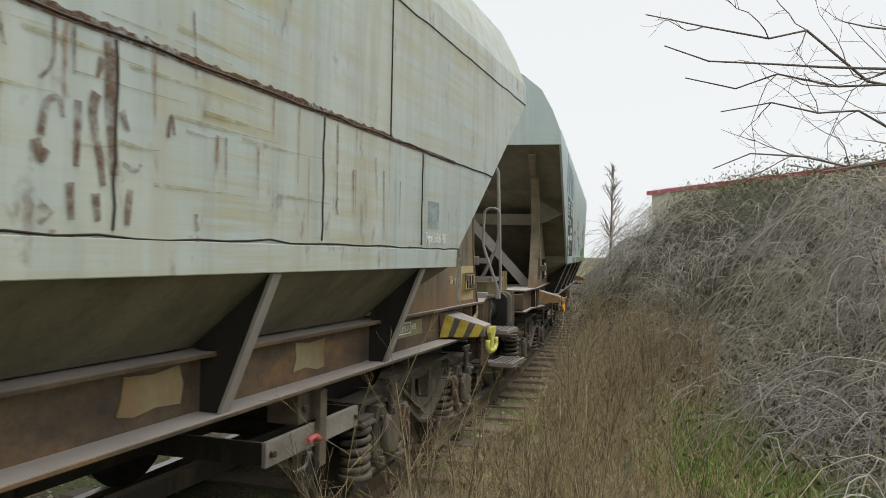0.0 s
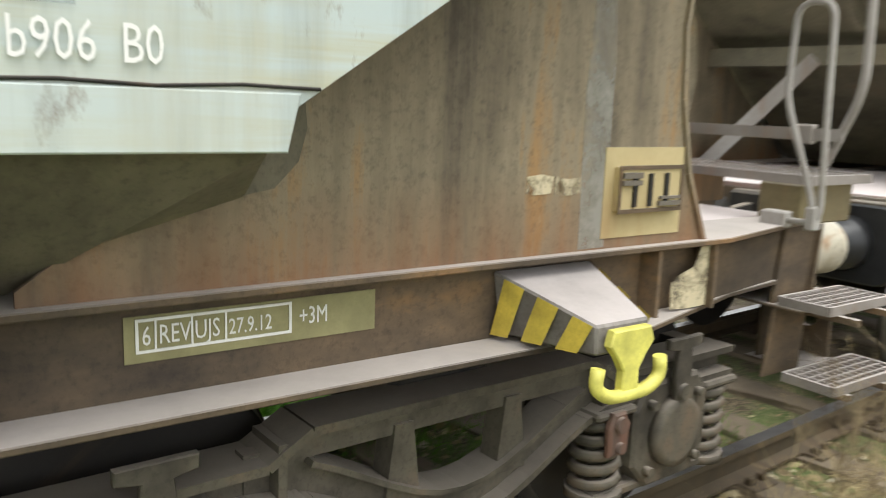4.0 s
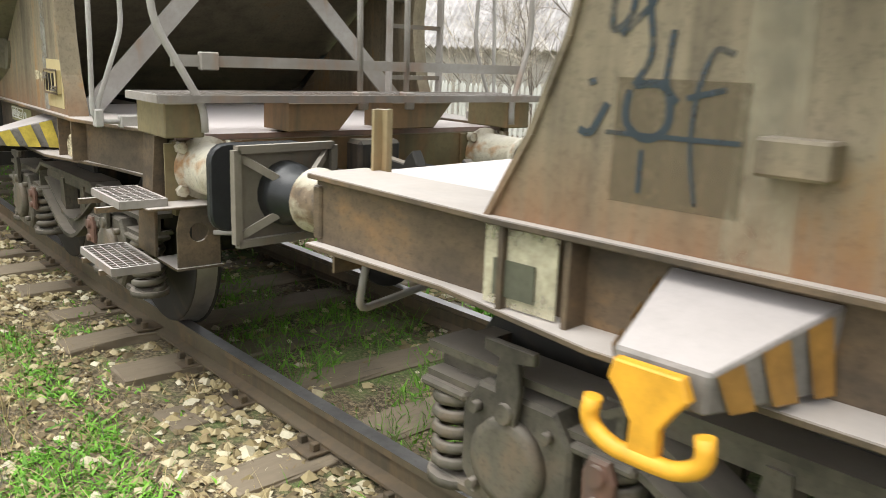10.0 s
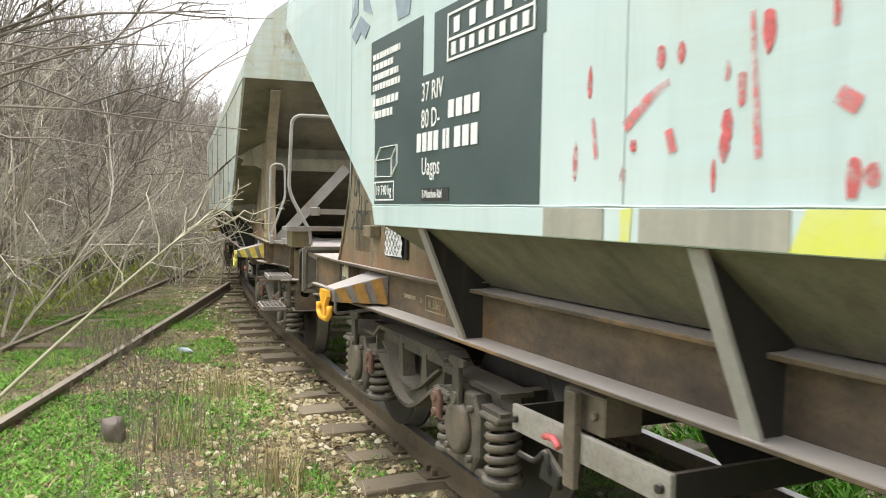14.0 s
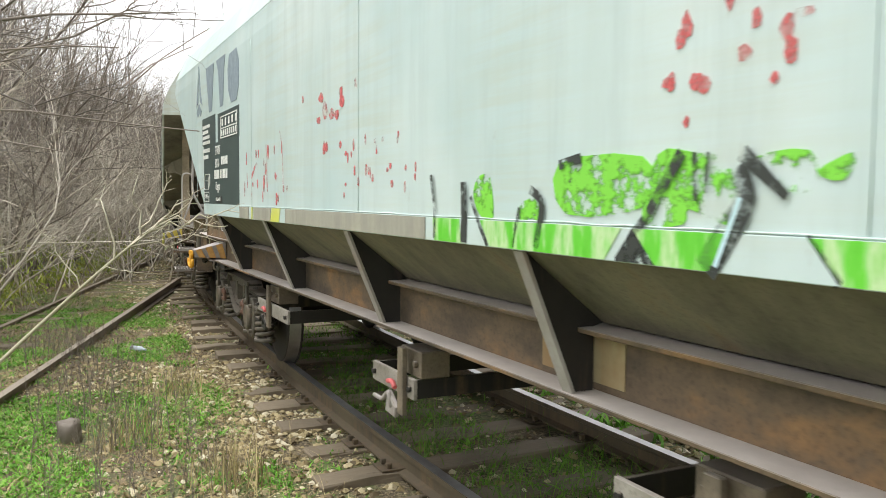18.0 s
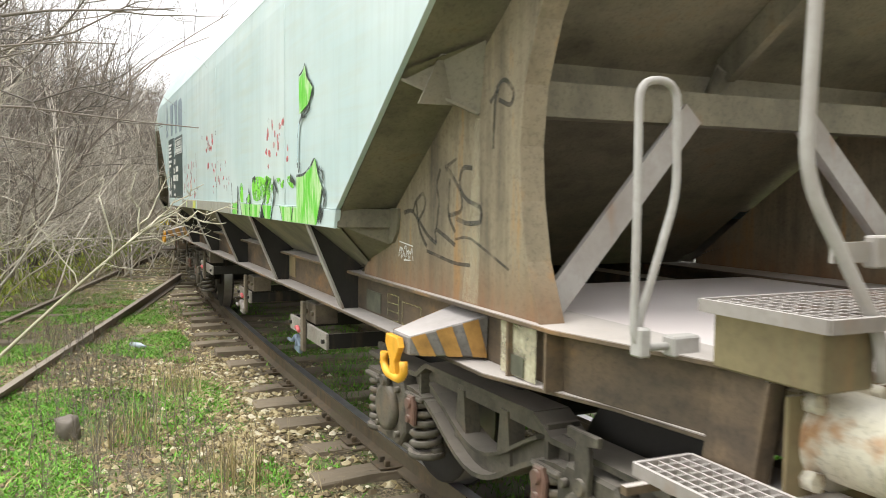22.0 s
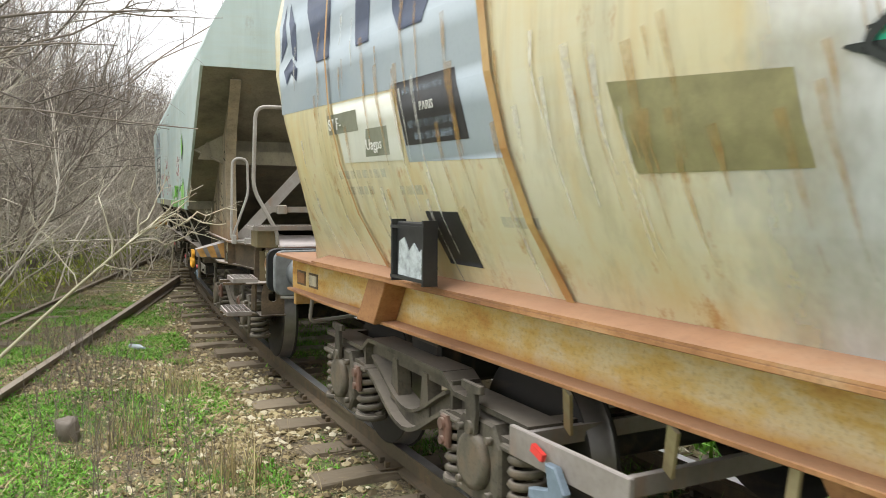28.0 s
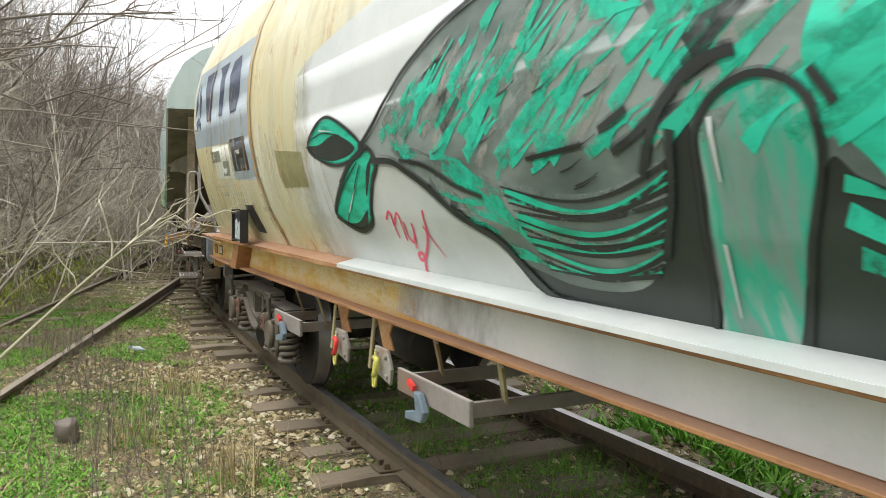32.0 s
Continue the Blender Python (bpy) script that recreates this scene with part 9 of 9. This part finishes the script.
def build_fences():
    rng = np.random.default_rng(61)
    # board fence behind the line
    f = thing("board_fence", "old grey-green wooden board fence", "fence", kind="structure")
    bm = bmesh.new()
    prism(bm, [(-0.055, -0.06), (0.055, -0.06), (0.055, 1.66), (0.03, 1.72), (-0.03, 1.72), (-0.055, 1.66)], "y", -0.011, 0.011)
    board = mesh_of(bm, "board", FENCE_WOOD)
    x = -7.4
    while x < 12:
        y = 6.6 + 0.012 * (x + 1) ** 2 * 0.3
        piece("board", board, f, pose(x, y, -0.1 + rng.normal(0, 0.025), rng.normal(0, 1.2), rng.normal(0, 1.6), rng.normal(0, 2)))
        x += 0.165 + abs(rng.normal(0, 0.012))
    for z in (0.35, 1.35):
        bm = bmesh.new()
        for x0 in np.arange(-7.4, 12, 2.4):
            q = lambda x: 6.6 + 0.0036 * (x + 1) ** 2 + 0.05
            beam(bm, (x0, q(x0), z), (x0 + 2.4, q(x0 + 2.4), z), 0.05, 0.09)
        part("fence_rail", bm, FENCE_WOOD, f)
    for x0 in np.arange(-7.4, 12, 2.4):
        bm = bmesh.new()
        box(bm, x0 - 0.06, x0 + 0.06, 6.72 + 0.0036 * (x0 + 1) ** 2, 6.84 + 0.0036 * (x0 + 1) ** 2, -0.3, 1.75, 0.01)
        part("fence_post", bm, FENCE_WOOD, f)
    # pale picket fence before the shed
    f = thing("picket_fence", "weathered pale picket fence", "fence", kind="structure")
    pale = wood_mat("pale_picket", (0.55, 0.55, 0.51), (0.78, 0.78, 0.74), 5.0, (1, 1, 0.12), (0.3, 0.28, 0.24))
    bm = bmesh.new()
    prism(bm, [(-0.035, -0.1), (0.035, -0.1), (0.035, 1.12), (0.0, 1.18), (-0.035, 1.12)], "y", -0.01, 0.01)
    picket = mesh_of(bm, "picket", pale)
    x = -17.0
    while x < -7.5:
        piece("picket", picket, f, pose(x, 8.6, -0.05 + rng.normal(0, 0.02), 0, rng.normal(0, 1.5), 0))
        x += 0.135
    for z in (0.25, 0.85):
        bm = bmesh.new()
        beam(bm, (-17, 8.64, z), (-7.5, 8.64, z), 0.04, 0.07)
        part("fence_rail", bm, pale, f)


def build_buildings():
    rng = np.random.default_rng(71)
    # shed with corrugated roof
    s = thing("shed", "small pale shed with a corrugated roof", "shed", m=pose(-14.2, 15.4, 0, 0, 0, 24))
    wall = plain("pale_shed_wall", (0.52, 0.5, 0.46), 0.85, 0.2, 3.0)
    roofm = plain("grey_corrugated", (0.38, 0.36, 0.35), 0.8, 0.4, 2.5)
    bm = bmesh.new()
    box(bm, -4.2, 4.2, -2.2, 2.2, -0.4, 2.0)
    part("wall", bm, wall, s)
    for sd in (-1, 1):
        V, Fc = [], []
        n = 150
        for i in range(n + 1):
            x = -4.6 + 9.2 * i / n
            dz = 0.045 * math.sin(i * 2 * math.pi / 3.0 * 0.9)
            for y, z in ((0, 4.4), (sd * 2.7, 1.85)):
                V.append((x, y, z + dz))
            for y, z in ((0, 4.38), (sd * 2.7, 1.83)):
                V.append((x, y, z + dz))
        for i in range(n):
            Fc += [(4 * i, 4 * i + 1, 4 * i + 5, 4 * i + 4), (4 * i + 2, 4 * i + 6, 4 * i + 7, 4 * i + 3)]
        o = new("roof", pydata("roof", V, Fc, roofm))
        o.parent = s
    for sd in (-1, 1):
        bm = bmesh.new()
        prism(bm, [(-2.2, 2.0), (2.2, 2.0), (0, 4.3)], "x", sd * 4.2 - 0.05, sd * 4.2 + 0.05)
        part("gable", bm, wall, s)
    bm = bmesh.new()
    box(bm, -1.9, -1.35, -0.6, -0.1, 3.2, 5.6, 0.02)
    part("chimney", bm, wall, s, "pale rendered chimney")
    # rendered house beyond the picket fence
    s = thing("house", "orange rendered house with a pale red tiled roof", "house", m=pose(-24.5, 18.4, 0, 0, 0, 36))
    bm = bmesh.new()
    box(bm, -4.0, 4.0, -2.6, 2.6, -0.4, 2.75)
    part("wall", bm, plain("orange_render", (0.72, 0.36, 0.12), 0.85, 0.18, 2.5), s, "warm orange rendered wall")
    tiles = plain("pale_red_tile", (0.5, 0.34, 0.29), 0.8, 0.35, 6.0)
    for sd in (-1, 1):
        for k in range(9):
            bm = bmesh.new()
            y0, y1 = 3.1 - 0.36 * k, 3.1 - 0.36 * k - 0.4
            beam(bm, (-4.4, sd * 0.5 * (y0 + y1), 2.62 + 0.72 * (3.1 - 0.5 * (y0 + y1))), (4.4, sd * 0.5 * (y0 + y1), 2.62 + 0.72 * (3.1 - 0.5 * (y0 + y1))), 0.48, 0.05, (0, -sd * 0.5, 1))
            part("tile_course", bm, tiles, s)
    for x in (-4.0, 4.0):
        bm = bmesh.new()
        prism(bm, [(-2.6, 2.75), (2.6, 2.75), (0, 4.75)], "x", x - 0.05, x + 0.05)
        part("gable", bm, bpy.data.materials["orange_render"], s)
    for x in (-1.8, 1.8):
        bm = bmesh.new()
        box(bm, x - 0.5, x + 0.5, -2.63, -2.58, 0.9, 2.1, 0.01)
        part("window", bm, BLACK_PLATE, s)
    # warehouse beyond the bank
    h = thing("warehouse", "long cream warehouse with a red roof edge", "warehouse")
    A, B = Vector((57, 1.2, 0)), Vector((36.0, -13.5, 0))
    d = (B - A).normalized()
    nn = Vector((d.y, -d.x, 0))
    if nn.x < 0:
        nn = -nn
    W = lambda a, b, z: tuple(A + d * a + nn * b + Vector((0, 0, z)))
    L = (B - A).length
    wm = plain("cream_cladding", (0.6, 0.62, 0.5), 0.7, 0.12, 1.5)
    V = [W(a, b, z) for a in (0, L + 12) for b in (0, 14) for z in (-0.3, 5.9)]
    o = new("wall", pydata("wall", V, [(0, 1, 3, 2), (4, 6, 7, 5), (0, 4, 5, 1), (2, 3, 7, 6), (1, 5, 7, 3)], wm))
    o.parent = h
    V = [W(a, b, z) for a in (-0.3, L + 12.3) for b in (-0.25, 14.25) for z in (5.85, 6.12)]
    o = new("roof_edge", pydata("roof_edge", V, [(0, 1, 3, 2), (4, 6, 7, 5), (0, 4, 5, 1), (2, 3, 7, 6), (1, 5, 7, 3)], plain("red_fascia", (0.42, 0.06, 0.09), 0.5, 0.15)))
    o.parent = h
    tagged(o, "dark red roof edge")


def build_litter():
    rng = np.random.default_rng(83)
    bm = bmesh.new()
    lathe(bm, [(0, 0.05), (0.02, 0.075), (0.1, 0.07), (0.16, 0.08), (0.17, 0.05)], (0, 0, 0), "z", 9)
    for v in bm.verts:
        v.co += Vector(rng.normal(0, 0.008, 3))
    o = new("tree_stump", mesh_of(bm, "tree_stump", TWIG_DARK))
    o.matrix_basis = pose(-6.45, -2.52, ground_z(-6.45, -2.52) - 0.01, 6, 4, 0)
    tagged(o, "small dark rotten stump in moss", "stump")
    m, nt, b = nodes_of("clear_plastic")
    b.inputs["Base Color"].default_value = (0.72, 0.8, 0.88, 1)
    b.inputs["Roughness"].default_value = 0.2
    b.inputs["Transmission Weight"].default_value = 0.5
    bm = bmesh.new()
    lathe(bm, [(0, 0.02), (0.01, 0.035), (0.15, 0.036), (0.2, 0.012), (0.225, 0.013)], (0, 0, 0), "x", 10)
    o = new("plastic_bottle", mesh_of(bm, "plastic_bottle", m))
    o.matrix_basis = pose(-9.85, -1.7, ground_z(-9.85, -1.7) + 0.03, 0, 0, 40)
    tagged(o, "crushed clear plastic bottle on the grass", "bottle")


build_ground()
build_thicket()
build_leaning_sapling()
build_bramble_bank()
build_buildings()
build_litter()
build_fences()
build_ground_cover()
build_weeds()
build_track()


# ---- what moves ----
def motions():
    """Each wagon follows the curve by its two pivots; each wheel turns with the way run."""
    sag = RAD - math.sqrt(RAD * RAD - PIVOT * PIVOT)
    for wagon, start in ((WAGON_A, START_A), (WAGON_B, START_B), (WAGON_C, START_C)):
        rows = []
        for t, run in RUN:
            s = start - run
            x, y, z = on_track(s, sag)
            rows.append((t, pose(x, y, z, 0, 0, math.degrees(s / RAD))))
        walk(wagon, rows)
    for ob, where in WHEELSETS:
        ax, s = where if isinstance(where, tuple) else (where, 0)
        rows = []
        for k in range(65):
            t = k * 0.5
            run = float(np.interp(t, [r[0] for r in RUN], [r[1] for r in RUN]))
            spin = pose(0, 0, 0, 0, -math.degrees(run / 0.46), 0)
            rows.append((t, Matrix.Translation((ax, s * 0.76, 0.46)) @ spin @ pose(0, 0, 0, 0, 0, 180 if s > 0 else 0)))
        walk(ob, rows)


motions()
